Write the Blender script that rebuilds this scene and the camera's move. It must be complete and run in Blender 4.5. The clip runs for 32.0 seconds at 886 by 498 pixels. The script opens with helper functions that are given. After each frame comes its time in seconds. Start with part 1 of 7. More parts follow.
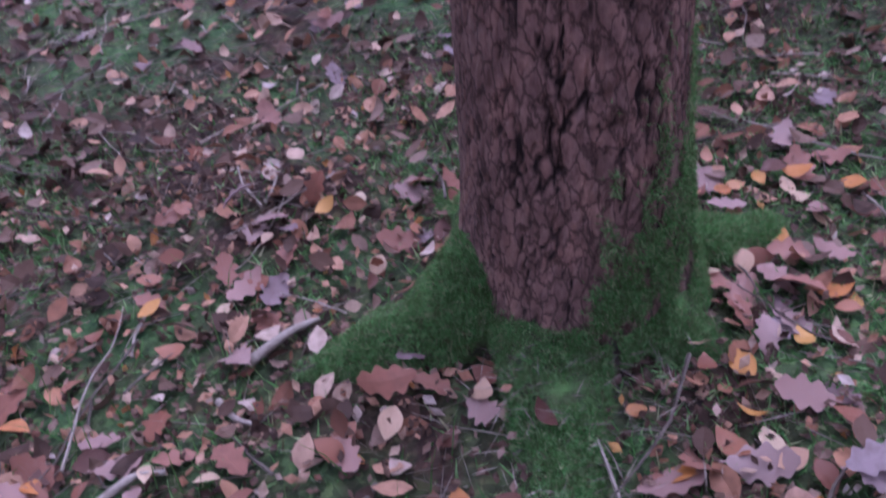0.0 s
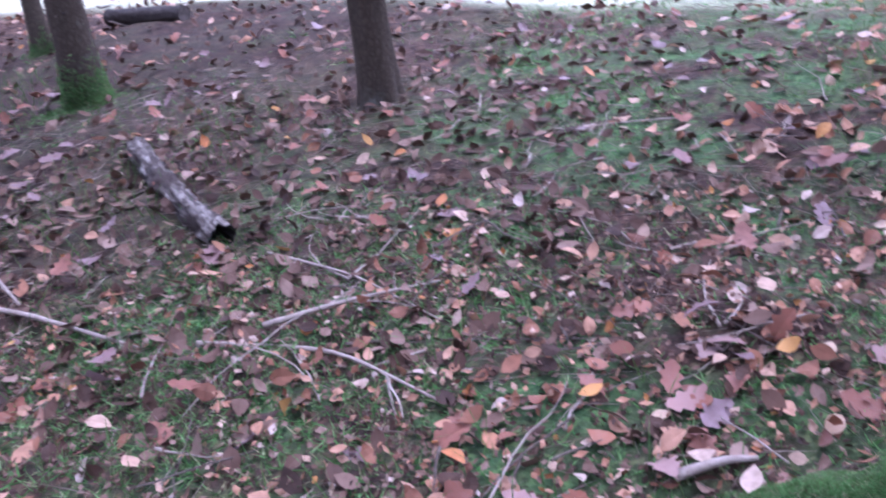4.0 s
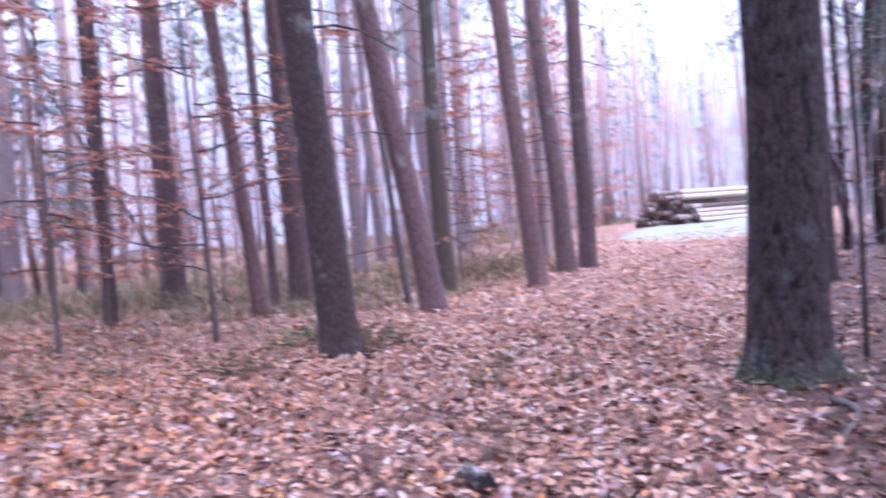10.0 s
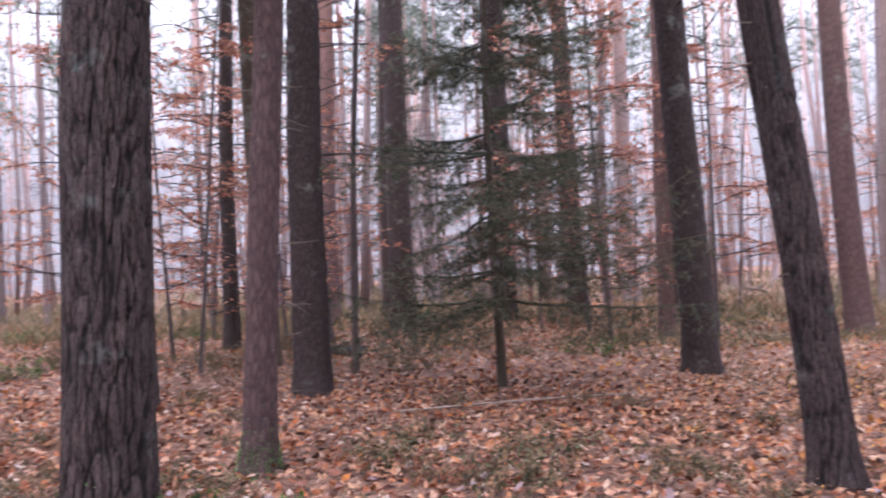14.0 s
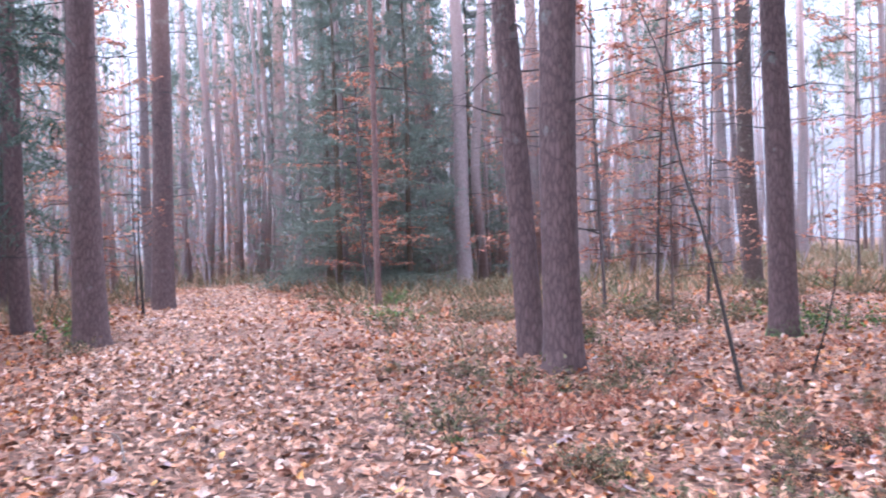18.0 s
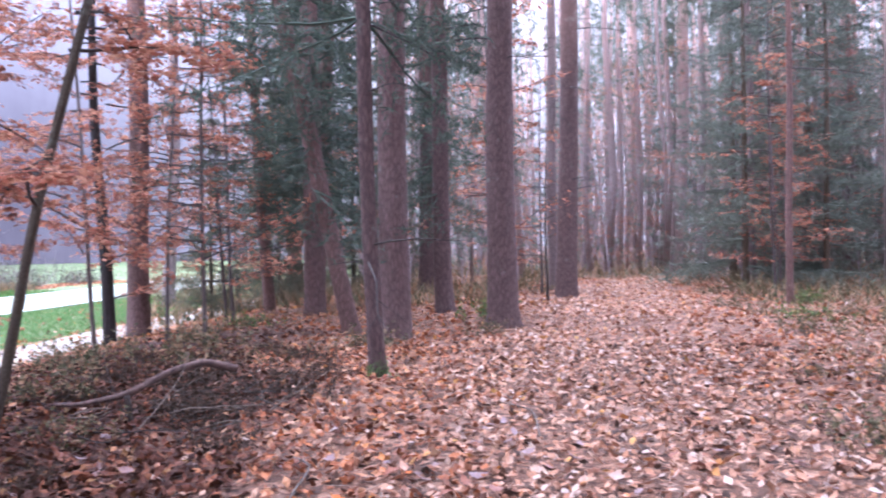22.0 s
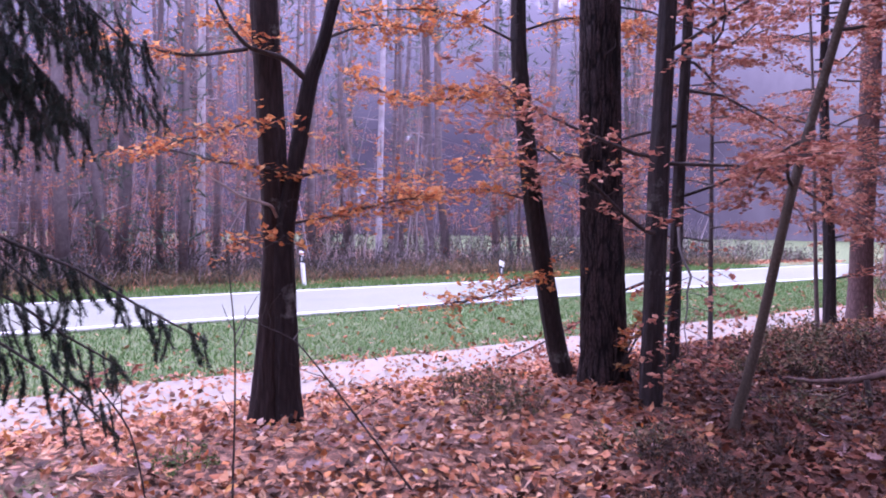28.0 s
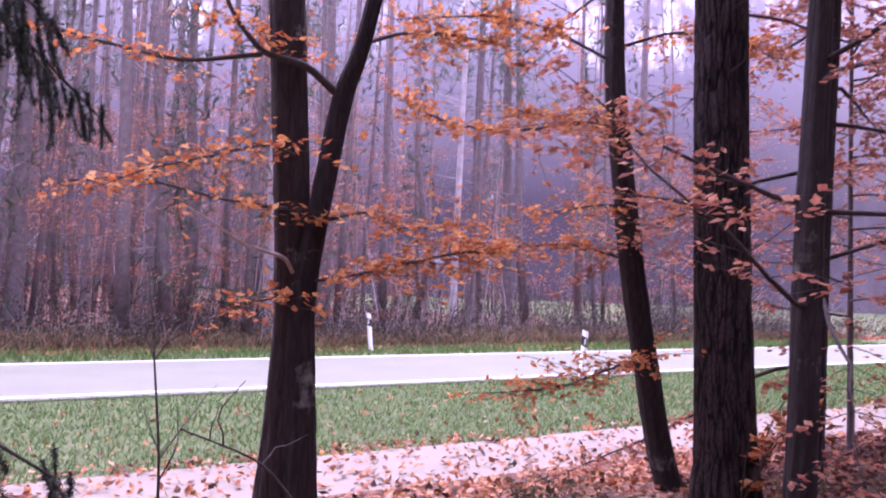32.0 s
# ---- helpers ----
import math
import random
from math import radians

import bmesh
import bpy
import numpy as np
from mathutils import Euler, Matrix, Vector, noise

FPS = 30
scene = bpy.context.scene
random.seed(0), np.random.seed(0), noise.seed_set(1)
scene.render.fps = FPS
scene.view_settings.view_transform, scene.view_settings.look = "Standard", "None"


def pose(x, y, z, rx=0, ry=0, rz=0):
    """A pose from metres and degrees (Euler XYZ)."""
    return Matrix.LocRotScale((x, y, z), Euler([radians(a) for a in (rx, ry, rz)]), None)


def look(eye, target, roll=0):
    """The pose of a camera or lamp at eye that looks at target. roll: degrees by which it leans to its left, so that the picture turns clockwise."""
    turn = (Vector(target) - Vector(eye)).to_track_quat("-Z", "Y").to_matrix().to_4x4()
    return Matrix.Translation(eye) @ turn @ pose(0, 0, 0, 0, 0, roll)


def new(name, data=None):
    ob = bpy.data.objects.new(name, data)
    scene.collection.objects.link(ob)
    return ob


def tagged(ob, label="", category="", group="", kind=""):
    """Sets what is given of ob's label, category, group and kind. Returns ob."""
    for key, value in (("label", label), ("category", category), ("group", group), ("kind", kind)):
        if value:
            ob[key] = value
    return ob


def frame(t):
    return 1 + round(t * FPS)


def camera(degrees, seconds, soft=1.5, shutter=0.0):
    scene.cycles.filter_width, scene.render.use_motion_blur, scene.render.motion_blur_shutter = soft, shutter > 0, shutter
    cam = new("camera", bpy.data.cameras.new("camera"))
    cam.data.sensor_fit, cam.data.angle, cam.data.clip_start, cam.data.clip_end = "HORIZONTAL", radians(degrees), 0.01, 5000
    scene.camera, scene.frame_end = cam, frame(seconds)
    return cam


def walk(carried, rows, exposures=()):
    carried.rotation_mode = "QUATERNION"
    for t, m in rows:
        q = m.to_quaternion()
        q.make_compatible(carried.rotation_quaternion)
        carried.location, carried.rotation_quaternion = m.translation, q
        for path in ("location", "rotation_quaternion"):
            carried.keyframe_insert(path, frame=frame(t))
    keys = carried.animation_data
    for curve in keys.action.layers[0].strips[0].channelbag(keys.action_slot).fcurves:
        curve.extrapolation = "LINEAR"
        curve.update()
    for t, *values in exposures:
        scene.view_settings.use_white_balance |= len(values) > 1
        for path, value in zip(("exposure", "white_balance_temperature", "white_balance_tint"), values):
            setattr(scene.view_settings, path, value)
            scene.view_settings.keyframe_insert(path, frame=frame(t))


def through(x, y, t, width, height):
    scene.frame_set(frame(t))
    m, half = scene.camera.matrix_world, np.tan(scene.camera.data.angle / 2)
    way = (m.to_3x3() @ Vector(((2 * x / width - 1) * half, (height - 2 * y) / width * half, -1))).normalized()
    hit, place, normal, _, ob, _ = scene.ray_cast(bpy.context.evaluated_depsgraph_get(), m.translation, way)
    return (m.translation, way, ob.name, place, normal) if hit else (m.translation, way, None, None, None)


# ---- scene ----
cam = camera(55.0, 32.0, 1.95, 0.4)
PATH = [
    (0, (0.087, 0.524, 1.28), (-0.092, 2.067, 0.019), -9.0),
    (0.5, (0.116, 0.56, 1.262), (-0.072, 1.972, -0.141), -9.4),
    (1, (0.115, 0.549, 1.254), (-0.058, 1.946, -0.167), -7.5),
    (1.5, (0.108, 0.536, 1.248), (-0.109, 1.915, -0.185), -7.7),
    (2, (0.077, 0.52, 1.247), (-0.208, 1.912, -0.16), -7.2),
    (3, (0.004, 0.479, 1.321), (-0.658, 1.968, 0.161), -8.4),
    (3.5, (-0.013, 0.467, 1.326), (-0.893, 1.927, 0.28), -9.5),
    (5.5, (-0.166, 0.401, 1.324), (-1.707, 1.515, 0.705), -5.1),
    (6, (-0.225, 0.376, 1.348), (-1.942, 1.239, 0.797), -5.4),
    (6.5, (-0.288, 0.347, 1.361), (-2.13, 0.954, 0.872), -5.3),
    (7, (-0.342, 0.311, 1.369), (-2.259, 0.72, 0.967), -4.1),
    (7.5, (-0.371, 0.315, 1.362), (-2.336, 0.438, 1.01), -4.3),
    (8, (-0.366, 0.315, 1.372), (-2.345, 0.308, 1.083), -4.6),
    (8.5, (-0.353, 0.303, 1.376), (-2.334, 0.205, 1.123), -4.2),
    (9, (-0.336, 0.291, 1.381), (-2.308, 0.037, 1.162), -4.1),
    (9.5, (-0.285, 0.274, 1.419), (-2.207, -0.262, 1.279), -4.4),
    (10, (-0.146, 0.219, 1.451), (-1.915, -0.712, 1.396), -4.4),
    (10.5, (-0.056, 0.11, 1.468), (-1.635, -1.116, 1.532), -6.7),
    (11, (-0.085, 0.007, 1.489), (-1.408, -1.477, 1.704), -6.1),
    (11.5, (-0.056, -0.056, 1.524), (-1.029, -1.784, 1.787), -4.6),
    (12, (-0.037, -0.007, 1.544), (-0.81, -1.836, 1.789), -3.1),
    (12.5, (-0.023, -0.022, 1.531), (-0.581, -1.936, 1.7), -2.2),
    (13, (-0.001, 0.014, 1.526), (-0.357, -1.951, 1.641), -1.9),
    (13.5, (0.005, 0.032, 1.514), (-0.15, -1.961, 1.578), -1.7),
    (15.5, (-0.313, -0.433, 1.543), (0.558, -2.233, 1.515), -3.0),
    (16, (-0.245, -0.399, 1.538), (0.837, -2.08, 1.472), -2.7),
    (16.5, (-0.165, -0.365, 1.537), (1.161, -1.86, 1.461), -2.6),
    (17, (-0.113, -0.323, 1.538), (1.374, -1.659, 1.467), -2.3),
    (17.5, (-0.086, -0.282, 1.531), (1.536, -1.451, 1.49), -2.1),
    (18, (-0.059, -0.249, 1.533), (1.648, -1.291, 1.508), -1.9),
    (18.5, (-0.033, -0.215, 1.516), (1.746, -1.128, 1.493), -1.6),
    (19, (0.021, -0.201, 1.513), (1.851, -1.006, 1.495), -1.4),
    (19.5, (0.064, -0.182, 1.518), (1.956, -0.83, 1.467), -1.3),
    (20, (0.063, -0.205, 1.503), (1.991, -0.738, 1.463), -0.3),
    (20.5, (0.058, -0.209, 1.501), (1.99, -0.725, 1.47), -0.1),
    (21, (0.057, -0.209, 1.5), (1.994, -0.706, 1.473), -0.5),
    (21.5, (0.063, -0.178, 1.493), (2.027, -0.554, 1.468), -0.5),
    (22, (0.068, -0.149, 1.475), (2.06, -0.331, 1.458), -0.9),
    (22.5, (-0.04, -0.153, 1.48), (1.96, -0.13, 1.469), -0.7),
    (23, (-0.084, -0.117, 1.476), (1.891, 0.2, 1.449), -1.6),
    (23.5, (-0.078, -0.029, 1.481), (1.788, 0.691, 1.474), -1.4),
    (24, (-0.069, 0.017, 1.51), (1.643, 1.05, 1.472), -1.3),
    (24.5, (-0.095, 0.038, 1.507), (1.531, 1.2, 1.442), -0.7),
    (25, (-0.096, 0.042, 1.505), (1.492, 1.255, 1.43), -0.6),
    (25.5, (-0.094, 0.056, 1.499), (1.469, 1.3, 1.414), -0.2),
    (27.5, (-0.113, 0.101, 1.488), (1.431, 1.37, 1.405), 0.8),
    (28, (-0.116, 0.103, 1.488), (1.42, 1.383, 1.421), 0.7),
    (28.5, (-0.113, 0.114, 1.488), (1.426, 1.39, 1.43), 0.8),
    (29, (-0.095, 0.136, 1.481), (1.435, 1.422, 1.405), 0.7),
    (29.5, (-0.052, 0.197, 1.476), (1.463, 1.501, 1.4), -0.2),
    (30, (0.025, 0.266, 1.45), (1.587, 1.511, 1.352), -0.0),
    (30.5, (0.385, 0.464, 1.418), (1.891, 1.775, 1.539), 1.4),
    (31, (0.618, 0.609, 1.448), (2.089, 1.963, 1.48), 1.8),
    (31.5, (0.97, 0.913, 1.452), (2.402, 2.302, 1.596), 1.8),
    (32, (1.235, 1.144, 1.474), (2.64, 2.565, 1.552), 2.0),
]
EXPOSURES = [
    (0, 1.47, 4930, 40),
    (0.6, 2.27, 4950, 40),
    (2, 2.5, 4950, 40),
    (3, 2.52, 4880, 38),
    (3.5, 2.35, 4850, 37),
    (6, 1.95, 4850, 36),
    (7, 2.2, 4800, 31),
    (8, 2.48, 4820, 32),
    (9, 2.68, 4850, 32),
    (10, 2.86, 4850, 33),
    (11, 2.45, 4950, 27),
    (12, 2.15, 5750, 29),
    (13, 2.3, 5750, 26),
    (16, 2.75, 5250, 23),
    (18, 2.95, 5050, 19),
    (20, 3.05, 4950, 22),
    (22, 2.85, 5200, 26),
    (23, 2.82, 5850, 30),
    (24, 2.68, 5350, 42),
    (25, 2.3, 5200, 55),
    (28, 2.12, 5320, 60),
    (29, 2.04, 5250, 66),
    (30, 2.02, 5300, 67),
    (31, 2.12, 5750, 64),
    (32, 2.12, 5700, 66),
]
walk(cam, [(t, look(eye, target, roll)) for t, eye, target, roll in PATH], EXPOSURES)

# world, sun
SUN_ROT = radians(20)
world = bpy.data.worlds.new("overcast_sky")
world.use_nodes = True
scene.world = world
wt = world.node_tree
sky = wt.nodes.new("ShaderNodeTexSky")
sky.sky_type, sky.sun_disc = "NISHITA", False
sky.sun_elevation, sky.sun_rotation = radians(66), SUN_ROT
sky.dust_density, sky.air_density = 6.0, 1.2
cloud = wt.nodes.new("ShaderNodeMix")
cloud.data_type = "RGBA"
cloud.inputs[0].default_value = 0.8
cloud.inputs[7].default_value = (13.0, 13.6, 14.6, 1)
wt.links.new(sky.outputs[0], cloud.inputs[6])
wt.links.new(cloud.outputs[2], wt.nodes["Background"].inputs[0])
wt.nodes["Background"].inputs[1].default_value = 0.12
sun = new("sun", bpy.data.lights.new("sun", "SUN"))
sun.data.energy, sun.data.angle, sun.data.color = 0.6, radians(30), (1, 0.95, 0.88)
sun.matrix_world = look((6, 15, 40), (0, 0, 0))


# ---- node helpers ----
def material(name, rough=0.85):
    m = bpy.data.materials.new(name)
    m.use_nodes = True
    t = m.node_tree
    b = t.nodes["Principled BSDF"]
    b.inputs["Roughness"].default_value = rough
    b.inputs["Specular IOR Level"].default_value = 0.25
    return m, t, b


def node(t, kind, **values):
    n = t.nodes.new("ShaderNode" + kind)
    for key, value in values.items():
        if key in n.inputs:
            n.inputs[key].default_value = value
    return n


def ramp(t, fac, stops):
    r = t.nodes.new("ShaderNodeValToRGB")
    e = r.color_ramp.elements
    while len(e) < len(stops):
        e.new(0.5)
    for k, (p, c) in enumerate(stops):
        e[k].position, e[k].color = p, (*c, 1)
    t.links.new(fac, r.inputs[0])
    return r.outputs[0]


def mix(t, fac, a, b):
    n = t.nodes.new("ShaderNodeMix")
    n.data_type = "RGBA"
    for slot, value in ((0, fac), (6, a), (7, b)):
        if isinstance(value, bpy.types.NodeSocket):
            t.links.new(value, n.inputs[slot])
        else:
            n.inputs[slot].default_value = value if slot == 0 else (*value, 1)
    return n.outputs[2]


def coords(t, scale=(1, 1, 1)):
    c = t.nodes.new("ShaderNodeTexCoord")
    m = t.nodes.new("ShaderNodeMapping")
    m.inputs["Scale"].default_value = scale
    t.links.new(c.outputs["Object"], m.inputs[0])
    return m.outputs[0]


def noise_tex(t, vec, scale, detail=4.0, rough=0.55):
    n = node(t, "TexNoise", Scale=scale, Detail=detail, Roughness=rough)
    if vec is not None:
        t.links.new(vec, n.inputs["Vector"])
    return n.outputs["Fac"]


def bump(t, b, height, strength, distance):
    n = node(t, "Bump", Strength=strength, Distance=distance)
    t.links.new(height, n.inputs["Height"])
    t.links.new(n.outputs[0], b.inputs["Normal"])


def bark(name, dark, mid, pale, scale, stretch, lichen, depth, upper=None):
    """Furrowed bark; upper: the colour of the thin flaking bark higher up the stem."""
    m, t, b = material(name, 0.9)
    v = coords(t, (scale, scale, scale * stretch))
    vor = t.nodes.new("ShaderNodeTexVoronoi")
    vor.feature = "DISTANCE_TO_EDGE"
    vor.inputs["Scale"].default_value = 1.0
    warp = node(t, "TexNoise", Scale=1.4, Detail=3.0)
    t.links.new(v, warp.inputs["Vector"])
    wmix = node(t, "MixRGB")
    wmix.blend_type = "ADD"
    wmix.inputs[0].default_value = 1.5
    t.links.new(v, wmix.inputs[1])
    t.links.new(warp.outputs["Color"], wmix.inputs[2])
    t.links.new(wmix.outputs[0], vor.inputs["Vector"])
    plate = ramp(t, vor.outputs["Distance"], [(0.0, dark), (0.16, mid), (0.55, pale)])
    fine = noise_tex(t, coords(t, (1, 1, 0.4)), 55, 5)
    col = mix(t, fine, plate, mid)
    grey = noise_tex(t, coords(t), 2.2, 5, 0.7)
    lf = ramp(t, grey, [(0.62 - lichen, (0, 0, 0)), (0.72 - lichen * 0.6, (1, 1, 1))])
    col = mix(t, lf, col, (0.17, 0.185, 0.16))
    if upper:
        place = t.nodes.new("ShaderNodeTexCoord")
        axes = t.nodes.new("ShaderNodeSeparateXYZ")
        t.links.new(place.outputs["Object"], axes.inputs[0])
        ragged = t.nodes.new("ShaderNodeMath")
        ragged.operation = "MULTIPLY_ADD"
        ragged.inputs[1].default_value = 5.0
        t.links.new(grey, ragged.inputs[0])
        t.links.new(axes.outputs[2], ragged.inputs[2])
        climb = node(t, "MapRange")
        climb.inputs[1].default_value, climb.inputs[2].default_value, climb.inputs[4].default_value = 7.5, 15, 0.75
        t.links.new(ragged.outputs[0], climb.inputs[0])
        col = mix(t, climb.outputs[0], col, mix(t, fine, upper, tuple(0.6 * k for k in upper)))
    info = t.nodes.new("ShaderNodeObjectInfo")
    hue = ramp(t, info.outputs["Random"], [(0, (0.72, 0.66, 0.64)), (0.5, (1.0, 0.95, 0.93)), (1, (1.25, 1.1, 1.0))])
    mul = node(t, "MixRGB")
    mul.blend_type = "MULTIPLY"
    mul.inputs[0].default_value = 1
    t.links.new(col, mul.inputs[1])
    t.links.new(hue, mul.inputs[2])
    t.links.new(mul.outputs[0], b.inputs["Base Color"])
    bump(t, b, vor.outputs["Distance"], 0.9, depth)
    return m


def near_bark(name, crack, plate, pale, lichen, gap=(0.2, 0.52), chips=(38, 38, 11), seam=0.25):
    """Bark of trunks seen close by: colour follows the plates of the mesh."""
    m, t, b = material(name, 0.9)
    a = t.nodes.new("ShaderNodeVertexColor")
    a.layer_name = "plate"
    s = t.nodes.new("ShaderNodeSeparateColor")
    t.links.new(a.outputs[0], s.inputs[0])
    v = coords(t, (1, 1, 0.45))
    fine = noise_tex(t, v, 60, 6, 0.7)
    tone = mix(t, ramp(t, fine, [(0.3, (0, 0, 0)), (0.7, (1, 1, 1))]), plate, pale)
    each = node(t, "MixRGB")
    each.blend_type = "MULTIPLY"
    each.inputs[0].default_value = 0.8
    t.links.new(tone, each.inputs[1])
    t.links.new(ramp(t, s.outputs[1], [(0, (0.55, 0.5, 0.48)), (0.6, (1, 0.95, 0.92)), (1, (1.35, 1.2, 1.1))]), each.inputs[2])
    w = coords(t, chips)
    wob = node(t, "TexNoise", Scale=2.0, Detail=3.0)
    t.links.new(w, wob.inputs["Vector"])
    bent = node(t, "MixRGB")
    bent.blend_type = "ADD"
    bent.inputs[0].default_value = 0.9
    t.links.new(w, bent.inputs[1])
    t.links.new(wob.outputs["Color"], bent.inputs[2])
    chip = node(t, "TexVoronoi", Scale=1.0)
    chip.feature = "DISTANCE_TO_EDGE"
    t.links.new(bent.outputs[0], chip.inputs["Vector"])
    chipped = mix(t, ramp(t, chip.outputs["Distance"], [(0.0, (seam, seam, seam)), (0.12, (1, 1, 1))]), crack, each.outputs[0])
    col = mix(t, ramp(t, s.outputs[0], [(gap[0], (0, 0, 0)), (gap[1], (1, 1, 1))]), crack, chipped)
    grey = noise_tex(t, coords(t), 3.0, 6, 0.7)
    col = mix(t, ramp(t, grey, [(0.64 - lichen, (0, 0, 0)), (0.82 - lichen, (0.75, 0.75, 0.75))]), col, (0.15, 0.175, 0.155))
    t.links.new(col, b.inputs["Base Color"])
    rise = t.nodes.new("ShaderNodeMath")
    rise.operation = "MULTIPLY_ADD"
    rise.inputs[1].default_value = 0.5
    t.links.new(chip.outputs["Distance"], rise.inputs[0])
    t.links.new(fine, rise.inputs[2])
    bump(t, b, rise.outputs[0], 0.9, 0.012)
    return m


def leafy(name, stops, through=0.35, rough=0.6, back=None):
    """Leaves: each island its own colour, light shines through."""
    m, t, b = material(name, rough)
    b.inputs["Specular IOR Level"].default_value = 0.1
    g = t.nodes.new("ShaderNodeNewGeometry")
    col = ramp(t, g.outputs["Random Per Island"], stops)
    spots = noise_tex(t, coords(t), 45, 3)
    col = mix(t, ramp(t, spots, [(0.4, (0, 0, 0)), (0.75, (0.45, 0.45, 0.45))]), col, (0.1, 0.055, 0.035))
    t.links.new(col, b.inputs["Base Color"])
    tr = t.nodes.new("ShaderNodeBsdfTranslucent")
    t.links.new(col, tr.inputs[0])
    s = t.nodes.new("ShaderNodeMixShader")
    s.inputs[0].default_value = through
    t.links.new(b.outputs[0], s.inputs[1])
    t.links.new(tr.outputs[0], s.inputs[2])
    t.links.new(s.outputs[0], t.nodes["Material Output"].inputs[0])
    return m


def simple(name, a, c, scale=8.0, rough=0.85, height=0.01):
    m, t, b = material(name, rough)
    f = noise_tex(t, coords(t), scale, 6, 0.65)
    t.links.new(ramp(t, f, [(0.3, a), (0.7, c)]), b.inputs["Base Color"])
    bump(t, b, f, 0.6, height)
    return m


PINE_BARK = bark("pine_bark", (0.01, 0.008, 0.008), (0.055, 0.041, 0.037), (0.12, 0.09, 0.082), 26, 0.34, 0.03, 0.022)
RED_BARK = bark("red_pine_bark", (0.03, 0.02, 0.019), (0.11, 0.074, 0.07), (0.2, 0.138, 0.128), 20, 0.3, 0.02, 0.012, (0.42, 0.24, 0.18))
NEAR_PINE = near_bark("near_pine_bark", (0.01, 0.007, 0.006), (0.034, 0.024, 0.022), (0.09, 0.066, 0.062), 0.07, (0.13, 0.44))
NEAR_SCALY = near_bark("near_spruce_bark", (0.014, 0.008, 0.007), (0.15, 0.085, 0.07), (0.34, 0.21, 0.175), 0.05, (0.13, 0.42), (40, 40, 19), 0.28)
NEAR_OAK = near_bark("near_furrowed_bark", (0.005, 0.004, 0.004), (0.026, 0.018, 0.017), (0.05, 0.036, 0.034), 0.0)
GREY_BARK = bark("spruce_bark", (0.04, 0.032, 0.023), (0.078, 0.064, 0.046), (0.115, 0.096, 0.07), 42, 0.6, 0.06, 0.006)
DIM_BARK = bark("dark_spruce_bark", (0.014, 0.01, 0.01), (0.046, 0.032, 0.03), (0.084, 0.06, 0.055), 34, 0.5, 0.03, 0.008)
# Bark of far trees, paled so that its colour stands in for haze.
HAZED_BARK = bark("hazed_bark", (0.09, 0.072, 0.07), (0.19, 0.155, 0.15), (0.28, 0.23, 0.222), 20, 0.3, 0.04, 0.01, (0.46, 0.31, 0.27))
BEECH_BARK = bark("beech_bark", (0.013, 0.011, 0.011), (0.028, 0.023, 0.022), (0.052, 0.045, 0.042), 30, 0.2, 0.04, 0.003)
YOUNG_BARK = bark("young_beech_bark", (0.05, 0.042, 0.04), (0.09, 0.076, 0.073), (0.14, 0.12, 0.115), 30, 0.2, 0.04, 0.003)
OAK_BARK = bark("furrowed_bark", (0.007, 0.005, 0.005), (0.023, 0.017, 0.016), (0.045, 0.034, 0.032), 26, 0.14, 0.0, 0.012)
TWIG = simple("twig", (0.06, 0.045, 0.035), (0.16, 0.125, 0.1), 30)
PALE_TWIG = simple("dry_stick", (0.2, 0.155, 0.12), (0.38, 0.31, 0.26), 30)
# Twigs of the far woods, coloured pale grey-pink to imitate haze.
HAZED_TWIG = simple("greyish_twig", (0.16, 0.13, 0.13), (0.3, 0.25, 0.25), 20)
DARK_TWIG = simple("dark_twig", (0.025, 0.02, 0.018), (0.06, 0.047, 0.04), 30)
ROOT_SOIL = simple("root_soil", (0.009, 0.006, 0.005), (0.03, 0.021, 0.018), 9, 0.95, 0.05)
CUT_WOOD = simple("cut_wood", (0.42, 0.27, 0.15), (0.6, 0.42, 0.26), 14, 0.8)
FRESH_ROOT = simple("torn_root", (0.06, 0.035, 0.028), (0.2, 0.12, 0.095), 14, 0.85, 0.02)
ROT_WOOD = simple("rotten_wood", (0.035, 0.027, 0.023), (0.14, 0.118, 0.1), 12, 0.9, 0.02)


def rotten_bark():
    m, t, b = material("rotten_bark", 0.9)
    f = noise_tex(t, coords(t, (26, 26, 4)), 1.0, 7, 0.7)
    col = ramp(t, f, [(0.36, (0.02, 0.015, 0.013)), (0.5, (0.085, 0.066, 0.056)), (0.62, (0.3, 0.26, 0.225))])
    peel = ramp(t, noise_tex(t, coords(t), 5, 4), [(0.47, (0, 0, 0)), (0.55, (1, 1, 1))])
    t.links.new(mix(t, peel, col, (0.045, 0.03, 0.024)), b.inputs["Base Color"])
    bump(t, b, f, 1.0, 0.03)
    return m


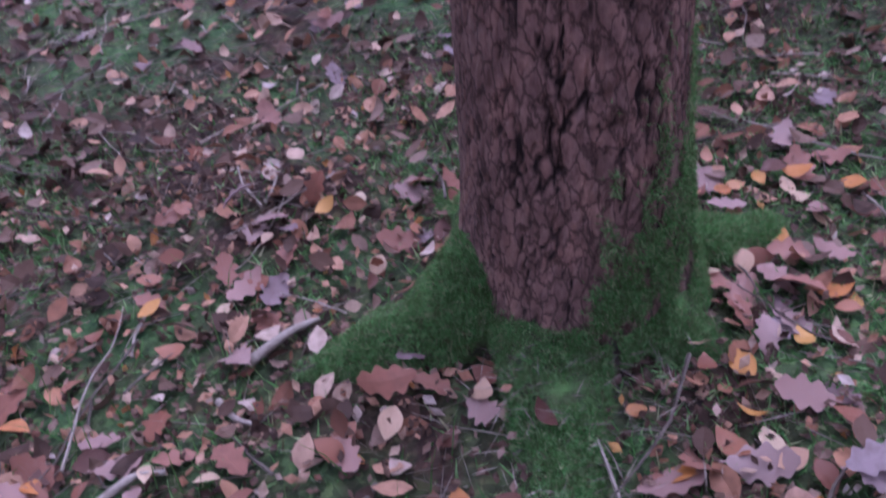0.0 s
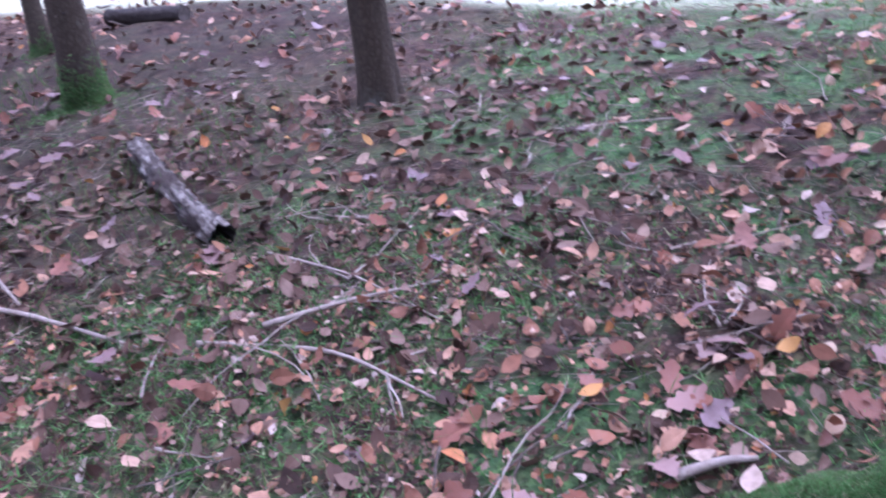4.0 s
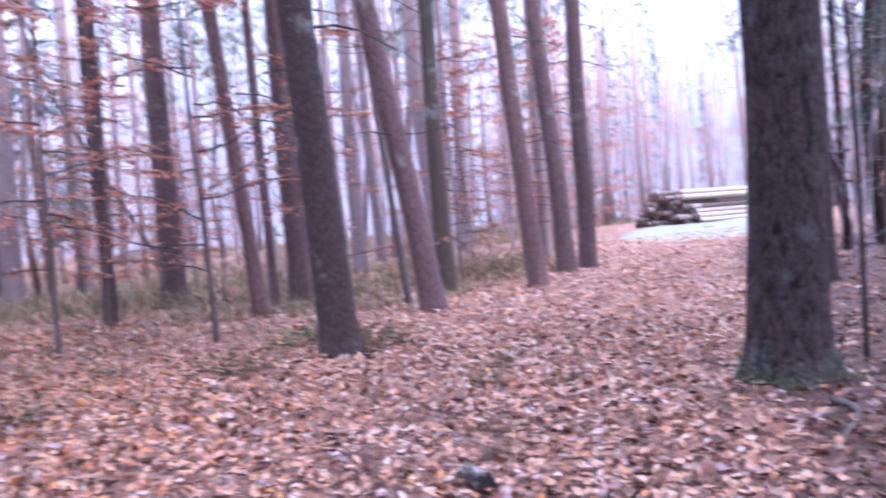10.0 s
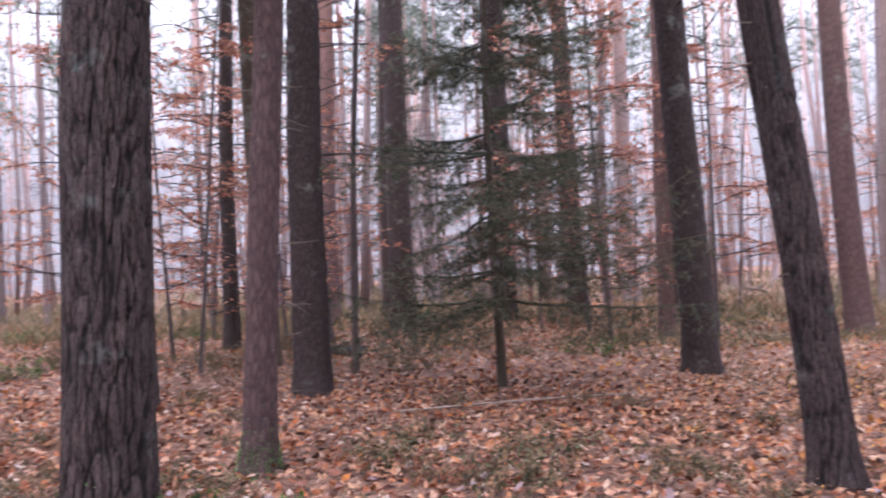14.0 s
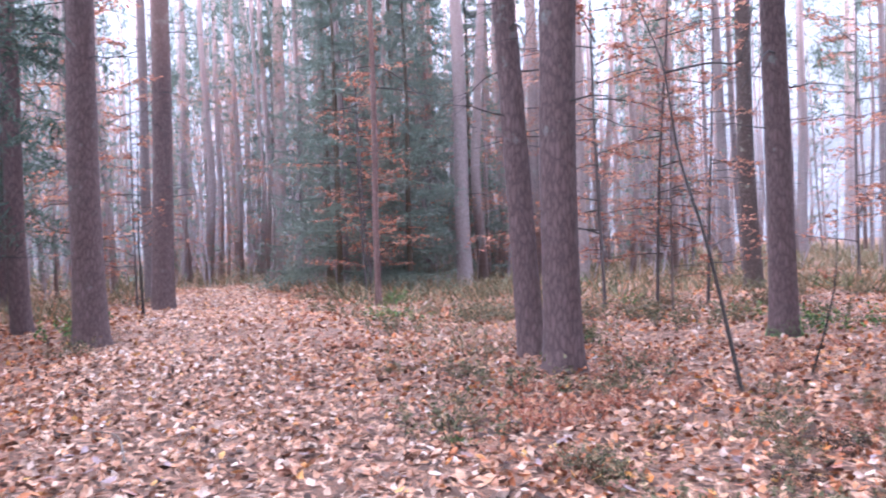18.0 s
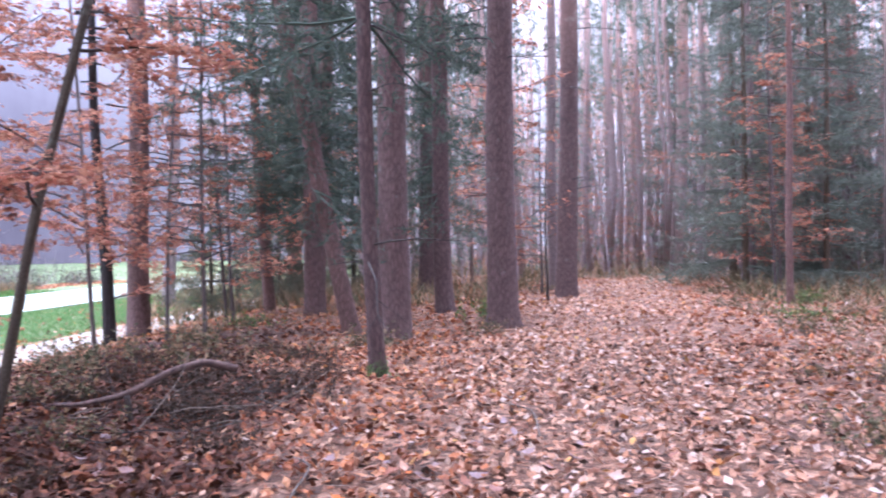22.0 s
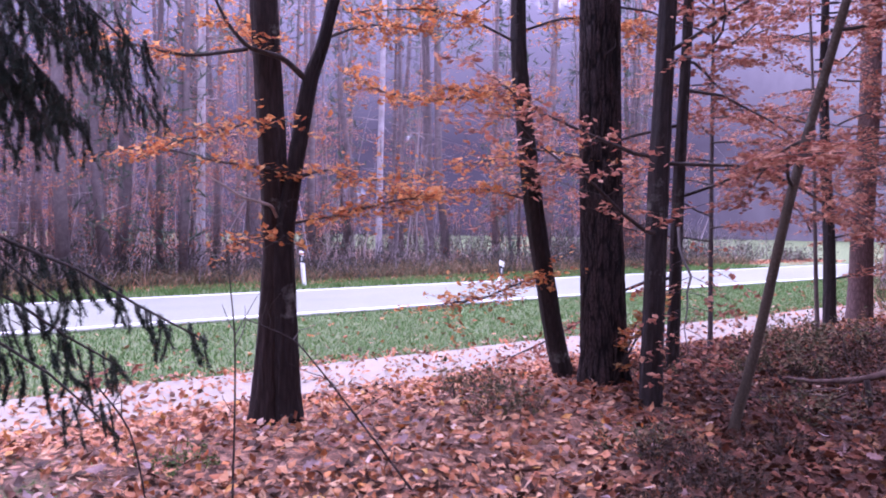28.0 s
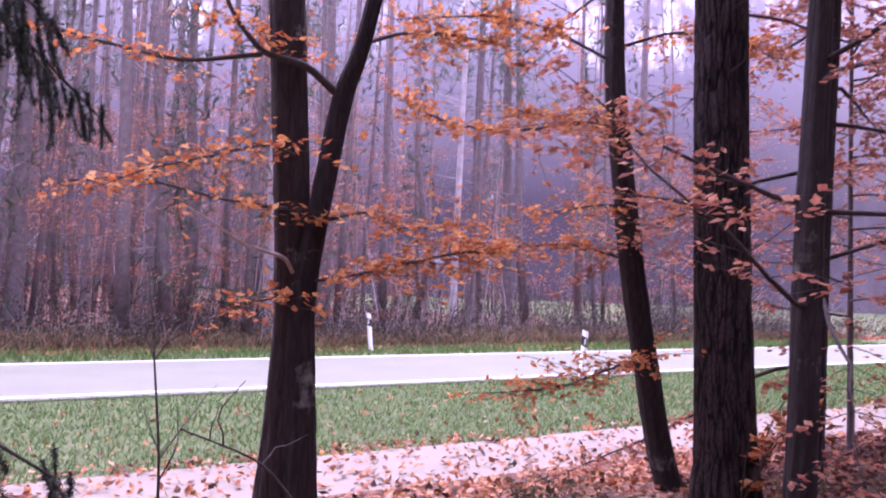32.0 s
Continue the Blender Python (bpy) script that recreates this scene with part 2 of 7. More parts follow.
ROT_BARK = rotten_bark()
BLACK_HOLE = simple("hollow_wood", (0.008, 0.007, 0.006), (0.02, 0.016, 0.013), 12)
LITTER = leafy("fallen_leaves", [(0.0, (0.13, 0.055, 0.036)), (0.18, (0.27, 0.12, 0.07)), (0.36, (0.4, 0.2, 0.12)), (0.6, (0.45, 0.25, 0.16)), (0.78, (0.48, 0.33, 0.24)), (0.9, (0.47, 0.37, 0.32)), (0.96, (0.43, 0.16, 0.055)), (1.0, (0.46, 0.26, 0.08))], 0.12, 0.5)
RUST_LITTER = leafy("rusty_fallen_leaves", [(0.0, (0.06, 0.022, 0.013)), (0.22, (0.15, 0.05, 0.024)), (0.45, (0.26, 0.085, 0.036)), (0.65, (0.36, 0.125, 0.052)), (0.8, (0.42, 0.2, 0.1)), (0.92, (0.44, 0.27, 0.165)), (0.97, (0.42, 0.11, 0.025)), (1.0, (0.44, 0.2, 0.04))], 0.12, 0.5)
FRESH_LITTER = leafy("fresh_fallen_leaves", [(0.0, (0.2, 0.075, 0.035)), (0.25, (0.35, 0.13, 0.055)), (0.55, (0.45, 0.215, 0.1)), (0.8, (0.49, 0.32, 0.19)), (0.92, (0.46, 0.15, 0.035)), (1.0, (0.5, 0.3, 0.08))], 0.12, 0.5)
DARK_LITTER = leafy("rotting_leaves", [(0.0, (0.03, 0.018, 0.014)), (0.4, (0.08, 0.045, 0.032)), (0.7, (0.15, 0.088, 0.062)), (1.0, (0.25, 0.165, 0.125))], 0.08, 0.6)
OAK_LITTER = leafy("fallen_oak_leaves", [(0.0, (0.2, 0.075, 0.045)), (0.35, (0.27, 0.12, 0.085)), (0.5, (0.2, 0.13, 0.125)), (1.0, (0.26, 0.19, 0.19))], 0.1, 0.5)
# Red leaf colours darkened to stand for shade under trees and bushes.
SHADED_LITTER = leafy("shaded_fallen_leaves", [(0.0, (0.025, 0.008, 0.005)), (0.4, (0.05, 0.017, 0.01)), (0.72, (0.1, 0.032, 0.017)), (0.9, (0.2, 0.07, 0.034)), (1.0, (0.2, 0.11, 0.04))], 0.12, 0.5)
ORANGE_LEAF = leafy("autumn_beech_leaves", [(0.0, (0.3, 0.085, 0.03)), (0.4, (0.46, 0.15, 0.04)), (0.75, (0.6, 0.27, 0.08)), (1.0, (0.56, 0.34, 0.15))], 0.5, 0.55)
RUST_LEAF = leafy("rusty_beech_leaves", [(0.0, (0.2, 0.065, 0.042)), (0.5, (0.35, 0.135, 0.08)), (1.0, (0.47, 0.26, 0.16))], 0.5, 0.55)
GREEN_LEAF = leafy("green_leaves", [(0.0, (0.03, 0.075, 0.02)), (0.6, (0.07, 0.14, 0.035)), (1.0, (0.2, 0.22, 0.06))], 0.3, 0.5)
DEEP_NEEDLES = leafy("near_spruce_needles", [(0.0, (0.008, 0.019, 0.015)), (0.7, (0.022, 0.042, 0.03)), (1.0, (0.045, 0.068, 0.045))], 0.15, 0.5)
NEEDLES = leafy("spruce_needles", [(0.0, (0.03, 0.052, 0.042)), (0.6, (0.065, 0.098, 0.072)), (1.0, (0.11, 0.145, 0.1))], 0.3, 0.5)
DULL_NEEDLES = leafy("dull_spruce_needles", [(0.0, (0.03, 0.045, 0.03)), (0.6, (0.07, 0.085, 0.05)), (1.0, (0.16, 0.13, 0.08))], 0.25, 0.5)
# Needles of far trees, haze painted into their base colour.
HAZY_NEEDLES = leafy("hazed_needles", [(0.0, (0.09, 0.115, 0.095)), (1.0, (0.18, 0.205, 0.155))], 0.35, 0.5)
PINE_NEEDLES = leafy("pine_needles", [(0.0, (0.045, 0.065, 0.045)), (1.0, (0.11, 0.14, 0.085))], 0.25, 0.5)
GRASS = leafy("grass_blades", [(0.0, (0.045, 0.13, 0.028)), (0.6, (0.08, 0.19, 0.045)), (0.9, (0.12, 0.21, 0.06)), (1.0, (0.2, 0.2, 0.09))], 0.3, 0.6)
PALE_GRASS = leafy("woodland_grass", [(0.0, (0.08, 0.095, 0.05)), (0.6, (0.13, 0.135, 0.075)), (1.0, (0.22, 0.17, 0.1))], 0.35, 0.6)
MOSS_TUFT = leafy("moss_shoots", [(0.0, (0.13, 0.085, 0.05)), (0.15, (0.055, 0.14, 0.04)), (0.55, (0.13, 0.31, 0.085)), (0.87, (0.27, 0.45, 0.17)), (1.0, (0.5, 0.42, 0.26))], 0.45, 0.8)
WHITE_PAINT = simple("white_plastic", (0.74, 0.74, 0.73), (0.82, 0.82, 0.8), 6, 0.5, 0.0)
BLACK_PAINT = simple("black_plastic", (0.015, 0.015, 0.016), (0.03, 0.03, 0.03), 6, 0.5, 0.0)


def birch_bark():
    m, t, b = material("birch_bark", 0.7)
    v = coords(t)
    base = ramp(t, noise_tex(t, v, 7, 5), [(0.4, (0.2, 0.13, 0.11)), (0.6, (0.56, 0.5, 0.48))])
    marks = ramp(t, noise_tex(t, coords(t, (16, 16, 34)), 1.0, 5, 0.7), [(0.5, (0, 0, 0)), (0.58, (1, 1, 1))])
    col = mix(t, marks, base, (0.06, 0.045, 0.04))
    rot = ramp(t, noise_tex(t, v, 5.0, 5, 0.65), [(0.52, (0, 0, 0)), (0.6, (0.9, 0.9, 0.9))])
    t.links.new(mix(t, rot, col, (0.16, 0.1, 0.08)), b.inputs["Base Color"])
    bump(t, b, marks, 0.5, 0.004)
    return m


BIRCH = birch_bark()


# ---- mesh helpers ----
class Soup:
    """Triangles gathered for one mesh."""

    def __init__(self):
        self.v, self.f, self.n = [], [], 0

    def add(self, v, f):
        self.v.append(np.asarray(v, float))
        self.f.append(np.asarray(f, np.int64) + self.n)
        self.n += len(v)

    def mesh(self, name, mat, smooth=False):
        v, f = np.concatenate(self.v), np.concatenate(self.f)
        me = bpy.data.meshes.new(name)
        me.vertices.add(len(v))
        me.vertices.foreach_set("co", v.astype(np.float32).ravel())
        me.loops.add(3 * len(f))
        me.loops.foreach_set("vertex_index", f.astype(np.int32).ravel())
        me.polygons.add(len(f))
        me.polygons.foreach_set("loop_start", np.arange(0, 3 * len(f), 3, dtype=np.int32))
        me.polygons.foreach_set("use_smooth", np.full(len(f), smooth))
        me.update(calc_edges=True)
        me.materials.append(mat)
        return me


def part(name, me, parent=None, label="", at=None):
    ob = new(name, me)
    if parent is not None:
        ob.parent = parent
    if at is not None:
        ob.location = at
    return tagged(ob, label)


def empty(name, x, y, z, label, category, group="", kind=""):
    e = new(name)
    e.empty_display_size = 0.1
    e.location = (x, y, z)
    return tagged(e, label, category, group, kind)


def sstep(a, b, x):
    k = np.clip((np.asarray(x, float) - a) / (b - a), 0, 1)
    return k * k * (3 - 2 * k)


def hashed(i, j, k=0):
    h = (i * 374761393 + j * 668265263 + k * 2147483647) & 0xFFFFFFFF
    h = ((h ^ (h >> 13)) * 1274126177) & 0xFFFFFFFF
    return ((h ^ (h >> 16)) & 0xFFFFFF) / float(0x1000000)


def vnoise(x, y, seed=0):
    x, y = np.asarray(x, float), np.asarray(y, float)
    i, j = np.floor(x).astype(np.int64), np.floor(y).astype(np.int64)
    u, v = x - i, y - j
    u, v = u * u * (3 - 2 * u), v * v * (3 - 2 * v)
    a, b = hashed(i, j, seed), hashed(i + 1, j, seed)
    c, d = hashed(i, j + 1, seed), hashed(i + 1, j + 1, seed)
    return (a * (1 - u) + b * u) * (1 - v) + (c * (1 - u) + d * u) * v


def plates(u, v, nu, seed):
    """Distance to the cracks of a bark of cells; u wraps after nu cells."""
    i, j = np.floor(u).astype(np.int64), np.floor(v).astype(np.int64)
    f1 = np.full(u.shape, 9.0)
    f2 = f1.copy()
    for a in (-1, 0, 1):
        for b in (-1, 0, 1):
            ci, cj = i + a, j + b
            d = np.hypot(ci + hashed(ci % nu, cj, seed) - u, cj + hashed(ci % nu, cj, seed + 7) - v)
            f2 = np.where(d < f1, f1, np.minimum(f2, d))
            f1 = np.minimum(f1, d)
    return f2 - f1


def grid_faces(rows, cols, wrap):
    r, c = np.meshgrid(np.arange(rows - 1), np.arange(cols if wrap else cols - 1), indexing="ij")
    a = r * cols + c
    b = r * cols + (c + 1) % cols
    q = np.stack([a, b, b + cols, a + cols], -1).reshape(-1, 4)
    return np.concatenate([q[:, [0, 1, 2]], q[:, [0, 2, 3]]])


def tube(soup, pts, radii, seg=5):
    p = np.asarray(pts, float)
    n = len(p)
    d = np.gradient(p, axis=0)
    d /= np.linalg.norm(d, axis=1)[:, None] + 1e-9
    ref = np.array([0.31, 0.17, 0.93]) if abs(d[0][2]) < 0.8 else np.array([0.9, 0.3, 0.1])
    a = np.cross(d, ref)
    a /= np.linalg.norm(a, axis=1)[:, None] + 1e-9
    b = np.cross(d, a)
    th = np.arange(seg) * 2 * np.pi / seg
    ring = a[:, None] * np.cos(th)[None, :, None] + b[:, None] * np.sin(th)[None, :, None]
    v = (p[:, None] + ring * np.asarray(radii, float)[:, None, None]).reshape(-1, 3)
    f = grid_faces(n, seg, True)
    caps = [[0, k + 1, k] for k in range(1, seg - 1)] + [[(n - 1) * seg, (n - 1) * seg + k, (n - 1) * seg + k + 1] for k in range(1, seg - 1)]
    soup.add(v, np.concatenate([f, np.array(caps)]))


def wander(rng, start, way, length, n, bend=0.15, droop=0.0):
    """Points of a crooked stick."""
    p, d = [np.array(start, float)], np.array(way, float)
    d /= np.linalg.norm(d)
    for k in range(n - 1):
        d = d + rng.normal(0, bend, 3) + np.array([0, 0, droop])
        d /= np.linalg.norm(d)
        p.append(p[-1] + d * length / (n - 1))
    return np.array(p)


def frames(rng, n, tilt):
    """n turns: any heading, leaning by about tilt radians."""
    yaw, t, r = rng.uniform(0, 2 * np.pi, n), rng.normal(0, tilt, n), rng.normal(0, tilt, n)
    cz, sz, cx, sx, cy, sy = np.cos(yaw), np.sin(yaw), np.cos(t), np.sin(t), np.cos(r), np.sin(r)
    rz = np.zeros((n, 3, 3)); rz[:, 0, 0], rz[:, 0, 1], rz[:, 1, 0], rz[:, 1, 1], rz[:, 2, 2] = cz, -sz, sz, cz, 1
    rx = np.zeros((n, 3, 3)); rx[:, 0, 0], rx[:, 1, 1], rx[:, 1, 2], rx[:, 2, 1], rx[:, 2, 2] = 1, cx, -sx, sx, cx
    ry = np.zeros((n, 3, 3)); ry[:, 0, 0], ry[:, 0, 2], ry[:, 1, 1], ry[:, 2, 0], ry[:, 2, 2] = cy, sy, 1, -sy, cy
    return rz @ rx @ ry


def scatter(soup, template, places, turns, sizes):
    tv, tf = template
    v = np.einsum("nij,kj->nki", turns, tv) * np.asarray(sizes)[:, None, None] + places[:, None]
    f = tf[None] + (np.arange(len(places)) * len(tv))[:, None, None]
    soup.add(v.reshape(-1, 3), f.reshape(-1, 3))


def leaf_shape(outline, curl, fold):
    """A leaf of unit length along y, from the half widths of its outline; folded at the midrib and curled."""
    n = len(outline)
    y = np.linspace(-0.5, 0.5, n)
    w = np.array(outline)
    z = lambda s, k: curl * (k * 2) ** 2 + fold * s
    mid = np.stack([0 * y, y, curl * (2 * y) ** 2], 1)
    left = np.stack([-w, y, curl * (2 * y) ** 2 + fold * w], 1)
    right = np.stack([w, y, curl * (2 * y) ** 2 + fold * w], 1)
    v = np.concatenate([left, mid, right])
    f = []
    for k in range(n - 1):
        for o in (0, n):
            a, b, c, d = o + k, o + n + k, o + n + k + 1, o + k + 1
            f += [[a, b, c], [a, c, d]]
    return v, np.array(f)


BEECH = [leaf_shape([0.01, 0.13, 0.23, 0.29, 0.31, 0.3, 0.24, 0.14, 0.0], c, f) for c, f in ((0.06, 0.1), (-0.08, 0.25), (0.16, -0.15))]
OAK_EDGE = [0.012 if u < 0.1 else (0.3 * math.sin(math.pi * min(1, (u - 0.06) * 1.02)) ** 0.7) * (0.84 + 0.2 * math.cos((u - 0.86) * 24)) for u in np.linspace(0, 1, 33)]
OAK = [leaf_shape(OAK_EDGE, c, f) for c, f in ((0.05, 0.12), (-0.08, 0.3), (0.14, -0.1))]
BEECH_LIGHT = [leaf_shape([0.01, 0.22, 0.31, 0.24, 0.0], c, f) for c, f in ((0.06, 0.1), (-0.08, 0.25), (0.16, -0.15))]
BEECH_SMALL = [(np.array([[0, -0.5, 0.05], [0.3, 0, -0.06], [0, 0.5, 0.06], [-0.3, 0, -0.02]]), np.array([[0, 1, 2], [0, 2, 3]])), (np.array([[0, -0.5, -0.03], [0.28, 0.05, 0.1], [0, 0.5, 0.0], [-0.3, 0, 0.08]]), np.array([[0, 1, 2], [0, 2, 3]]))]
BEECH_FAR = [leaf_shape([0.02, 0.31, 0.02], 0.1, 0.25), leaf_shape([0.02, 0.31, 0.02], -0.12, -0.2)]


# ---- the lie of the land ----
ROAD_N = np.array([0.19, 0.98])


def bent(x):
    """The road swings round west of the camera."""
    x = np.asarray(x, float)
    return np.where(x < 2, 2 + (x - 2) * 0.22, x)


def to_road(x, y):
    return ROAD_N[0] * bent(x) + ROAD_N[1] * np.asarray(y, float)


def by_road(u, n):
    """The place u metres along the road, n metres from its baseline."""
    x = u * ROAD_N[1] + n * ROAD_N[0]
    return x, (n - ROAD_N[0] * bent(x)) / ROAD_N[1]


def gz(x, y):
    x, y = np.asarray(x, float), np.asarray(y, float)
    n = to_road(x, y)
    bank = -0.36 * sstep(4.6, 8.4, n)
    rough = 1 - sstep(5.8, 7.6, n) * (1 - sstep(24, 27, n))
    r = np.hypot(x, y)
    lumps = (vnoise(x * 0.35, y * 0.35, 3) - 0.5) * 0.16 * sstep(1.5, 8, r) + (vnoise(x * 1.7, y * 1.7, 5) - 0.5) * 0.07 + (vnoise(x * 6, y * 6, 9) - 0.5) * 0.03
    west = 0.75 * sstep(18, 46, -x) * sstep(14, 4, n)
    return bank + lumps * rough + west


def z_at(x, y):
    return float(gz(x, y))


def mossy(x, y):
    """Where moss and grass show among few leaves."""
    x, y = np.asarray(x, float), np.asarray(y, float)
    edge = np.where(x < 0, y - 0.24 * -x - 0.35, y - 0.5)
    return sstep(-0.3, 0.6, edge) * sstep(2.6, 1.4, x) * sstep(-9, -5.5, x) * sstep(7.5, 5.5, to_road(x, y))


# Where shade is painted into the colour of leaves and ground.
def shade_zone(x, y):
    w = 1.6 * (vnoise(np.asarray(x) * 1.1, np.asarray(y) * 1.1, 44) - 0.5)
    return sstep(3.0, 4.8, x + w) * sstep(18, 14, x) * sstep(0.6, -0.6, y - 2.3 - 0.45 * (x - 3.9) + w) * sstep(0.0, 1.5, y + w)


def moss_strip(x, y):
    """The mossy root that runs towards the viewer from the old spruce."""
    return (np.abs(np.asarray(x) - 0.13) < 0.12) & (np.asarray(y) > 1.12) & (np.asarray(y) < 1.8)


def path_off(x, y):
    """Distance from the middle of the forest path."""
    x, y = np.asarray(x, float), np.asarray(y, float)
    mid = np.interp(x, [-60, -40, -17, -6, 0, 8, 16, 24, 40, 60], [-11, -7.6, -3.6, -1.9, -1.3, -2.3, -4.6, -7.6, -14.5, -24])
    return np.abs(y - mid)


# ---- ground, road, backdrop ----
def bare_floor(x, y):
    """Needle-strewn ground under the spruces beyond the big pine."""
    x, y = np.asarray(x, float), np.asarray(y, float)
    mid = np.interp(x, [-40, -17, -6, 0], [-7.6, -3.6, -1.9, -1.3])
    return sstep(1.0, 1.9, y - mid + 0.5 * vnoise(x, y, 33) - 0.25) * sstep(-3.0, -4.6, x) * sstep(-34, -24, x)


def ground_material():
    m, t, b = material("forest_floor", 0.95)
    v = coords(t)
    humus = ramp(t, noise_tex(t, v, 9, 8, 0.7), [(0.3, (0.009, 0.006, 0.005)), (0.5, (0.026, 0.015, 0.011)), (0.68, (0.055, 0.032, 0.024))])
    leaf_bits = node(t, "TexVoronoi", Scale=16.0)
    t.links.new(v, leaf_bits.inputs["Vector"])
    bits = ramp(t, leaf_bits.outputs["Color"], [(0.1, (0.045, 0.024, 0.016)), (0.45, (0.12, 0.06, 0.037)), (0.75, (0.2, 0.11, 0.07)), (1, (0.3, 0.19, 0.135))])
    a = t.nodes.new("ShaderNodeVertexColor")
    a.layer_name = "zones"
    s = t.nodes.new("ShaderNodeSeparateColor")
    t.links.new(a.outputs[0], s.inputs[0])
    col = mix(t, s.outputs[2], humus, bits)
    green = ramp(t, noise_tex(t, v, 30, 5), [(0.3, (0.025, 0.06, 0.02)), (0.7, (0.08, 0.14, 0.045))])
    patch = ramp(t, noise_tex(t, v, 1.9, 5, 0.65), [(0.42, (0, 0, 0)), (0.6, (1, 1, 1))])
    pm = t.nodes.new("ShaderNodeMath")
    pm.operation = "MULTIPLY"
    t.links.new(patch, pm.inputs[0])
    t.links.new(s.outputs[1], pm.inputs[1])
    col = mix(t, pm.outputs[0], col, green)
    turf = ramp(t, noise_tex(t, v, 3.0, 8, 0.7), [(0.3, (0.05, 0.08, 0.03)), (0.5, (0.085, 0.125, 0.048)), (0.75, (0.15, 0.175, 0.08))])
    # Alpha pales the turf: its colour stands in for strong open daylight.
    turf = mix(t, a.outputs["Alpha"], turf, ramp(t, noise_tex(t, v, 1.2, 8, 0.7), [(0.3, (0.36, 0.38, 0.24)), (0.7, (0.56, 0.55, 0.4))]))
    col = mix(t, s.outputs[0], col, turf)
    speck = node(t, "TexVoronoi", Scale=70.0)
    t.links.new(v, speck.inputs["Vector"])
    sp = ramp(t, speck.outputs["Color"], [(0.2, (0.55, 0.5, 0.5)), (0.6, (1.0, 1.0, 1.0)), (0.9, (1.9, 1.7, 1.6))])
    mul = node(t, "MixRGB")
    mul.blend_type = "MULTIPLY"
    mul.inputs[0].default_value = 0.8
    t.links.new(col, mul.inputs[1])
    t.links.new(sp, mul.inputs[2])
    t.links.new(mul.outputs[0], b.inputs["Base Color"])
    bump(t, b, noise_tex(t, v, 35, 6, 0.7), 0.8, 0.02)
    return m


def build_ground():
    k = np.linspace(-1, 1, 381)
    line = np.sign(k) * 0.9 * np.sinh(np.abs(k) * 6.72)
    x, y = np.meshgrid(line, line, indexing="xy")
    x, y = x.ravel(), y.ravel()
    s = Soup()
    s.add(np.stack([x, y, gz(x, y)], 1), grid_faces(381, 381, False))
    me = s.mesh("ground", ground_material(), True)
    n = to_road(x, y)
    across = sstep(20.8, 22.6, n + vnoise(x * 0.3, y * 0.3, 2)) * sstep(-16, -10, x) * sstep(40, 34, x)
    turf = sstep(9.2, 9.7, n + 0.6 * vnoise(x, y, 8)) * (1 - across)
    # Field west of the wood, brightness of open light painted into its turf.
    open_field = sstep(0.0, -3.0, x) * sstep(5.9, 6.8, n + vnoise(x, y, 18))
    turf = np.maximum(turf, open_field)
    open_field = np.maximum(open_field, 0.05 * sstep(32, 40, x) * sstep(19.3, 21, n))
    lay = me.color_attributes.new("zones", "FLOAT_COLOR", "POINT")
    # Fewer pale leaf bits in that zone too: shade put into the ground.
    litter = np.clip(1 - mossy(x, y) * 0.8, 0, 1) * (1 - 0.7 * shade_zone(x, y)) * (1 - 0.6 * bare_floor(x, y))
    lay.data.foreach_set("color", np.stack([turf, mossy(x, y) * (0.15 + 0.85 * sstep(-3.2, -1.8, x)), litter, open_field], 1).astype(np.float32).ravel())
    tagged(part("ground", me), "forest floor of brown leaves, humus and moss, with turf by the road", "ground", kind="structure")


build_ground()


def strip(name, n0, n1, z, mat, label, wob=0.0):
    """A paved band along the road, with a thickness."""
    s = Soup()
    u = np.linspace(-1, 1, 241)
    u = np.sign(u) * np.abs(u) ** 1.7 * 260
    rows = []
    for n, dz in ((n0, -0.2), (n0 + 0.03, 0), (0.5 * (n0 + n1), 0.03), (n1 - 0.03, 0), (n1, -0.2)):
        e = wob * (vnoise(u * 0.8, u * 0 + n, 4) - 0.5)
        p = np.stack([*by_road(u, n + e), np.full_like(u, z + dz)], 1)
        rows.append(p)
    s.add(np.concatenate(rows), grid_faces(5, 241, False)[:, ::-1])
    return tagged(part(name, s.mesh(name, mat, False)), label, name, kind="structure")


def asphalt(name, a, c):
    m, t, b = material(name, 0.55)
    v = coords(t)
    f = noise_tex(t, v, 0.8, 6, 0.6)
    g = noise_tex(t, v, 160, 3)
    t.links.new(mix(t, g, ramp(t, f, [(0.3, a), (0.7, c)]), a), b.inputs["Base Color"])
    bump(t, b, g, 0.4, 0.004)
    return m


strip("road", 14.1, 19.2, -0.33, asphalt("road_asphalt", (0.14, 0.155, 0.113), (0.186, 0.205, 0.151)), "pale worn asphalt country road between grass verges")
strip("pavement", 7.3, 9.35, -0.35, asphalt("cycle_path_asphalt", (0.185, 0.164, 0.124), (0.25, 0.221, 0.172)), "narrow asphalt cycle path strewn with fallen leaves", 0.25)


def edge_line():
    s = Soup()
    for n in (14.4, 18.9):
        u = np.linspace(-120, 120, 161)
        rows = [np.stack([*by_road(u, k + 0 * u), np.full_like(u, z)], 1) for k, z in ((n - 0.06, -0.321), (n + 0.06, -0.319))]
        s.add(np.concatenate(rows), grid_faces(2, 161, False)[:, ::-1])
    tagged(part("trim", s.mesh("trim", WHITE_PAINT)), "thin white painted edge lines on the road", "road marking", kind="structure")


edge_line()


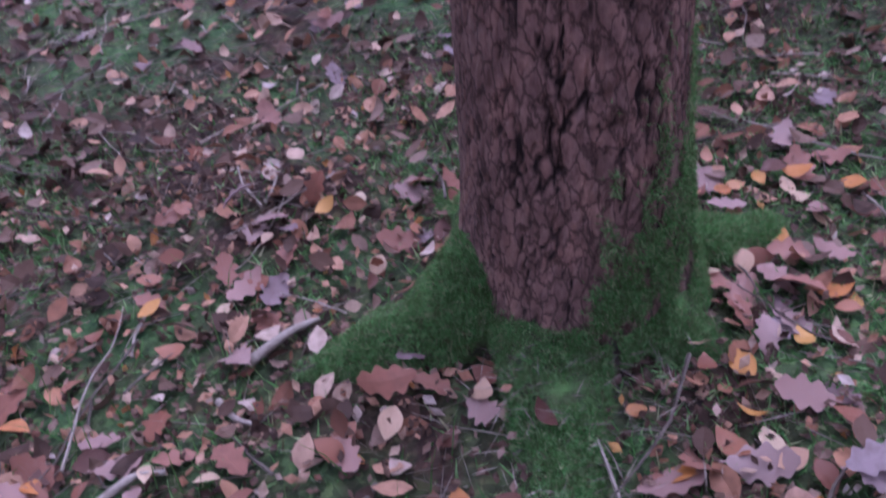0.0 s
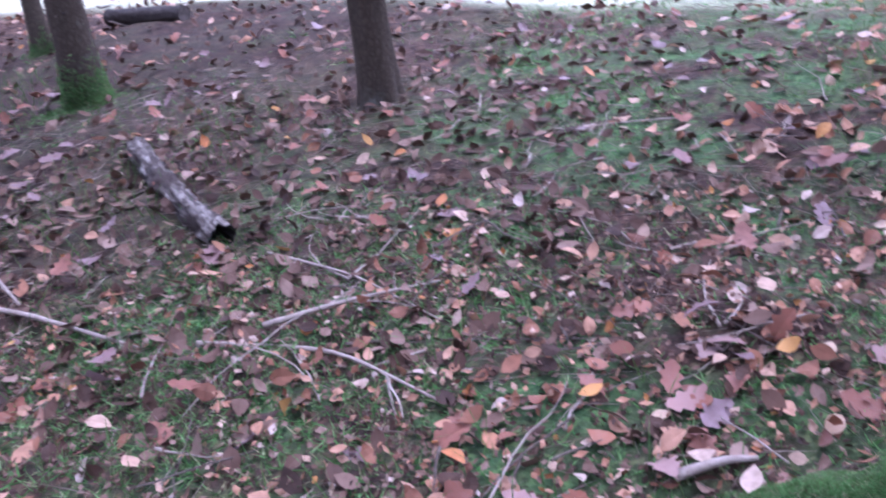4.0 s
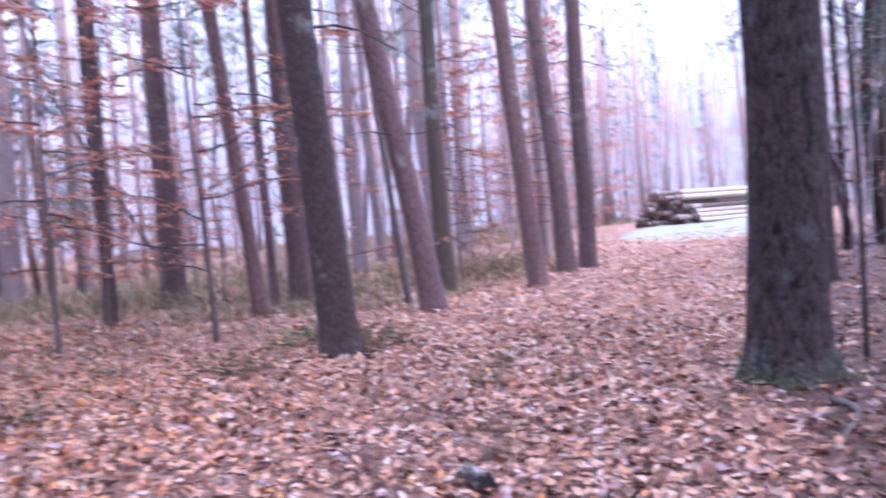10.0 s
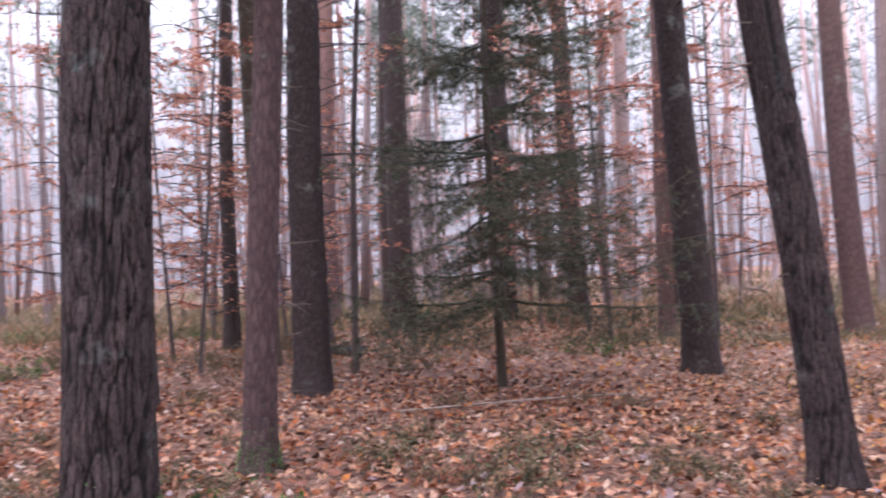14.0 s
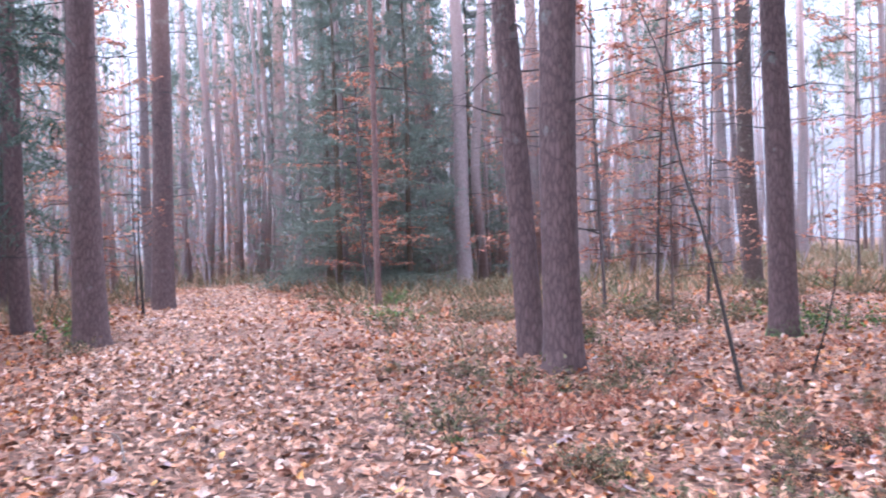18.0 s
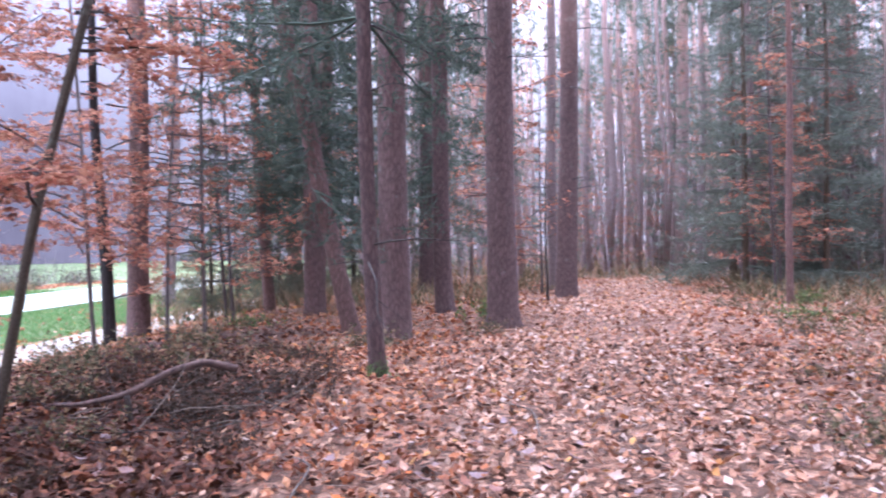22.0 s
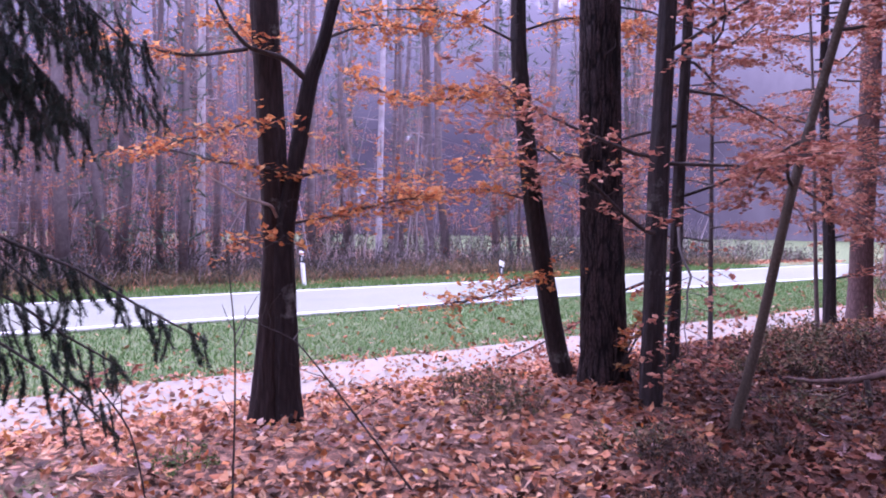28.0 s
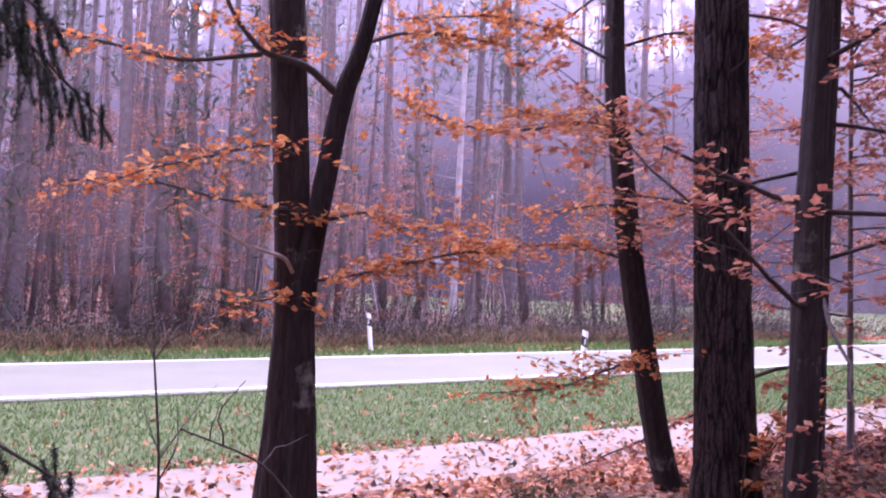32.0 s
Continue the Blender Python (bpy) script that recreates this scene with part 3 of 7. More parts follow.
# Emissive backdrop: the mist is painted in and glows by itself.
def backdrop_material():
    m, t, b = material("glowing_misty_woods", 1.0)
    v = coords(t, (1, 1, 0.02))
    w = t.nodes.new("ShaderNodeTexCoord")
    sep = t.nodes.new("ShaderNodeSeparateXYZ")
    t.links.new(w.outputs["Object"], sep.inputs[0])
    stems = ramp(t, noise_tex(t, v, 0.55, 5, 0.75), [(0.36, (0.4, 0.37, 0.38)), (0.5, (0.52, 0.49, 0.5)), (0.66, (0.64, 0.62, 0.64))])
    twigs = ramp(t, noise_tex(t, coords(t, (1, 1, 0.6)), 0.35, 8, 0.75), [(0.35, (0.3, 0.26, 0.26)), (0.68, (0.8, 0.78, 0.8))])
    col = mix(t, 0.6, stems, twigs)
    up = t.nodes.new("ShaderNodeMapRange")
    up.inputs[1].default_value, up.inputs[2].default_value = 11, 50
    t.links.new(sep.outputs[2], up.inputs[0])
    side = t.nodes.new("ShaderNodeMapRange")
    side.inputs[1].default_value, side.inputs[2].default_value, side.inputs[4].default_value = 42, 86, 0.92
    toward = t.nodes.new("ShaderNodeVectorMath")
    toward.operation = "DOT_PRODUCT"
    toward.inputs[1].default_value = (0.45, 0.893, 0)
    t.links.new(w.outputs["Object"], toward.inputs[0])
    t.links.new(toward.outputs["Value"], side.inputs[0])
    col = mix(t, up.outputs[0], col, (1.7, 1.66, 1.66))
    # Murk dims the painted glow on the side across the road.
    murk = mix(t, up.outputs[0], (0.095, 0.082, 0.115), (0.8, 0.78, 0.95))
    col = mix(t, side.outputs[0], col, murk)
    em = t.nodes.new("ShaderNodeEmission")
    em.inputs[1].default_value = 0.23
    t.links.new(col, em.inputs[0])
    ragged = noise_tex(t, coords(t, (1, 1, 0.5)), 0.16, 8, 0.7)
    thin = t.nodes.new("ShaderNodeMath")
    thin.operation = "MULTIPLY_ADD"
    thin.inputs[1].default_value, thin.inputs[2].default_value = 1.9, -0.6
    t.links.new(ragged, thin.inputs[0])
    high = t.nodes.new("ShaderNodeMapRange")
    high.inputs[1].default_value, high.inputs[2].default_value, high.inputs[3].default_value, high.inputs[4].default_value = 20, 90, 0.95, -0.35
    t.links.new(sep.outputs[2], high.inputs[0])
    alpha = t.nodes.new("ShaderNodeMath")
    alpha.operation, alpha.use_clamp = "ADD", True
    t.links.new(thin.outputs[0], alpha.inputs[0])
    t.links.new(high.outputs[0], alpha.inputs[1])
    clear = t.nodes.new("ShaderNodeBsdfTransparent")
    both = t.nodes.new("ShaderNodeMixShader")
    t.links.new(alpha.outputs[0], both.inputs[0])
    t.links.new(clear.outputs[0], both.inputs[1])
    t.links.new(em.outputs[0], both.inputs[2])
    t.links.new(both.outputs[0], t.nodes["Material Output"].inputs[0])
    return m


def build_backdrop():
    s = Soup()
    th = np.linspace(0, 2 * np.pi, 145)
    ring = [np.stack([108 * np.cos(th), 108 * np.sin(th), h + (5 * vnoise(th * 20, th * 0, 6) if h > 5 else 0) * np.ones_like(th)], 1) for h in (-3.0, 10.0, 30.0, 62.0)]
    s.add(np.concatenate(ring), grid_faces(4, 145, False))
    tagged(part("backdrop", s.mesh("backdrop", backdrop_material())), "glowing backdrop painted with misty far woods all round", "backdrop", kind="structure")


build_backdrop()


# ---- trees ----
PLACED = []


def trunk_mesh(d, h, lx, ly, rough, seed, flare=0.5, bark_mat=None, cell=None, flakes=False):
    far = math.hypot(*PLACED[-1]) if PLACED else 5
    seg, step = (72, 0.03) if far < 9.5 and d > 0.15 else (28, 0.09) if far < 18 else (12, 0.45)
    if cell:
        seg, step = int(d * 3.14 / cell[0] * 6.5), cell[1] / 6
    fine_to = 1.7 if flakes else 2.6 if cell and d < 0.4 else 5.2
    z = np.concatenate([np.arange(-0.25, fine_to, step), np.arange(fine_to, h, 0.8), [h]])
    th = np.arange(seg) * 2 * np.pi / seg
    zz, tt = np.meshgrid(z, th, indexing="ij")
    r = d / 2 * (1 - 0.55 * np.clip(zz / h, 0, 1) - 0.35 * np.clip(zz / h, 0, 1) ** 4)
    lobes = 0.55 + 0.45 * np.cos(tt * (3 + seed % 3) + seed)
    r = r * (1 + flare * lobes * np.exp(-np.clip(zz + 0.05, 0, 9) / 0.17) + 0.12 * np.exp(-np.clip(zz, 0, 9) / 0.6))
    r = r * (1 + 0.07 * (vnoise(np.cos(tt) * 1.5 + 9, np.sin(tt) * 1.5 + zz * 0.7, seed) - 0.5))
    if seg > 12:
        wide, tall = cell or ((0.045, 0.11) if rough > 0.5 else (0.03, 0.05))
        nu = max(6, int(round(d * 3.14 / wide)))
        k = nu / 6.28
        cu, cv = np.cos(tt) * k, np.sin(tt) * k
        wu = (vnoise(cu * 0.8 + 50, cv * 0.8 + 50 + zz / tall * 1.1, seed + 2) - 0.5) * 0.8 + (vnoise(cu * 2 + 90, cv * 2 + 90 + zz / tall * 3, seed + 3) - 0.5) * 0.45
        wv = (vnoise(cu * 1.3 + 20, cv * 1.3 + 20 + zz / tall * 1.3, seed + 4) - 0.5) * 0.7
        c = plates(tt / (2 * np.pi) * nu + wu, zz / tall + wv, nu, seed)
        if flakes:
            big = max(5, nu // 3)
            furrow = plates(tt / (2 * np.pi) * big + wu * 0.5, zz / (tall * 7) + wv * 0.4, big, seed + 9)
            c = np.clip(furrow * 2.2, 0, 0.36) * 0.4 + np.clip(c, 0, 0.36) * 0.6 * (0.6 + 0.4 * vnoise(cu * 0.7 + 70, cv * 0.7 + 70 + zz / tall * 0.8, seed + 5))
        r = r + (np.clip(c * (4.0 if cell else 2.6), 0, 1) - 1) * (0.026 if cell else 0.018) * rough + (vnoise(tt * 9, zz * 30, seed + 1) - 0.5) * 0.004 * rough
    bend = np.where(zz < 6, zz, 6 + 0.4 * (zz - 6))
    sway = 0.05 * np.sin(zz * 0.55 + seed) * np.clip(zz / 3, 0, 1)
    v = np.stack([np.cos(tt) * r + lx * bend + sway * math.cos(seed), np.sin(tt) * r + ly * bend + sway * math.sin(seed), zz], -1)
    s = Soup()
    s.add(v.reshape(-1, 3), grid_faces(len(z), seg, True))
    me = s.mesh("trunk", bark_mat, True)
    if cell:
        own = vnoise(cu * 1.1 + 30, cv * 1.1 + 30 + zz / tall * 1.4, seed)
        lay = me.color_attributes.new("plate", "FLOAT_COLOR", "POINT")
        lay.data.foreach_set("color", np.stack([np.clip(c * 2.2, 0, 1), own, own, np.ones_like(own)], -1).astype(np.float32).ravel())
    return me


def tuft_template(k, spread, seed):
    rng = np.random.default_rng(seed)
    v, f = [], []
    for i in range(k):
        d = rng.normal(0, 1, 3)
        d /= np.linalg.norm(d)
        w = np.cross(d, rng.normal(0, 1, 3))
        w *= spread / np.linalg.norm(w)
        v += [-w * 0.5, w * 0.5, d]
        f.append([3 * i, 3 * i + 1, 3 * i + 2])
    return np.array(v), np.array(f)


def pine_crown_mesh(seed, low, high, wide, count, blades=5, slim=0.16):
    """Needle tufts in clumps at the ends of upper limbs."""
    rng = np.random.default_rng(seed)
    s = Soup()
    tmpl = tuft_template(blades, slim, seed)
    pts = []
    for k in range(26):
        z0 = rng.uniform(low, high)
        a = rng.uniform(0, 6.28)
        length = wide * (1 - 0.6 * (z0 - low) / (high - low)) * rng.uniform(0.6, 1.1)
        p = wander(rng, (0, 0, z0), (math.cos(a), math.sin(a), 0.25), length, 6, 0.18)
        for q in p[2:]:
            pts.append(q + rng.normal(0, 0.32, (count // 104 + 1, 3)))
    pts = np.concatenate(pts)
    scatter(s, tmpl, pts, frames(rng, len(pts), 1.0), rng.uniform(0.3, 0.62, len(pts)))
    return s.mesh("crown", PINE_NEEDLES)


def dead_branch_mesh(seed, r0, low, high, count, reach, mat):
    rng = np.random.default_rng(seed)
    s = Soup()
    for k in range(count):
        a, z = rng.uniform(0, 6.28), rng.uniform(low, high)
        length = reach * rng.uniform(0.15, 1.0) ** 1.5
        w = (math.cos(a), math.sin(a), rng.uniform(-0.25, 0.3))
        p = wander(rng, (w[0] * r0, w[1] * r0, z), w, length, 6, 0.12, -0.03)
        rad = 0.006 + 0.007 * length
        tube(s, p, np.linspace(rad, 0.003, 6), 4)
        if length > 0.5:
            for j in range(3):
                b = p[rng.integers(2, 5)]
                tw = np.array(w) + rng.normal(0, 0.6, 3)
                tube(s, wander(rng, b, tw, length * 0.35, 4, 0.15), np.linspace(0.005, 0.002, 4), 3)
    return s.mesh("branches", mat)


def spruce_crown_mesh(seed, low, high, wide, whorls, twigs, size, mat, sag=0.55):
    """Whorls of sagging boughs; each bough a flat spray of side twigs set with needles."""
    rng = np.random.default_rng(seed)
    s = Soup()
    tmpl = tuft_template(5, 0.15, seed + 3)
    pts = []
    for k in range(whorls):
        u = (k + rng.uniform(0, 0.8)) / whorls
        z0 = low + (high - low) * u
        for j in range(rng.integers(3, 6)):
            a = rng.uniform(0, 6.28)
            length = max(0.25, wide * (1 - 0.85 * u) * rng.uniform(0.5, 1.1))
            p = wander(rng, (0, 0, z0), (math.cos(a), math.sin(a), -sag * rng.uniform(0.2, 1.0)), length, 9, 0.07, 0.05)
            tube(s, p, np.linspace(0.01 + 0.005 * length, 0.003, 9), 4)
            pts.append(p[3:])
            side = np.array([-math.sin(a), math.cos(a), 0])
            ahead = np.array([math.cos(a), math.sin(a), 0])
            for q in range(twigs):
                f = 1.2 + 6.7 * q / max(1, twigs - 1)
                i = min(int(f), 7)
                root = p[i] + (p[i + 1] - p[i]) * (f - i)
                ln = length * rng.uniform(0.18, 0.4) * (1.15 - 0.1 * f) + 0.06
                way = side * (1 if q % 2 else -1) + ahead * rng.uniform(0.4, 0.9) - np.array([0, 0, rng.uniform(0.1, 0.6)])
                n = max(2, int(ln / (size * 0.55)))
                h = np.linspace(0.1, 1, n)[:, None]
                pts.append(root + way / np.linalg.norm(way) * ln * h - np.array([0, 0, 0.35 * ln]) * h ** 2 + rng.normal(0, size * 0.1, (n, 3)))
    pts = np.concatenate(pts)
    scatter(s, tmpl, pts, frames(rng, len(pts), 0.6), rng.uniform(0.5, 1.0, len(pts)) * size)
    return s.mesh("crown", mat)


PINE_CROWNS = [pine_crown_mesh(k, 9.5, 19, 3.4, 280, 11, 0.05) for k in range(4)]
# Denser crowns, kept above the view, added to shade the forest floor.
SHADE_CROWNS = [pine_crown_mesh(k + 10, 9.5, 19, 3.4, 1100) for k in range(3)]
SPRUCE_CROWNS = [spruce_crown_mesh(20 + k, 2.3, 17, 2.6, 28, 12, 0.19, NEEDLES, 0.7) for k in range(3)]
DEAD = [dead_branch_mesh(40 + k, 0.08, 0.9, 9, 26, 1.4, DARK_TWIG) for k in range(5)]
DEAD_SHORT = [dead_branch_mesh(60 + k, 0.11, 0.4, 5, 60, 0.3, TWIG) for k in range(3)]
DEAD_HIGH = [dead_branch_mesh(50 + k, 0.1, 2.6, 12, 22, 1.9, DARK_TWIG) for k in range(4)]


def moss_skirt(d, h, seed, flare, tufts, lx=0.0, ly=0.0):
    """Moss creeping over the roots and up the foot of a trunk."""
    rng = np.random.default_rng(seed)
    s = Soup()
    a = rng.uniform(0, 6.28, tufts)
    z = np.abs(rng.normal(0, h * 0.38, tufts)) * (0.5 + vnoise(np.cos(a) * 2 + 5, np.sin(a) * 2 + 5, seed))
    lobes = 0.55 + 0.45 * np.cos(a * (3 + seed % 3) + seed)
    r = d / 2 * (1.02 + flare * lobes * np.exp(-(z + 0.05) / 0.17) + 0.12 * np.exp(-z / 0.6))
    low = rng.uniform(0, 1, tufts) < 0.35
    r = np.where(low, r + np.abs(rng.normal(0, 0.13, tufts)) * lobes, r)
    z = np.where(low, 0.0, z)
    p = np.stack([np.cos(a) * r + lx * z, np.sin(a) * r + ly * z, z], 1)
    scatter(s, tuft_template(7, 0.16, seed), p, frames(rng, tufts, 0.8), rng.uniform(0.01, 0.024, tufts))
    return s.mesh("moss", MOSS_TUFT)


COUNT = [0]


def knot_mesh():
    s = Soup()
    t, p = np.meshgrid(np.linspace(0, 2 * np.pi, 9, endpoint=False), np.linspace(0, 1.4, 4), indexing="xy")
    s.add(np.stack([0.013 * np.cos(p), 0.017 * np.sin(p) * np.cos(t), 0.013 * np.sin(p) * np.sin(t)], -1).reshape(-1, 3), grid_faces(4, 9, True))
    return s.mesh("knot", DARK_TWIG, True)


KNOT = knot_mesh()
# Bark across the road, lightened towards the low contrast of haze.
DARKER_BARK = simple("far_bark", (0.085, 0.066, 0.068), (0.17, 0.135, 0.135), 6)


def tree(x, y, d, lx=0.0, ly=0.0, kind="pine", h=21, crown=True, label="", moss=0):
    """A standing stem: pine, red (upper-stem pine), spruce, dark (green to the ground), sapling."""
    COUNT[0] += 1
    seed = COUNT[0]
    PLACED.append((x, y))
    far = math.hypot(x, y)
    bark_mat = {"pine": PINE_BARK, "red": RED_BARK, "spruce": GREY_BARK, "dark": RED_BARK, "sapling": YOUNG_BARK, "tall": RED_BARK if x > 0 else DIM_BARK, "beech": BEECH_BARK, "oak": OAK_BARK}[kind]
    if kind == "sapling" and far < 12:
        bark_mat = BEECH_BARK
    # Far stems swap to the bark with haze in its colour.
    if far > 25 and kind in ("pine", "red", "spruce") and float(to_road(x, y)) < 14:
        bark_mat = HAZED_BARK
    if float(to_road(x, y)) > 20:
        bark_mat = DARKER_BARK
    texts = {
        "pine": "tall straight pine with rough plated brown bark",
        "red": "tall pine with reddish brown bark in the leaves",
        "spruce": "grey-brown spruce stem with short dead twigs",
        "dark": "dark green spruce with boughs hanging low",
        "tall": "tall spruce with dark green boughs above head height",
        "sapling": "thin bare sapling stem rising from brown leaves",
        "beech": "slim dark beech with rusty autumn leaves",
        "oak": "dark furrowed trunk standing by the cycle path",
    }
    e = empty("tree", x, y, z_at(x, y), label or texts[kind], "tree", "trees of the wood")
    rough = {"pine": 1.0, "red": 0.7, "spruce": 0.25, "dark": 0.6, "tall": 0.3, "sapling": 0.2, "beech": 0.2, "oak": 0.9}[kind]
    flare = {"sapling": 0.3, "beech": 0.35}.get(kind, 0.5 if far < 8 else 0.28)
    near_bark_mat = {"pine": NEAR_PINE, "oak": NEAR_OAK}.get(kind) if far < 9.5 and d > 0.2 else None
    part("trunk", trunk_mesh(d, h, lx, ly, rough, seed, flare, near_bark_mat or bark_mat, ((0.046, 0.26) if kind == "pine" else (0.04, 0.3)) if near_bark_mat else None), e)
    top = (lx * (6 + 0.4 * (h * 0.7 - 6)), ly * (6 + 0.4 * (h * 0.7 - 6)), (h - 21) * 0.5)
    if kind in ("pine", "red", "spruce", "oak") and crown:
        # Near stems carry the dense unseen crowns that shade the floor.
        c = tagged(part("crown", SHADE_CROWNS[seed % 3] if far < 15 else PINE_CROWNS[seed % 4], e, "dark green needles high up", top), kind="stuff")
        c.rotation_euler = (0, 0, seed * 1.7)
        near = far < 7
        b = tagged(part("branchwork", (DEAD_SHORT if near else DEAD if kind == "spruce" else DEAD_HIGH)[seed % 3], e, "thin dead side branches", (lx * 3, ly * 3, 0)), kind="stuff")
        b.rotation_euler = (0, 0, seed * 2.3)
    if kind == "dark":
        c = tagged(part("crown", SPRUCE_CROWNS[seed % 3], e, "dark green drooping boughs", (lx * 3, ly * 3, 0)), kind="stuff")
        c.rotation_euler = (0, 0, seed * 1.9)
    if kind == "tall":
        c = tagged(part("crown", SPRUCE_CROWNS[seed % 3], e, "dark green drooping boughs", (lx * 4, ly * 4, 1.5)), kind="stuff")
        c.rotation_euler = (0, 0, seed * 1.9)
        b = tagged(part("branchwork", DEAD[seed % 5], e, "thin dead side branches", (lx * 3, ly * 3, 0)), kind="stuff")
        # Second crown, out of view, added only to block light.
        if far < 24 and crown:
            b = tagged(part("shade_crown", SHADE_CROWNS[seed % 3], e, "dense needles added above the view to shade the floor", top), kind="stuff")
    if kind == "sapling":
        b = tagged(part("branchwork", DEAD[seed % 5], e, "fine bare twigs"), kind="stuff")
        b.scale, b.rotation_euler = (0.55, 0.55, 0.8), (0, 0, seed * 2.1)
        b.location = (lx * 2, ly * 2, 0)
    if kind == "spruce" and far < 6:
        rng = np.random.default_rng(seed)
        for k in range(80):
            a, z = rng.uniform(0, 6.28), rng.uniform(0.5, 4.2)
            r = d / 2 * (1 - 0.55 * z / h) * 1.0
            o = part("knot", KNOT, e, "", (math.cos(a) * r + lx * z, math.sin(a) * r + ly * z, z))
            o.rotation_euler, o.scale = (0, 0, a), (0.6 + 2.4 * rng.uniform(0, 1) ** 2.5,) * 3
    if moss:
        tagged(part("moss", moss_skirt(d, moss, seed, flare, int(6500 if far < 6 else 1200), lx, ly), e, "green moss on the foot of the trunk"), kind="stuff")
    return e


tree(-4.75, 3.42, 0.21, 0.035, 0.053, "spruce", moss=0.30)
tree(-2.76, 3.78, 0.18, 0.018, 0.013, "spruce")
tree(-7.19, 4.15, 0.24, -0.002, -0.003, "tall")
tree(-6.33, 4.19, 0.13, 0.039, 0.064, "spruce", moss=0.20)
tree(-8.46, 4.15, 0.12, 0.075, 0.166, "sapling", moss=0.60, h=11)
tree(-10.14, 4.56, 0.15, 0.029, 0.071, "tall")
tree(-12.22, 4.44, 0.38, -0.013, -0.038, "tall")
tree(-11.81, 3.39, 0.35, -0.004, -0.014, "tall", moss=0.20)
tree(-18.58, 7.65, 0.25, -0.000, -0.000, "tall")
tree(-18.96, 6.16, 0.26, 0.032, 0.105, "spruce")
tree(-7.57, -0.58, 0.62, -0.004, 0.032, "pine", moss=0.20)
tree(-3.74, 0.89, 0.25, -0.002, -0.014, "spruce", moss=0.22)
tree(-16.34, -0.83, 0.40, -0.000, 0.001, "pine")
tree(-8.73, -0.03, 0.05, -0.000, 0.001, "sapling", h=8)
tree(-6.45, 0.88, 0.048, -0.012, -0.130, "sapling", moss=0.40, h=8)
tree(-27.62, 0.53, 0.58, 0.000, 0.010, "tall")
tree(-21.44, 1.23, 0.53, -0.001, -0.028, "tall")
tree(-27.18, 3.47, 0.60, 0.000, 0.003, "tall")
tree(-37.90, -0.59, 0.40, 0.000, -0.005, "pine")
tree(-17.64, 4.15, 0.18, 0.007, 0.033, "tall")
tree(-19.95, 6.43, 0.26, 0.001, 0.003, "tall")
tree(-16.35, -6.17, 0.40, 0.026, -0.065, "red")
tree(-20.21, -6.90, 0.47, 0.020, -0.054, "red")
tree(-21.59, -6.82, 0.48, -0.005, 0.014, "red")
tree(-30.99, -14.99, 0.62, -0.014, 0.028, "red")
tree(-8.66, -5.76, 0.48, 0.032, -0.046, "pine")
tree(-12.99, -6.79, 0.44, 0.067, -0.123, "red")
tree(-22.70, -11.60, 0.62, 0.036, -0.069, "red")
tree(-11.88, -9.65, 0.28, 0.056, -0.067, "red")
tree(-16.73, -12.45, 0.44, 0.002, -0.003, "red")
tree(-23.28, -15.00, 0.48, 0.001, -0.001, "red")
tree(-14.24, -11.23, 0.21, 0.015, -0.019, "red")
tree(-15.63, -15.52, 0.62, -0.001, 0.001, "red")
tree(-21.06, -25.22, 0.56, 0.013, -0.011, "red")
tree(-14.05, -7.90, 0.14, 0.046, -0.079, "sapling", h=11)
tree(-17.43, -24.18, 0.62, -0.021, 0.015, "red")
tree(-2.30, -5.70, 0.30, 0.093, -0.037, "pine")
tree(-7.22, -16.66, 0.51, 0.049, -0.021, "red")
tree(-11.42, -24.31, 0.62, -0.016, 0.007, "red")
tree(-3.63, -5.27, 0.10, 0.019, -0.013, "sapling", moss=0.25, h=8)
tree(-15.58, -11.63, 0.44, 0.012, -0.016, "red")
tree(-16.67, -16.23, 0.14, 0.354, -0.362, "sapling", h=11, label="thin dead stem leaning far over")
tree(-12.42, -20.22, 0.14, 0.212, -0.129, "sapling", h=11, label="thin dead stem leaning far over")
tree(-19.08, -26.40, 0.62, 0.029, -0.021, "red")
tree(2.14, -10.76, 0.48, 0.002, 0.000, "pine")
tree(-3.04, -12.00, 0.49, 0.044, -0.011, "pine")
tree(-10.92, -23.06, 0.62, -0.014, 0.006, "pine")
tree(-9.71, -14.57, 0.45, 0.015, -0.010, "pine")
tree(1.86, -20.20, 0.62, 0.005, 0.000, "pine")
tree(2.68, -24.59, 0.38, -0.009, -0.001, "pine")
tree(-2.79, -24.49, 0.62, 0.045, -0.005, "pine")
tree(-0.63, -22.34, 0.62, 0.006, -0.000, "pine")
tree(-5.53, -31.60, 0.62, 0.022, -0.004, "pine")
tree(1.93, -4.40, 0.47, -0.026, -0.014, "pine", moss=0.30)
tree(1.75, -6.65, 0.26, -0.046, -0.015, "red", moss=0.40)
tree(3.35, -13.43, 0.34, 0.033, 0.009, "spruce")
tree(1.89, -12.70, 0.11, -0.031, -0.005, "sapling", h=11)
tree(3.99, -9.88, 0.36, -0.005, -0.002, "pine")
tree(7.65, -10.53, 0.39, 0.005, 0.004, "red", moss=0.30)
tree(14.34, -18.30, 0.46, 0.017, 0.014, "pine")
tree(7.29, -6.26, 0.43, -0.003, -0.003, "red")
tree(8.20, -6.52, 0.33, 0.030, 0.045, "red")
tree(10.41, -9.02, 0.24, -0.012, -0.015, "red")
tree(22.21, -14.63, 0.48, 0.005, 0.007, "red")
tree(48.47, -35.42, 0.62, -0.002, -0.003, "red")
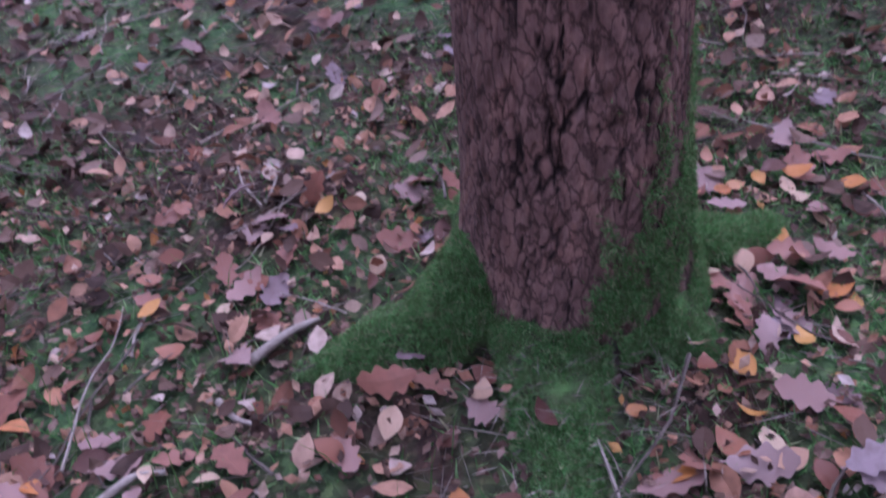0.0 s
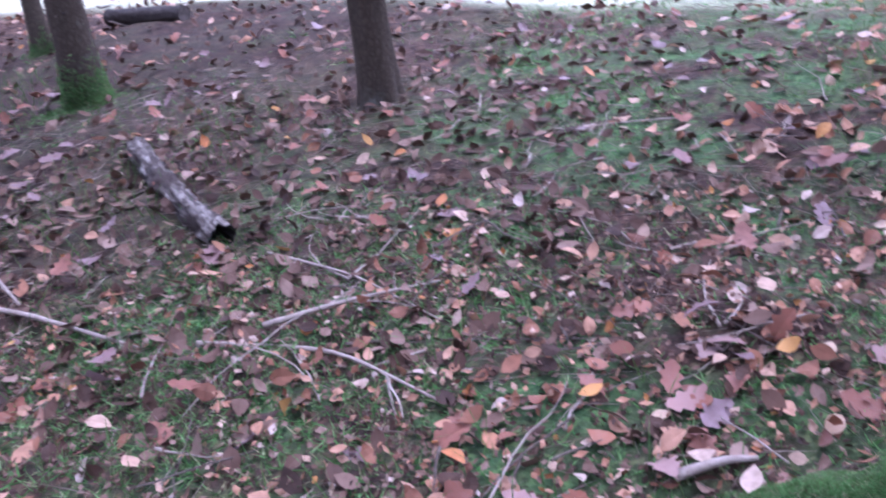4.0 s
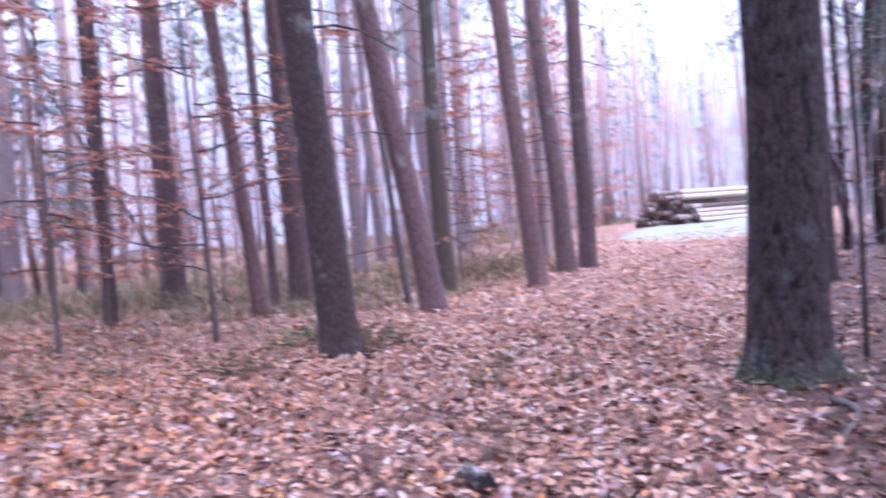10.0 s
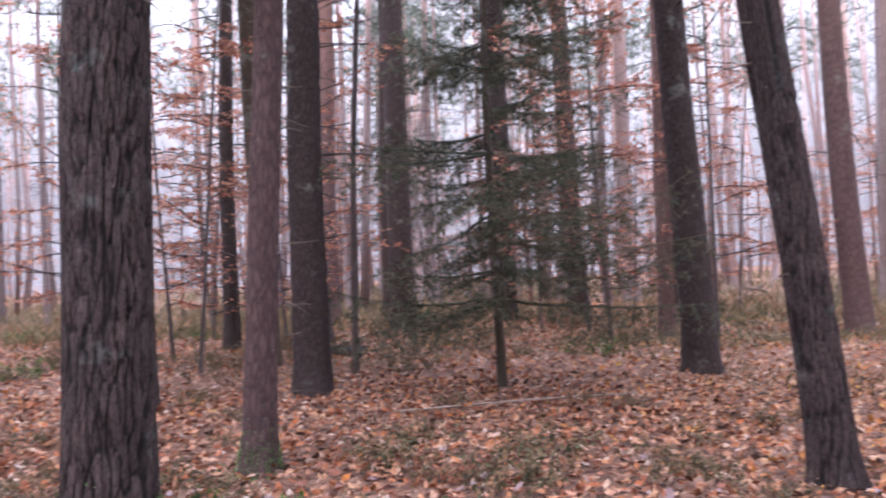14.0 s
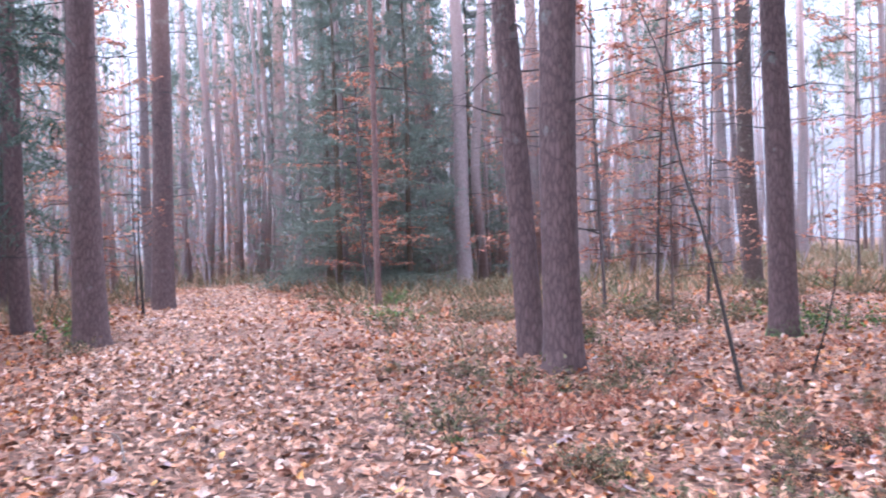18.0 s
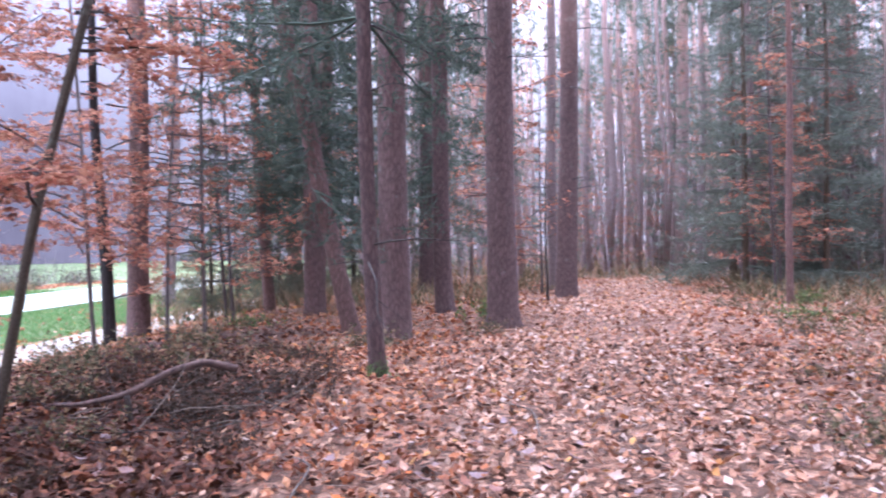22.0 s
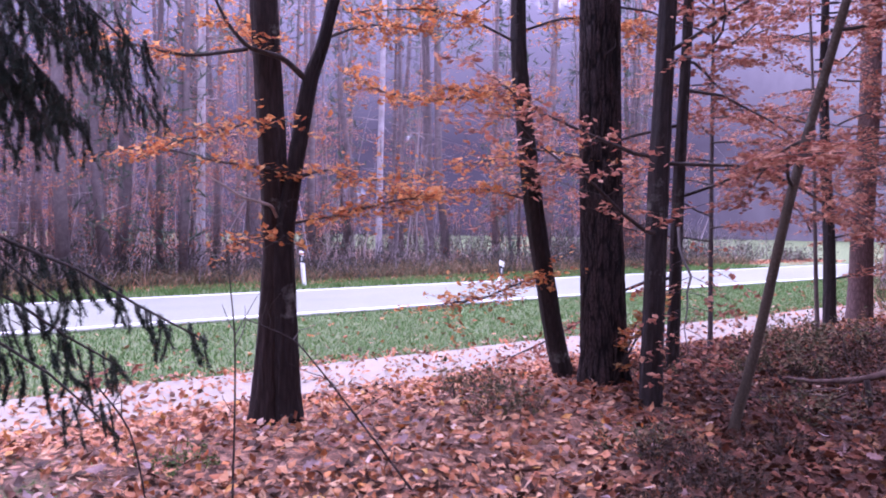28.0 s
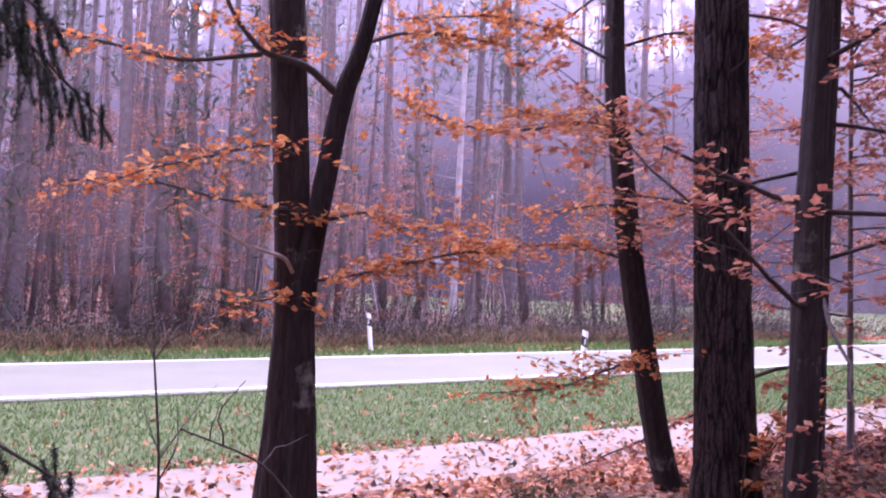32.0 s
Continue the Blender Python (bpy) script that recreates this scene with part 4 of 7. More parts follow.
tree(4.14, -23.23, 0.57, -0.007, -0.001, "red")
tree(30.19, -42.35, 0.62, -0.019, -0.014, "red")
tree(33.15, -51.27, 0.62, -0.018, -0.012, "red")
tree(34.30, -35.03, 0.62, -0.013, -0.013, "red")
tree(38.93, -22.16, 0.62, -0.006, -0.010, "red")
tree(34.33, -12.90, 0.62, -0.022, -0.060, "red")
tree(50.07, -21.25, 0.62, 0.013, 0.031, "red")
tree(50.22, -16.03, 0.62, -0.008, -0.025, "red")
tree(37.95, -17.19, 0.14, -0.005, -0.011, "sapling", h=11)
tree(21.95, -5.37, 0.56, -0.006, -0.026, "red")
tree(15.03, -2.58, 0.54, 0.000, 0.002, "red")
tree(17.46, -1.76, 0.37, 0.002, 0.017, "dark")
tree(25.08, -1.94, 0.47, -0.001, -0.009, "dark")
tree(13.09, -0.59, 0.47, -0.000, -0.004, "red")
tree(9.48, -0.27, 0.18, 0.000, 0.032, "tall", moss=0.20)
tree(14.15, 0.08, 0.30, -0.004, 0.207, "dark")
tree(60.52, -16.28, 0.62, -0.003, -0.013, "red")
tree(42.93, -42.13, 0.62, -0.006, -0.006, "red")
tree(26.78, 5.86, 0.39, 0.009, -0.039, "red")
tree(19.28, 0.96, 0.34, 0.004, -0.058, "dark")
tree(19.36, 1.98, 0.24, -0.007, 0.062, "dark")
tree(47.87, -15.42, 0.62, -0.008, -0.025, "red")
tree(30.48, 2.33, 0.53, -0.001, 0.007, "dark")
tree(6.96, 4.01, 0.41, -0.013, 0.024, "oak")
tree(17.77, 4.43, 0.44, 0.001, -0.004, "red")


# far woods, thinner with distance
def far_wood():
    rng = np.random.default_rng(11)
    done = 0
    kinds = ["pine", "red", "spruce", "red", "pine", "dark"]
    while done < 130:
        r, a = rng.uniform(17, 58), rng.uniform(0, 2 * math.pi)
        x, y = r * math.sin(-a), r * math.cos(a)
        n = float(to_road(x, y))
        yaw = math.degrees(a) % 360
        if 6.0 < n < 23.5 or (float(path_off(x, y)) < 2.2 and x < 31) or min((x - p) ** 2 + (y - q) ** 2 for p, q in PLACED) < 2.2:
            continue
        if n > 23 and (x < -14 or x > 33):
            continue
        if n < 6 and (yaw < 82 or yaw > 286) and r < 60:
            continue
        if 93 < yaw < 104 and r < 48:
            continue
        kind = kinds[rng.integers(0, 6)]
        if n > 23:
            kind = ["pine", "spruce", "spruce", "dark", "pine", "beech"][rng.integers(0, 6)]
        if kind == "dark" and (110 < yaw < 230) and rng.uniform() < 0.8:
            kind = "pine"
        tree(round(x, 2), round(y, 2), rng.uniform(0.14, 0.42), rng.normal(0, 0.02), rng.normal(0, 0.02), kind, rng.uniform(17, 24))
        done += 1


for fx, fy in ((33, -16.5), (31, -18.6), (34.5, -21), (36.5, -18.5), (38, -23)):
    tree(fx, fy, 0.3, 0, 0, "dark", 19)
far_wood()


# ---- beeches that keep their leaves ----
def leaf_spray(wood, leaves, rng, start, way, length, count, size, droop=-0.01, radius=0.014):
    """A flat bough: a crooked axis, side twigs and leaves in layers."""
    p = wander(rng, start, way, length, 9, 0.13, droop)
    tube(wood, p, np.linspace(radius, 0.003, 9), 5)
    pts = []
    for k in range(2, 9):
        for side in (-1, 1):
            d = p[min(k, 8)] - p[k - 1]
            d = d / (np.linalg.norm(d) + 1e-9)
            w = np.array([-d[1], d[0], 0]) * side + d * 0.7 + rng.normal(0, 0.15, 3) * (1, 1, 0.5)
            ln = length * rng.uniform(0.16, 0.4) * (1 - 0.05 * k)
            tw = wander(rng, p[k], w, ln, 5, 0.12, -0.02)
            tube(wood, tw, np.linspace(0.004, 0.0015, 5), 3)
            m = max(1, int(count / 14))
            u = rng.uniform(0.15, 1.0, m) * 4
            i = np.minimum(u.astype(int), 3)
            q = tw[i] + (tw[i + 1] - tw[i]) * (u - i)[:, None]
            pts.append(q + rng.normal(0, 0.035, (m, 3)) * (1, 1, 0.7) - (0, 0, 0.015))
    pts = np.concatenate(pts)
    half = len(pts) // 2
    for t, sel in ((0, pts[:half]), (1, pts[half:])):
        scatter(leaves, BEECH_FAR[t], sel, frames(rng, len(sel), 0.35), rng.uniform(0.7, 1.2, len(sel)) * size)


def beech_boughs(e, seed, low, high, count, reach, leaves_each, mat, size=0.075, toward=None, spread=3.14, lean=(0, 0)):
    rng = np.random.default_rng(seed)
    for k in range(count):
        z = low + (high - low) * (k + rng.uniform(0, 1)) / count
        a = rng.uniform(0, 6.28) if toward is None else toward + rng.uniform(-spread, spread)
        wood, leaves = Soup(), Soup()
        leaf_spray(wood, leaves, rng, (lean[0] * z, lean[1] * z, z), (math.cos(a), math.sin(a), rng.uniform(-0.05, 0.35)), reach * rng.uniform(0.5, 1.1), leaves_each, size, -0.02, 0.008 + 0.005 * reach)
        b = part("branch", wood.mesh("branch", DARK_TWIG, True), e)
        tagged(part("leaves", leaves.mesh("leaves", mat), b, "layered coppery autumn leaves"), kind="stuff")


BEECH_FOLIAGE = []


def crown_of_beech(seed, h, reach, mat, low=0.8, count=80, boughs=22, size=0.095):
    rng = np.random.default_rng(seed)
    wood, leaves = Soup(), Soup()
    for k in range(boughs):
        z = low + (h - low - 0.4) * (k + rng.uniform(0, 1)) / boughs
        a = rng.uniform(0, 6.28)
        leaf_spray(wood, leaves, rng, (0, 0, z), (math.cos(a), math.sin(a), 0.15), reach * rng.uniform(0.5, 1.25) * (1.1 - 0.5 * z / h), count, size)
    return wood.mesh("boughs", DARK_TWIG), leaves.mesh("leaves", mat)


for k in range(3):
    BEECH_FOLIAGE.append(crown_of_beech(70 + k, 6.5, 1.9, RUST_LEAF))
for k in range(2):
    BEECH_FOLIAGE.append(crown_of_beech(80 + k, 7.0, 2.4, RUST_LEAF, 1.4, 260, 30, 0.07))


def young_beech(x, y, k, scale, label="young beech holding rusty brown leaves"):
    COUNT[0] += 1
    PLACED.append((x, y))
    e = empty("tree", x, y, z_at(x, y), label, "tree", "young beeches")
    part("trunk", trunk_mesh(0.05 * scale + 0.015, 7.5 * scale, 0.06 * math.sin(x * 7), 0.06 * math.sin(y * 5), 0.2, COUNT[0], 0.2, YOUNG_BARK), e)
    b = tagged(part("branchwork", BEECH_FOLIAGE[k][0], e), kind="stuff")
    c = tagged(part("leaves", BEECH_FOLIAGE[k][1], e, "thin layers of rusty leaves"), kind="stuff")
    for o in (b, c):
        o.location = (0.15 * math.sin(x * 7), 0.15 * math.sin(y * 5), 0)
        o.scale, o.rotation_euler = (scale, scale, scale), (0, 0, x * 3.1)
    return e


def beech_understory():
    rng = np.random.default_rng(5)
    done = 0
    while done < 64:
        r, a = rng.uniform(13, 42), rng.uniform(radians(96), radians(280))
        x, y = -r * math.sin(a), r * math.cos(a)
        if float(path_off(x, y)) < 2.0 or min((x - p) ** 2 + (y - q) ** 2 for p, q in PLACED) < 1.0:
            continue
        young_beech(round(x, 2), round(y, 2), int(rng.integers(0, 3)), rng.uniform(0.7, 1.3))
        done += 1


beech_understory()


def woods(name, seed, count, place, label, stem_mat, foliage, leaf_mat, leaf_size, rust, young=1.0):
    """Far stems, thin young growth and foliage that nobody could count."""
    rng = np.random.default_rng(seed)
    stems, green, brown, fine = Soup(), Soup(), Soup(), Soup()
    tmpl = tuft_template(5, 0.2, seed)
    for k in range(count):
        x, y = place(rng)
        z, h, r = z_at(x, y) - 0.1, rng.uniform(13, 22), rng.uniform(0.06, 0.2)
        lean, bow = rng.normal(0, 0.5, 2), rng.normal(0, 0.22, 2)
        axis = np.array([(x, y, z), (x + lean[0] * 0.2 + bow[0], y + lean[1] * 0.2 + bow[1], z + h * 0.2), (x + lean[0] * 0.5, y + lean[1] * 0.5, z + h * 0.5), (x + lean[0], y + lean[1], z + h)])
        tube(stems, axis, [r, r * 0.85, r * 0.65, r * 0.25], 6)
        for q in range(9):
            u = rng.uniform(0.12, 0.75)
            c = np.array([np.interp(u, [0, 0.2, 0.5, 1], axis[:, i]) for i in range(3)])
            tube(fine, wander(rng, c, (rng.normal(), rng.normal(), rng.uniform(-0.3, 0.5)), rng.uniform(0.5, 2.2), 4, 0.2), [0.02, 0.014, 0.009, 0.005], 3)
        if rng.uniform() < foliage:
            m = 170
            w = rng.uniform(0.9, 1.9)
            u = rng.uniform(0.02, 1, m)
            a = rng.uniform(0, 6.28, m)
            rr = w * (1.05 - u) * np.sqrt(rng.uniform(0, 1, m))
            p = np.stack([x + np.cos(a) * rr, y + np.sin(a) * rr, z + 0.5 + u * h * 0.8 - 0.25 * rr], 1)
            scatter(green, tmpl, p, frames(rng, m, 0.7), rng.uniform(0.4, 0.9, m) * leaf_size)
        else:
            m = 36
            p = np.stack([x + rng.normal(0, 0.9, m), y + rng.normal(0, 0.9, m), z + rng.uniform(0.55, 1, m) * h], 1)
            scatter(green, tmpl, p, frames(rng, m, 0.9), rng.uniform(0.4, 0.8, m) * leaf_size)
        if rng.uniform() < rust:
            for q in range(14):
                m = 70
                zc = z + rng.uniform(0.5, 9)
                a = rng.uniform(0, 6.28)
                d = rng.uniform(0, 1.9, m)
                p = np.stack([x + np.cos(a) * d + rng.normal(0, 0.25, m), y + np.sin(a) * d + rng.normal(0, 0.25, m), zc + rng.normal(0, 0.1, m) + 0.12 * d], 1)
                scatter(brown, BEECH_FAR[q % 2], p, frames(rng, m, 0.45), rng.uniform(0.055, 0.11, m))
    for k in range(int(count * young)):
        x, y = place(rng)
        h = rng.uniform(1.2, 7)
        axis = wander(rng, (x, y, z_at(x, y) - 0.1), (rng.normal(0, 0.15), rng.normal(0, 0.15), 1), h, 6, 0.1)
        tube(fine, axis, np.linspace(0.008 + 0.004 * h, 0.004, 6), 3)
        for q in range(7):
            c = axis[rng.integers(1, 6)]
            tube(fine, wander(rng, c, (rng.normal(), rng.normal(), rng.uniform(0.0, 0.9)), h * rng.uniform(0.1, 0.35), 3, 0.2), [0.009, 0.006, 0.003], 3)
    e = empty(name, 0, 0, 0, label, "woods", "", "stuff")
    tagged(part("stemwork", stems.mesh("stems", stem_mat, True), e, "many bare stems"), kind="stuff")
    tagged(part("twigwork", fine.mesh("twigs", HAZED_TWIG), e, "thin bare branches and young growth"), kind="stuff")
    tagged(part("needles", green.mesh("needles", leaf_mat), e, "dark green needles"), kind="stuff")
    if brown.v:
        tagged(part("leaves", brown.mesh("leaves", RUST_LEAF), e, "rusty leaves in thin layers"), kind="stuff")


def north_place(rng):
    u, n = -9 + 44 * rng.uniform(0, 1) ** 1.2, 23.2 + 42 * rng.uniform(0, 1) ** 1.6
    x, y = by_road(u, n)
    return float(x), float(y)


def ring_place(lo, hi, r0, r1):
    def place(rng):
        while True:
            r, a = rng.uniform(r0, r1), radians(rng.uniform(lo, hi))
            x, y = -r * math.sin(a), r * math.cos(a)
            if float(to_road(x, y)) < 5.5 and (float(path_off(x, y)) > 2.6 or x > 31) and not (-47 < x < -30 and -13 < y < -1):
                return x, y
    return place


woods("woods", 31, 150, north_place, "dense dim woods across the road with rusty undergrowth", DARKER_BARK, 0.42, NEEDLES, 0.4, 0.95, 1.2)


def west_place(rng):
    while True:
        x, y = rng.uniform(-36, -14), rng.uniform(-1.0, 7.0)
        if float(to_road(x, y)) < 4.6 and float(path_off(x, y)) > 3.0 and min((x - p) ** 2 + (y - q) ** 2 for p, q in PLACED) > 0.5:
            return x, y


woods("woods", 35, 20, west_place, "dim spruce thicket with dead branches and drooping needles", DIM_BARK, 0.35, DULL_NEEDLES, 0.26, 0.12, 2.2)


def wood_edge():
    """Dark bushes, a brown bank and a few stouter trunks where the woods meet the road."""
    rng = np.random.default_rng(41)
    low, stalks, bank = Soup(), Soup(), Soup()
    for k in range(330):
        u, n = rng.uniform(-9, 44), 22.3 + 9 * rng.uniform(0, 1) ** 1.5
        x, y = (float(c) for c in by_road(u, n))
        h, w, m = rng.uniform(0.5, 1.0) + 0.16 * (n - 22.3), rng.uniform(0.6, 1.3), 210
        z = z_at(x, y)
        for q in range(4):
            tube(stalks, wander(rng, (x, y, z - 0.05), (rng.normal(0, 0.4), rng.normal(0, 0.4), 1), h * rng.uniform(0.8, 1.5), 4, 0.2), [0.016, 0.012, 0.008, 0.004], 3)
        a, r = rng.uniform(0, 6.28, m), w * np.sqrt(rng.uniform(0, 1, m))
        c = np.stack([x + np.cos(a) * r, y + np.sin(a) * r, z + h * rng.uniform(0, 1, m) * (1.15 - 0.6 * (r / w) ** 2)], 1)
        scatter(low, BEECH_FAR[k % 2], c, frames(rng, m, 0.7), rng.uniform(0.06, 0.11, m))
    n = 16000
    u, d = rng.uniform(-10, 44, n), 20.3 + 3.2 * rng.uniform(0, 1, n) ** 0.8
    k = vnoise(u * 0.5, d * 0.8, 5) + 0.5 * sstep(20.6, 22, d) > 0.55
    x, y = by_road(u[k], d[k])
    scatter(bank, BEECH_SMALL[0], np.stack([x, y, gz(x, y) + 0.03], 1), frames(rng, len(x), 0.4), rng.uniform(0.1, 0.16, len(x)))
    e = empty("undergrowth", 0, 0, 0, "dark tangled bushes and brown leaves along the edge of the woods", "undergrowth", "", "stuff")
    tagged(part("leaves", low.mesh("leaves", EDGE_BUSH), e, "dull dark bush leaves"), kind="stuff")
    tagged(part("stemwork", stalks.mesh("stems", HAZED_TWIG), e, "thin bare shoots"), kind="stuff")
    tagged(part("leaf_bank", bank.mesh("bank", RUST_LITTER), e, "brown leaves on the bank"), kind="stuff")
    for u, n, r, pale in ((-4.5, 26.5, 0.24, 0), (-2.2, 25.0, 0.2, 0), (1.5, 27.5, 0.22, 0), (4.0, 25.4, 0.24, 0), (8.2, 29.0, 0.2, 0), (11.0, 25.8, 0.15, 1), (13.5, 27.0, 0.21, 0), (18.0, 26.0, 0.13, 1), (22.0, 28.0, 0.22, 0), (28.0, 27.0, 0.2, 0)):
        x, y = (float(c) for c in by_road(u, n))
        tr = empty("tree", x, y, z_at(x, y), "slim pale birch at the edge of the woods" if pale else "stout dim trunk at the edge of the woods", "tree", "trees across the road")
        lean = rng.normal(0, 0.25, 2)
        s = Soup()
        tube(s, np.array([(0, 0, -0.2), (0.01, 0, 0.4), (lean[0] * 0.3, lean[1] * 0.3, 4), (lean[0], lean[1], 10), (lean[0] * 1.3, lean[1] * 1.3, 17)]), [r * 1.35, r * 1.05, r * 0.9, r * 0.7, r * 0.2], 9)
        part("trunk", s.mesh("trunk", FAR_BIRCH if pale else DARKER_BARK, True), tr)
        s = Soup()
        for q in range(14):
            z = rng.uniform(2.5, 15)
            tube(s, wander(rng, (lean[0] * z / 10, lean[1] * z / 10, z), (rng.normal(), rng.normal(), 0.3), rng.uniform(0.8, 2.4), 4, 0.2), [0.03, 0.02, 0.012, 0.006], 3)
        tagged(part("twigwork", s.mesh("branches", HAZED_TWIG), tr, "thin bare branches"), kind="stuff")


EDGE_BUSH = leafy("dim_bush_leaves", [(0.0, (0.03, 0.038, 0.034)), (0.6, (0.05, 0.054, 0.046)), (0.88, (0.08, 0.064, 0.052)), (1.0, (0.16, 0.085, 0.055))], 0.35, 0.6)
FAR_BIRCH = simple("pale_birch_stem", (0.2, 0.17, 0.17), (0.42, 0.38, 0.38), 3)
wood_edge()
woods("woods", 32, 260, ring_place(84, 225, 30, 90), "open pine woods fading into the distance", HAZED_BARK, 0.08, HAZY_NEEDLES, 0.5, 0.5, 2.5)
woods("woods", 34, 150, ring_place(86, 114, 47, 105), "hazy mixed woods behind the log pile", HAZED_BARK, 0.2, HAZY_NEEDLES, 0.5, 0.5, 1.5)
woods("woods", 33, 280, ring_place(222, 283, 27, 75), "spruce and pine woods beyond the leafy path", HAZED_BARK, 0.7, HAZY_NEEDLES, 0.36, 0.6, 2.0)


# ---- the mossy tree at the feet ----
def mossy_root_material():
    m, t, b = material("mossy_root", 0.95)
    f = noise_tex(t, coords(t), 26, 6, 0.7)
    brown = ramp(t, f, [(0.3, (0.02, 0.013, 0.01)), (0.7, (0.09, 0.06, 0.045))])
    green = ramp(t, f, [(0.3, (0.04, 0.075, 0.022)), (0.7, (0.11, 0.21, 0.055))])
    t.links.new(mix(t, ramp(t, noise_tex(t, coords(t), 9, 4), [(0.4, (0, 0, 0)), (0.56, (1, 1, 1))]), brown, green), b.inputs["Base Color"])
    bump(t, b, f, 0.9, 0.02)
    return m


MOSSY_ROOT = mossy_root_material()


def mossy_tree():
    x, y, d = 0.19, 1.86, 0.39
    COUNT[0] = 7
    PLACED.append((x, y))
    e = empty("tree", x, y, z_at(x, y), "thick old spruce with scaly brown bark and mossy roots", "tree", "trees of the wood")
    part("trunk", trunk_mesh(d, 22, 0.01, -0.005, 0.36, 7, 0.42, NEAR_SCALY, (0.021, 0.06), True), e)
    rng = np.random.default_rng(77)
    tips = [((-0.13, -0.03, 0.22), (-0.28, -0.08, 0.09), (-0.6, -0.13, 0.0), 0.1), ((-0.05, -0.1, 0.12), (-0.06, -0.33, 0.04), (-0.09, -0.7, 0.02), 0.11), ((0.1, -0.08, 0.16), (0.2, -0.14, 0.04), (0.32, -0.2, -0.02), 0.07), ((0.14, 0.04, 0.16), (0.32, 0.12, 0.06), (0.56, 0.24, 0.0), 0.065), ((-0.1, 0.1, 0.15), (-0.2, 0.3, 0.05), (-0.3, 0.5, -0.03), 0.08)]
    moss = Soup()
    for a, b, c, r in tips:
        s = Soup()
        p = np.array([a, (np.array(a) + b) / 2 - (0, 0, 0.01), b, (np.array(b) + c) / 2, c])
        p = p - np.array([[0, 0, k * r] for k in (0.3, 0.6, 0.85, 0.9, 0.9)])
        u = np.linspace(0, 4, 60)
        q = np.stack([np.interp(u, range(5), p[:, k]) for k in range(3)], 1)
        for _ in range(30):
            q[1:-1] = (q[:-2] + 2 * q[1:-1] + q[2:]) / 4
        rad = np.interp(u, range(5), [r * 0.85, r * 1.05, r, r * 0.85, r * 0.45]) * (1 + 0.3 * (vnoise(u * 2.2, u * 0 + r * 99, 3) - 0.5))
        tube(s, q, rad, 22)
        part("root", s.mesh("root", MOSSY_ROOT, True), e, "brown root patched with green moss")
        m = 11000
        i = rng.integers(0, 60, m)
        ang, tilt = rng.uniform(0, 6.28, m), rng.uniform(0, 1.5, m)
        up, out = np.cos(tilt), np.sin(tilt)
        along = np.gradient(q, axis=0)[i]
        side = np.stack([-along[:, 1], along[:, 0], 0 * ang], 1)
        side /= np.linalg.norm(side, axis=1)[:, None] + 1e-9
        normal = np.cross(along / (np.linalg.norm(along, axis=1)[:, None] + 1e-9), side)
        normal *= np.sign(normal[:, 2:3])
        spot = q[i] + along * rng.uniform(-0.5, 0.5, m)[:, None] + side * (np.sign(np.cos(ang)) * out * rad[i])[:, None] + normal * (up * rad[i])[:, None]
        thick = vnoise(spot[:, 0] * 16 + 40, spot[:, 1] * 16 + 40, 3)
        keep = thick + 0.5 * rng.uniform(0, 1, m) > 0.44
        spot, thick = spot[keep], thick[keep]
        m = len(spot)
        scatter(moss, tuft_template(8, 0.13, 5), spot, frames(rng, m, 0.7), rng.uniform(0.006, 0.02, m) * (0.35 + 1.3 * thick))
    m = 36000
    a = rng.uniform(-3.3, 0.9, m)
    z = np.abs(rng.normal(0, 0.12, m)) * (0.3 + 2.5 * sstep(-1.75, -0.9, a)) * (0.4 + 0.9 * vnoise(a * 6 + 30, a * 0, 2))
    lobes = 0.55 + 0.45 * np.cos(a * 4 + 7)
    rad = d * 0.5 * (1.05 + 0.42 * lobes * np.exp(-(z + 0.08) / 0.17) + 0.12 * np.exp(-z / 0.6))
    q = np.stack([np.cos(a) * rad, np.sin(a) * rad, z + 0.03], 1)
    q = q[vnoise(a * 9 + 40, z * 22, 12) + 0.5 * rng.uniform(0, 1, m) > 0.66]
    m = len(q)
    scatter(moss, tuft_template(7, 0.14, 6), q, frames(rng, m, 0.7), rng.uniform(0.006, 0.015, m))
    tagged(part("moss", moss.mesh("moss", MOSS_TUFT), e, "soft green moss over roots and bark"), kind="stuff")
    straw, m = Soup(), 260
    p = np.stack([rng.uniform(-0.25, 0.2, m), rng.uniform(-0.85, -0.2, m), 0 * rng.uniform(0, 1, m)], 1)
    p[:, 2] = 0.05 + 0.05 * np.exp(-((p[:, 0] + 0.07) / 0.1) ** 2) + rng.uniform(0, 0.03, m)
    needle = (np.array([[-0.5, -0.006, 0], [0.5, 0, 0.05], [0, 0.012, 0.05]]), np.array([[0, 1, 2]]))
    scatter(straw, needle, p, frames(rng, m, 0.5), rng.uniform(0.02, 0.08, m))
    tagged(part("straw", straw.mesh("straw", PALE_TWIG), e, "dry needles and grass stalks caught in the moss"), kind="stuff")
    c = tagged(part("crown", PINE_CROWNS[1], e, "dark green needles high up"), kind="stuff")


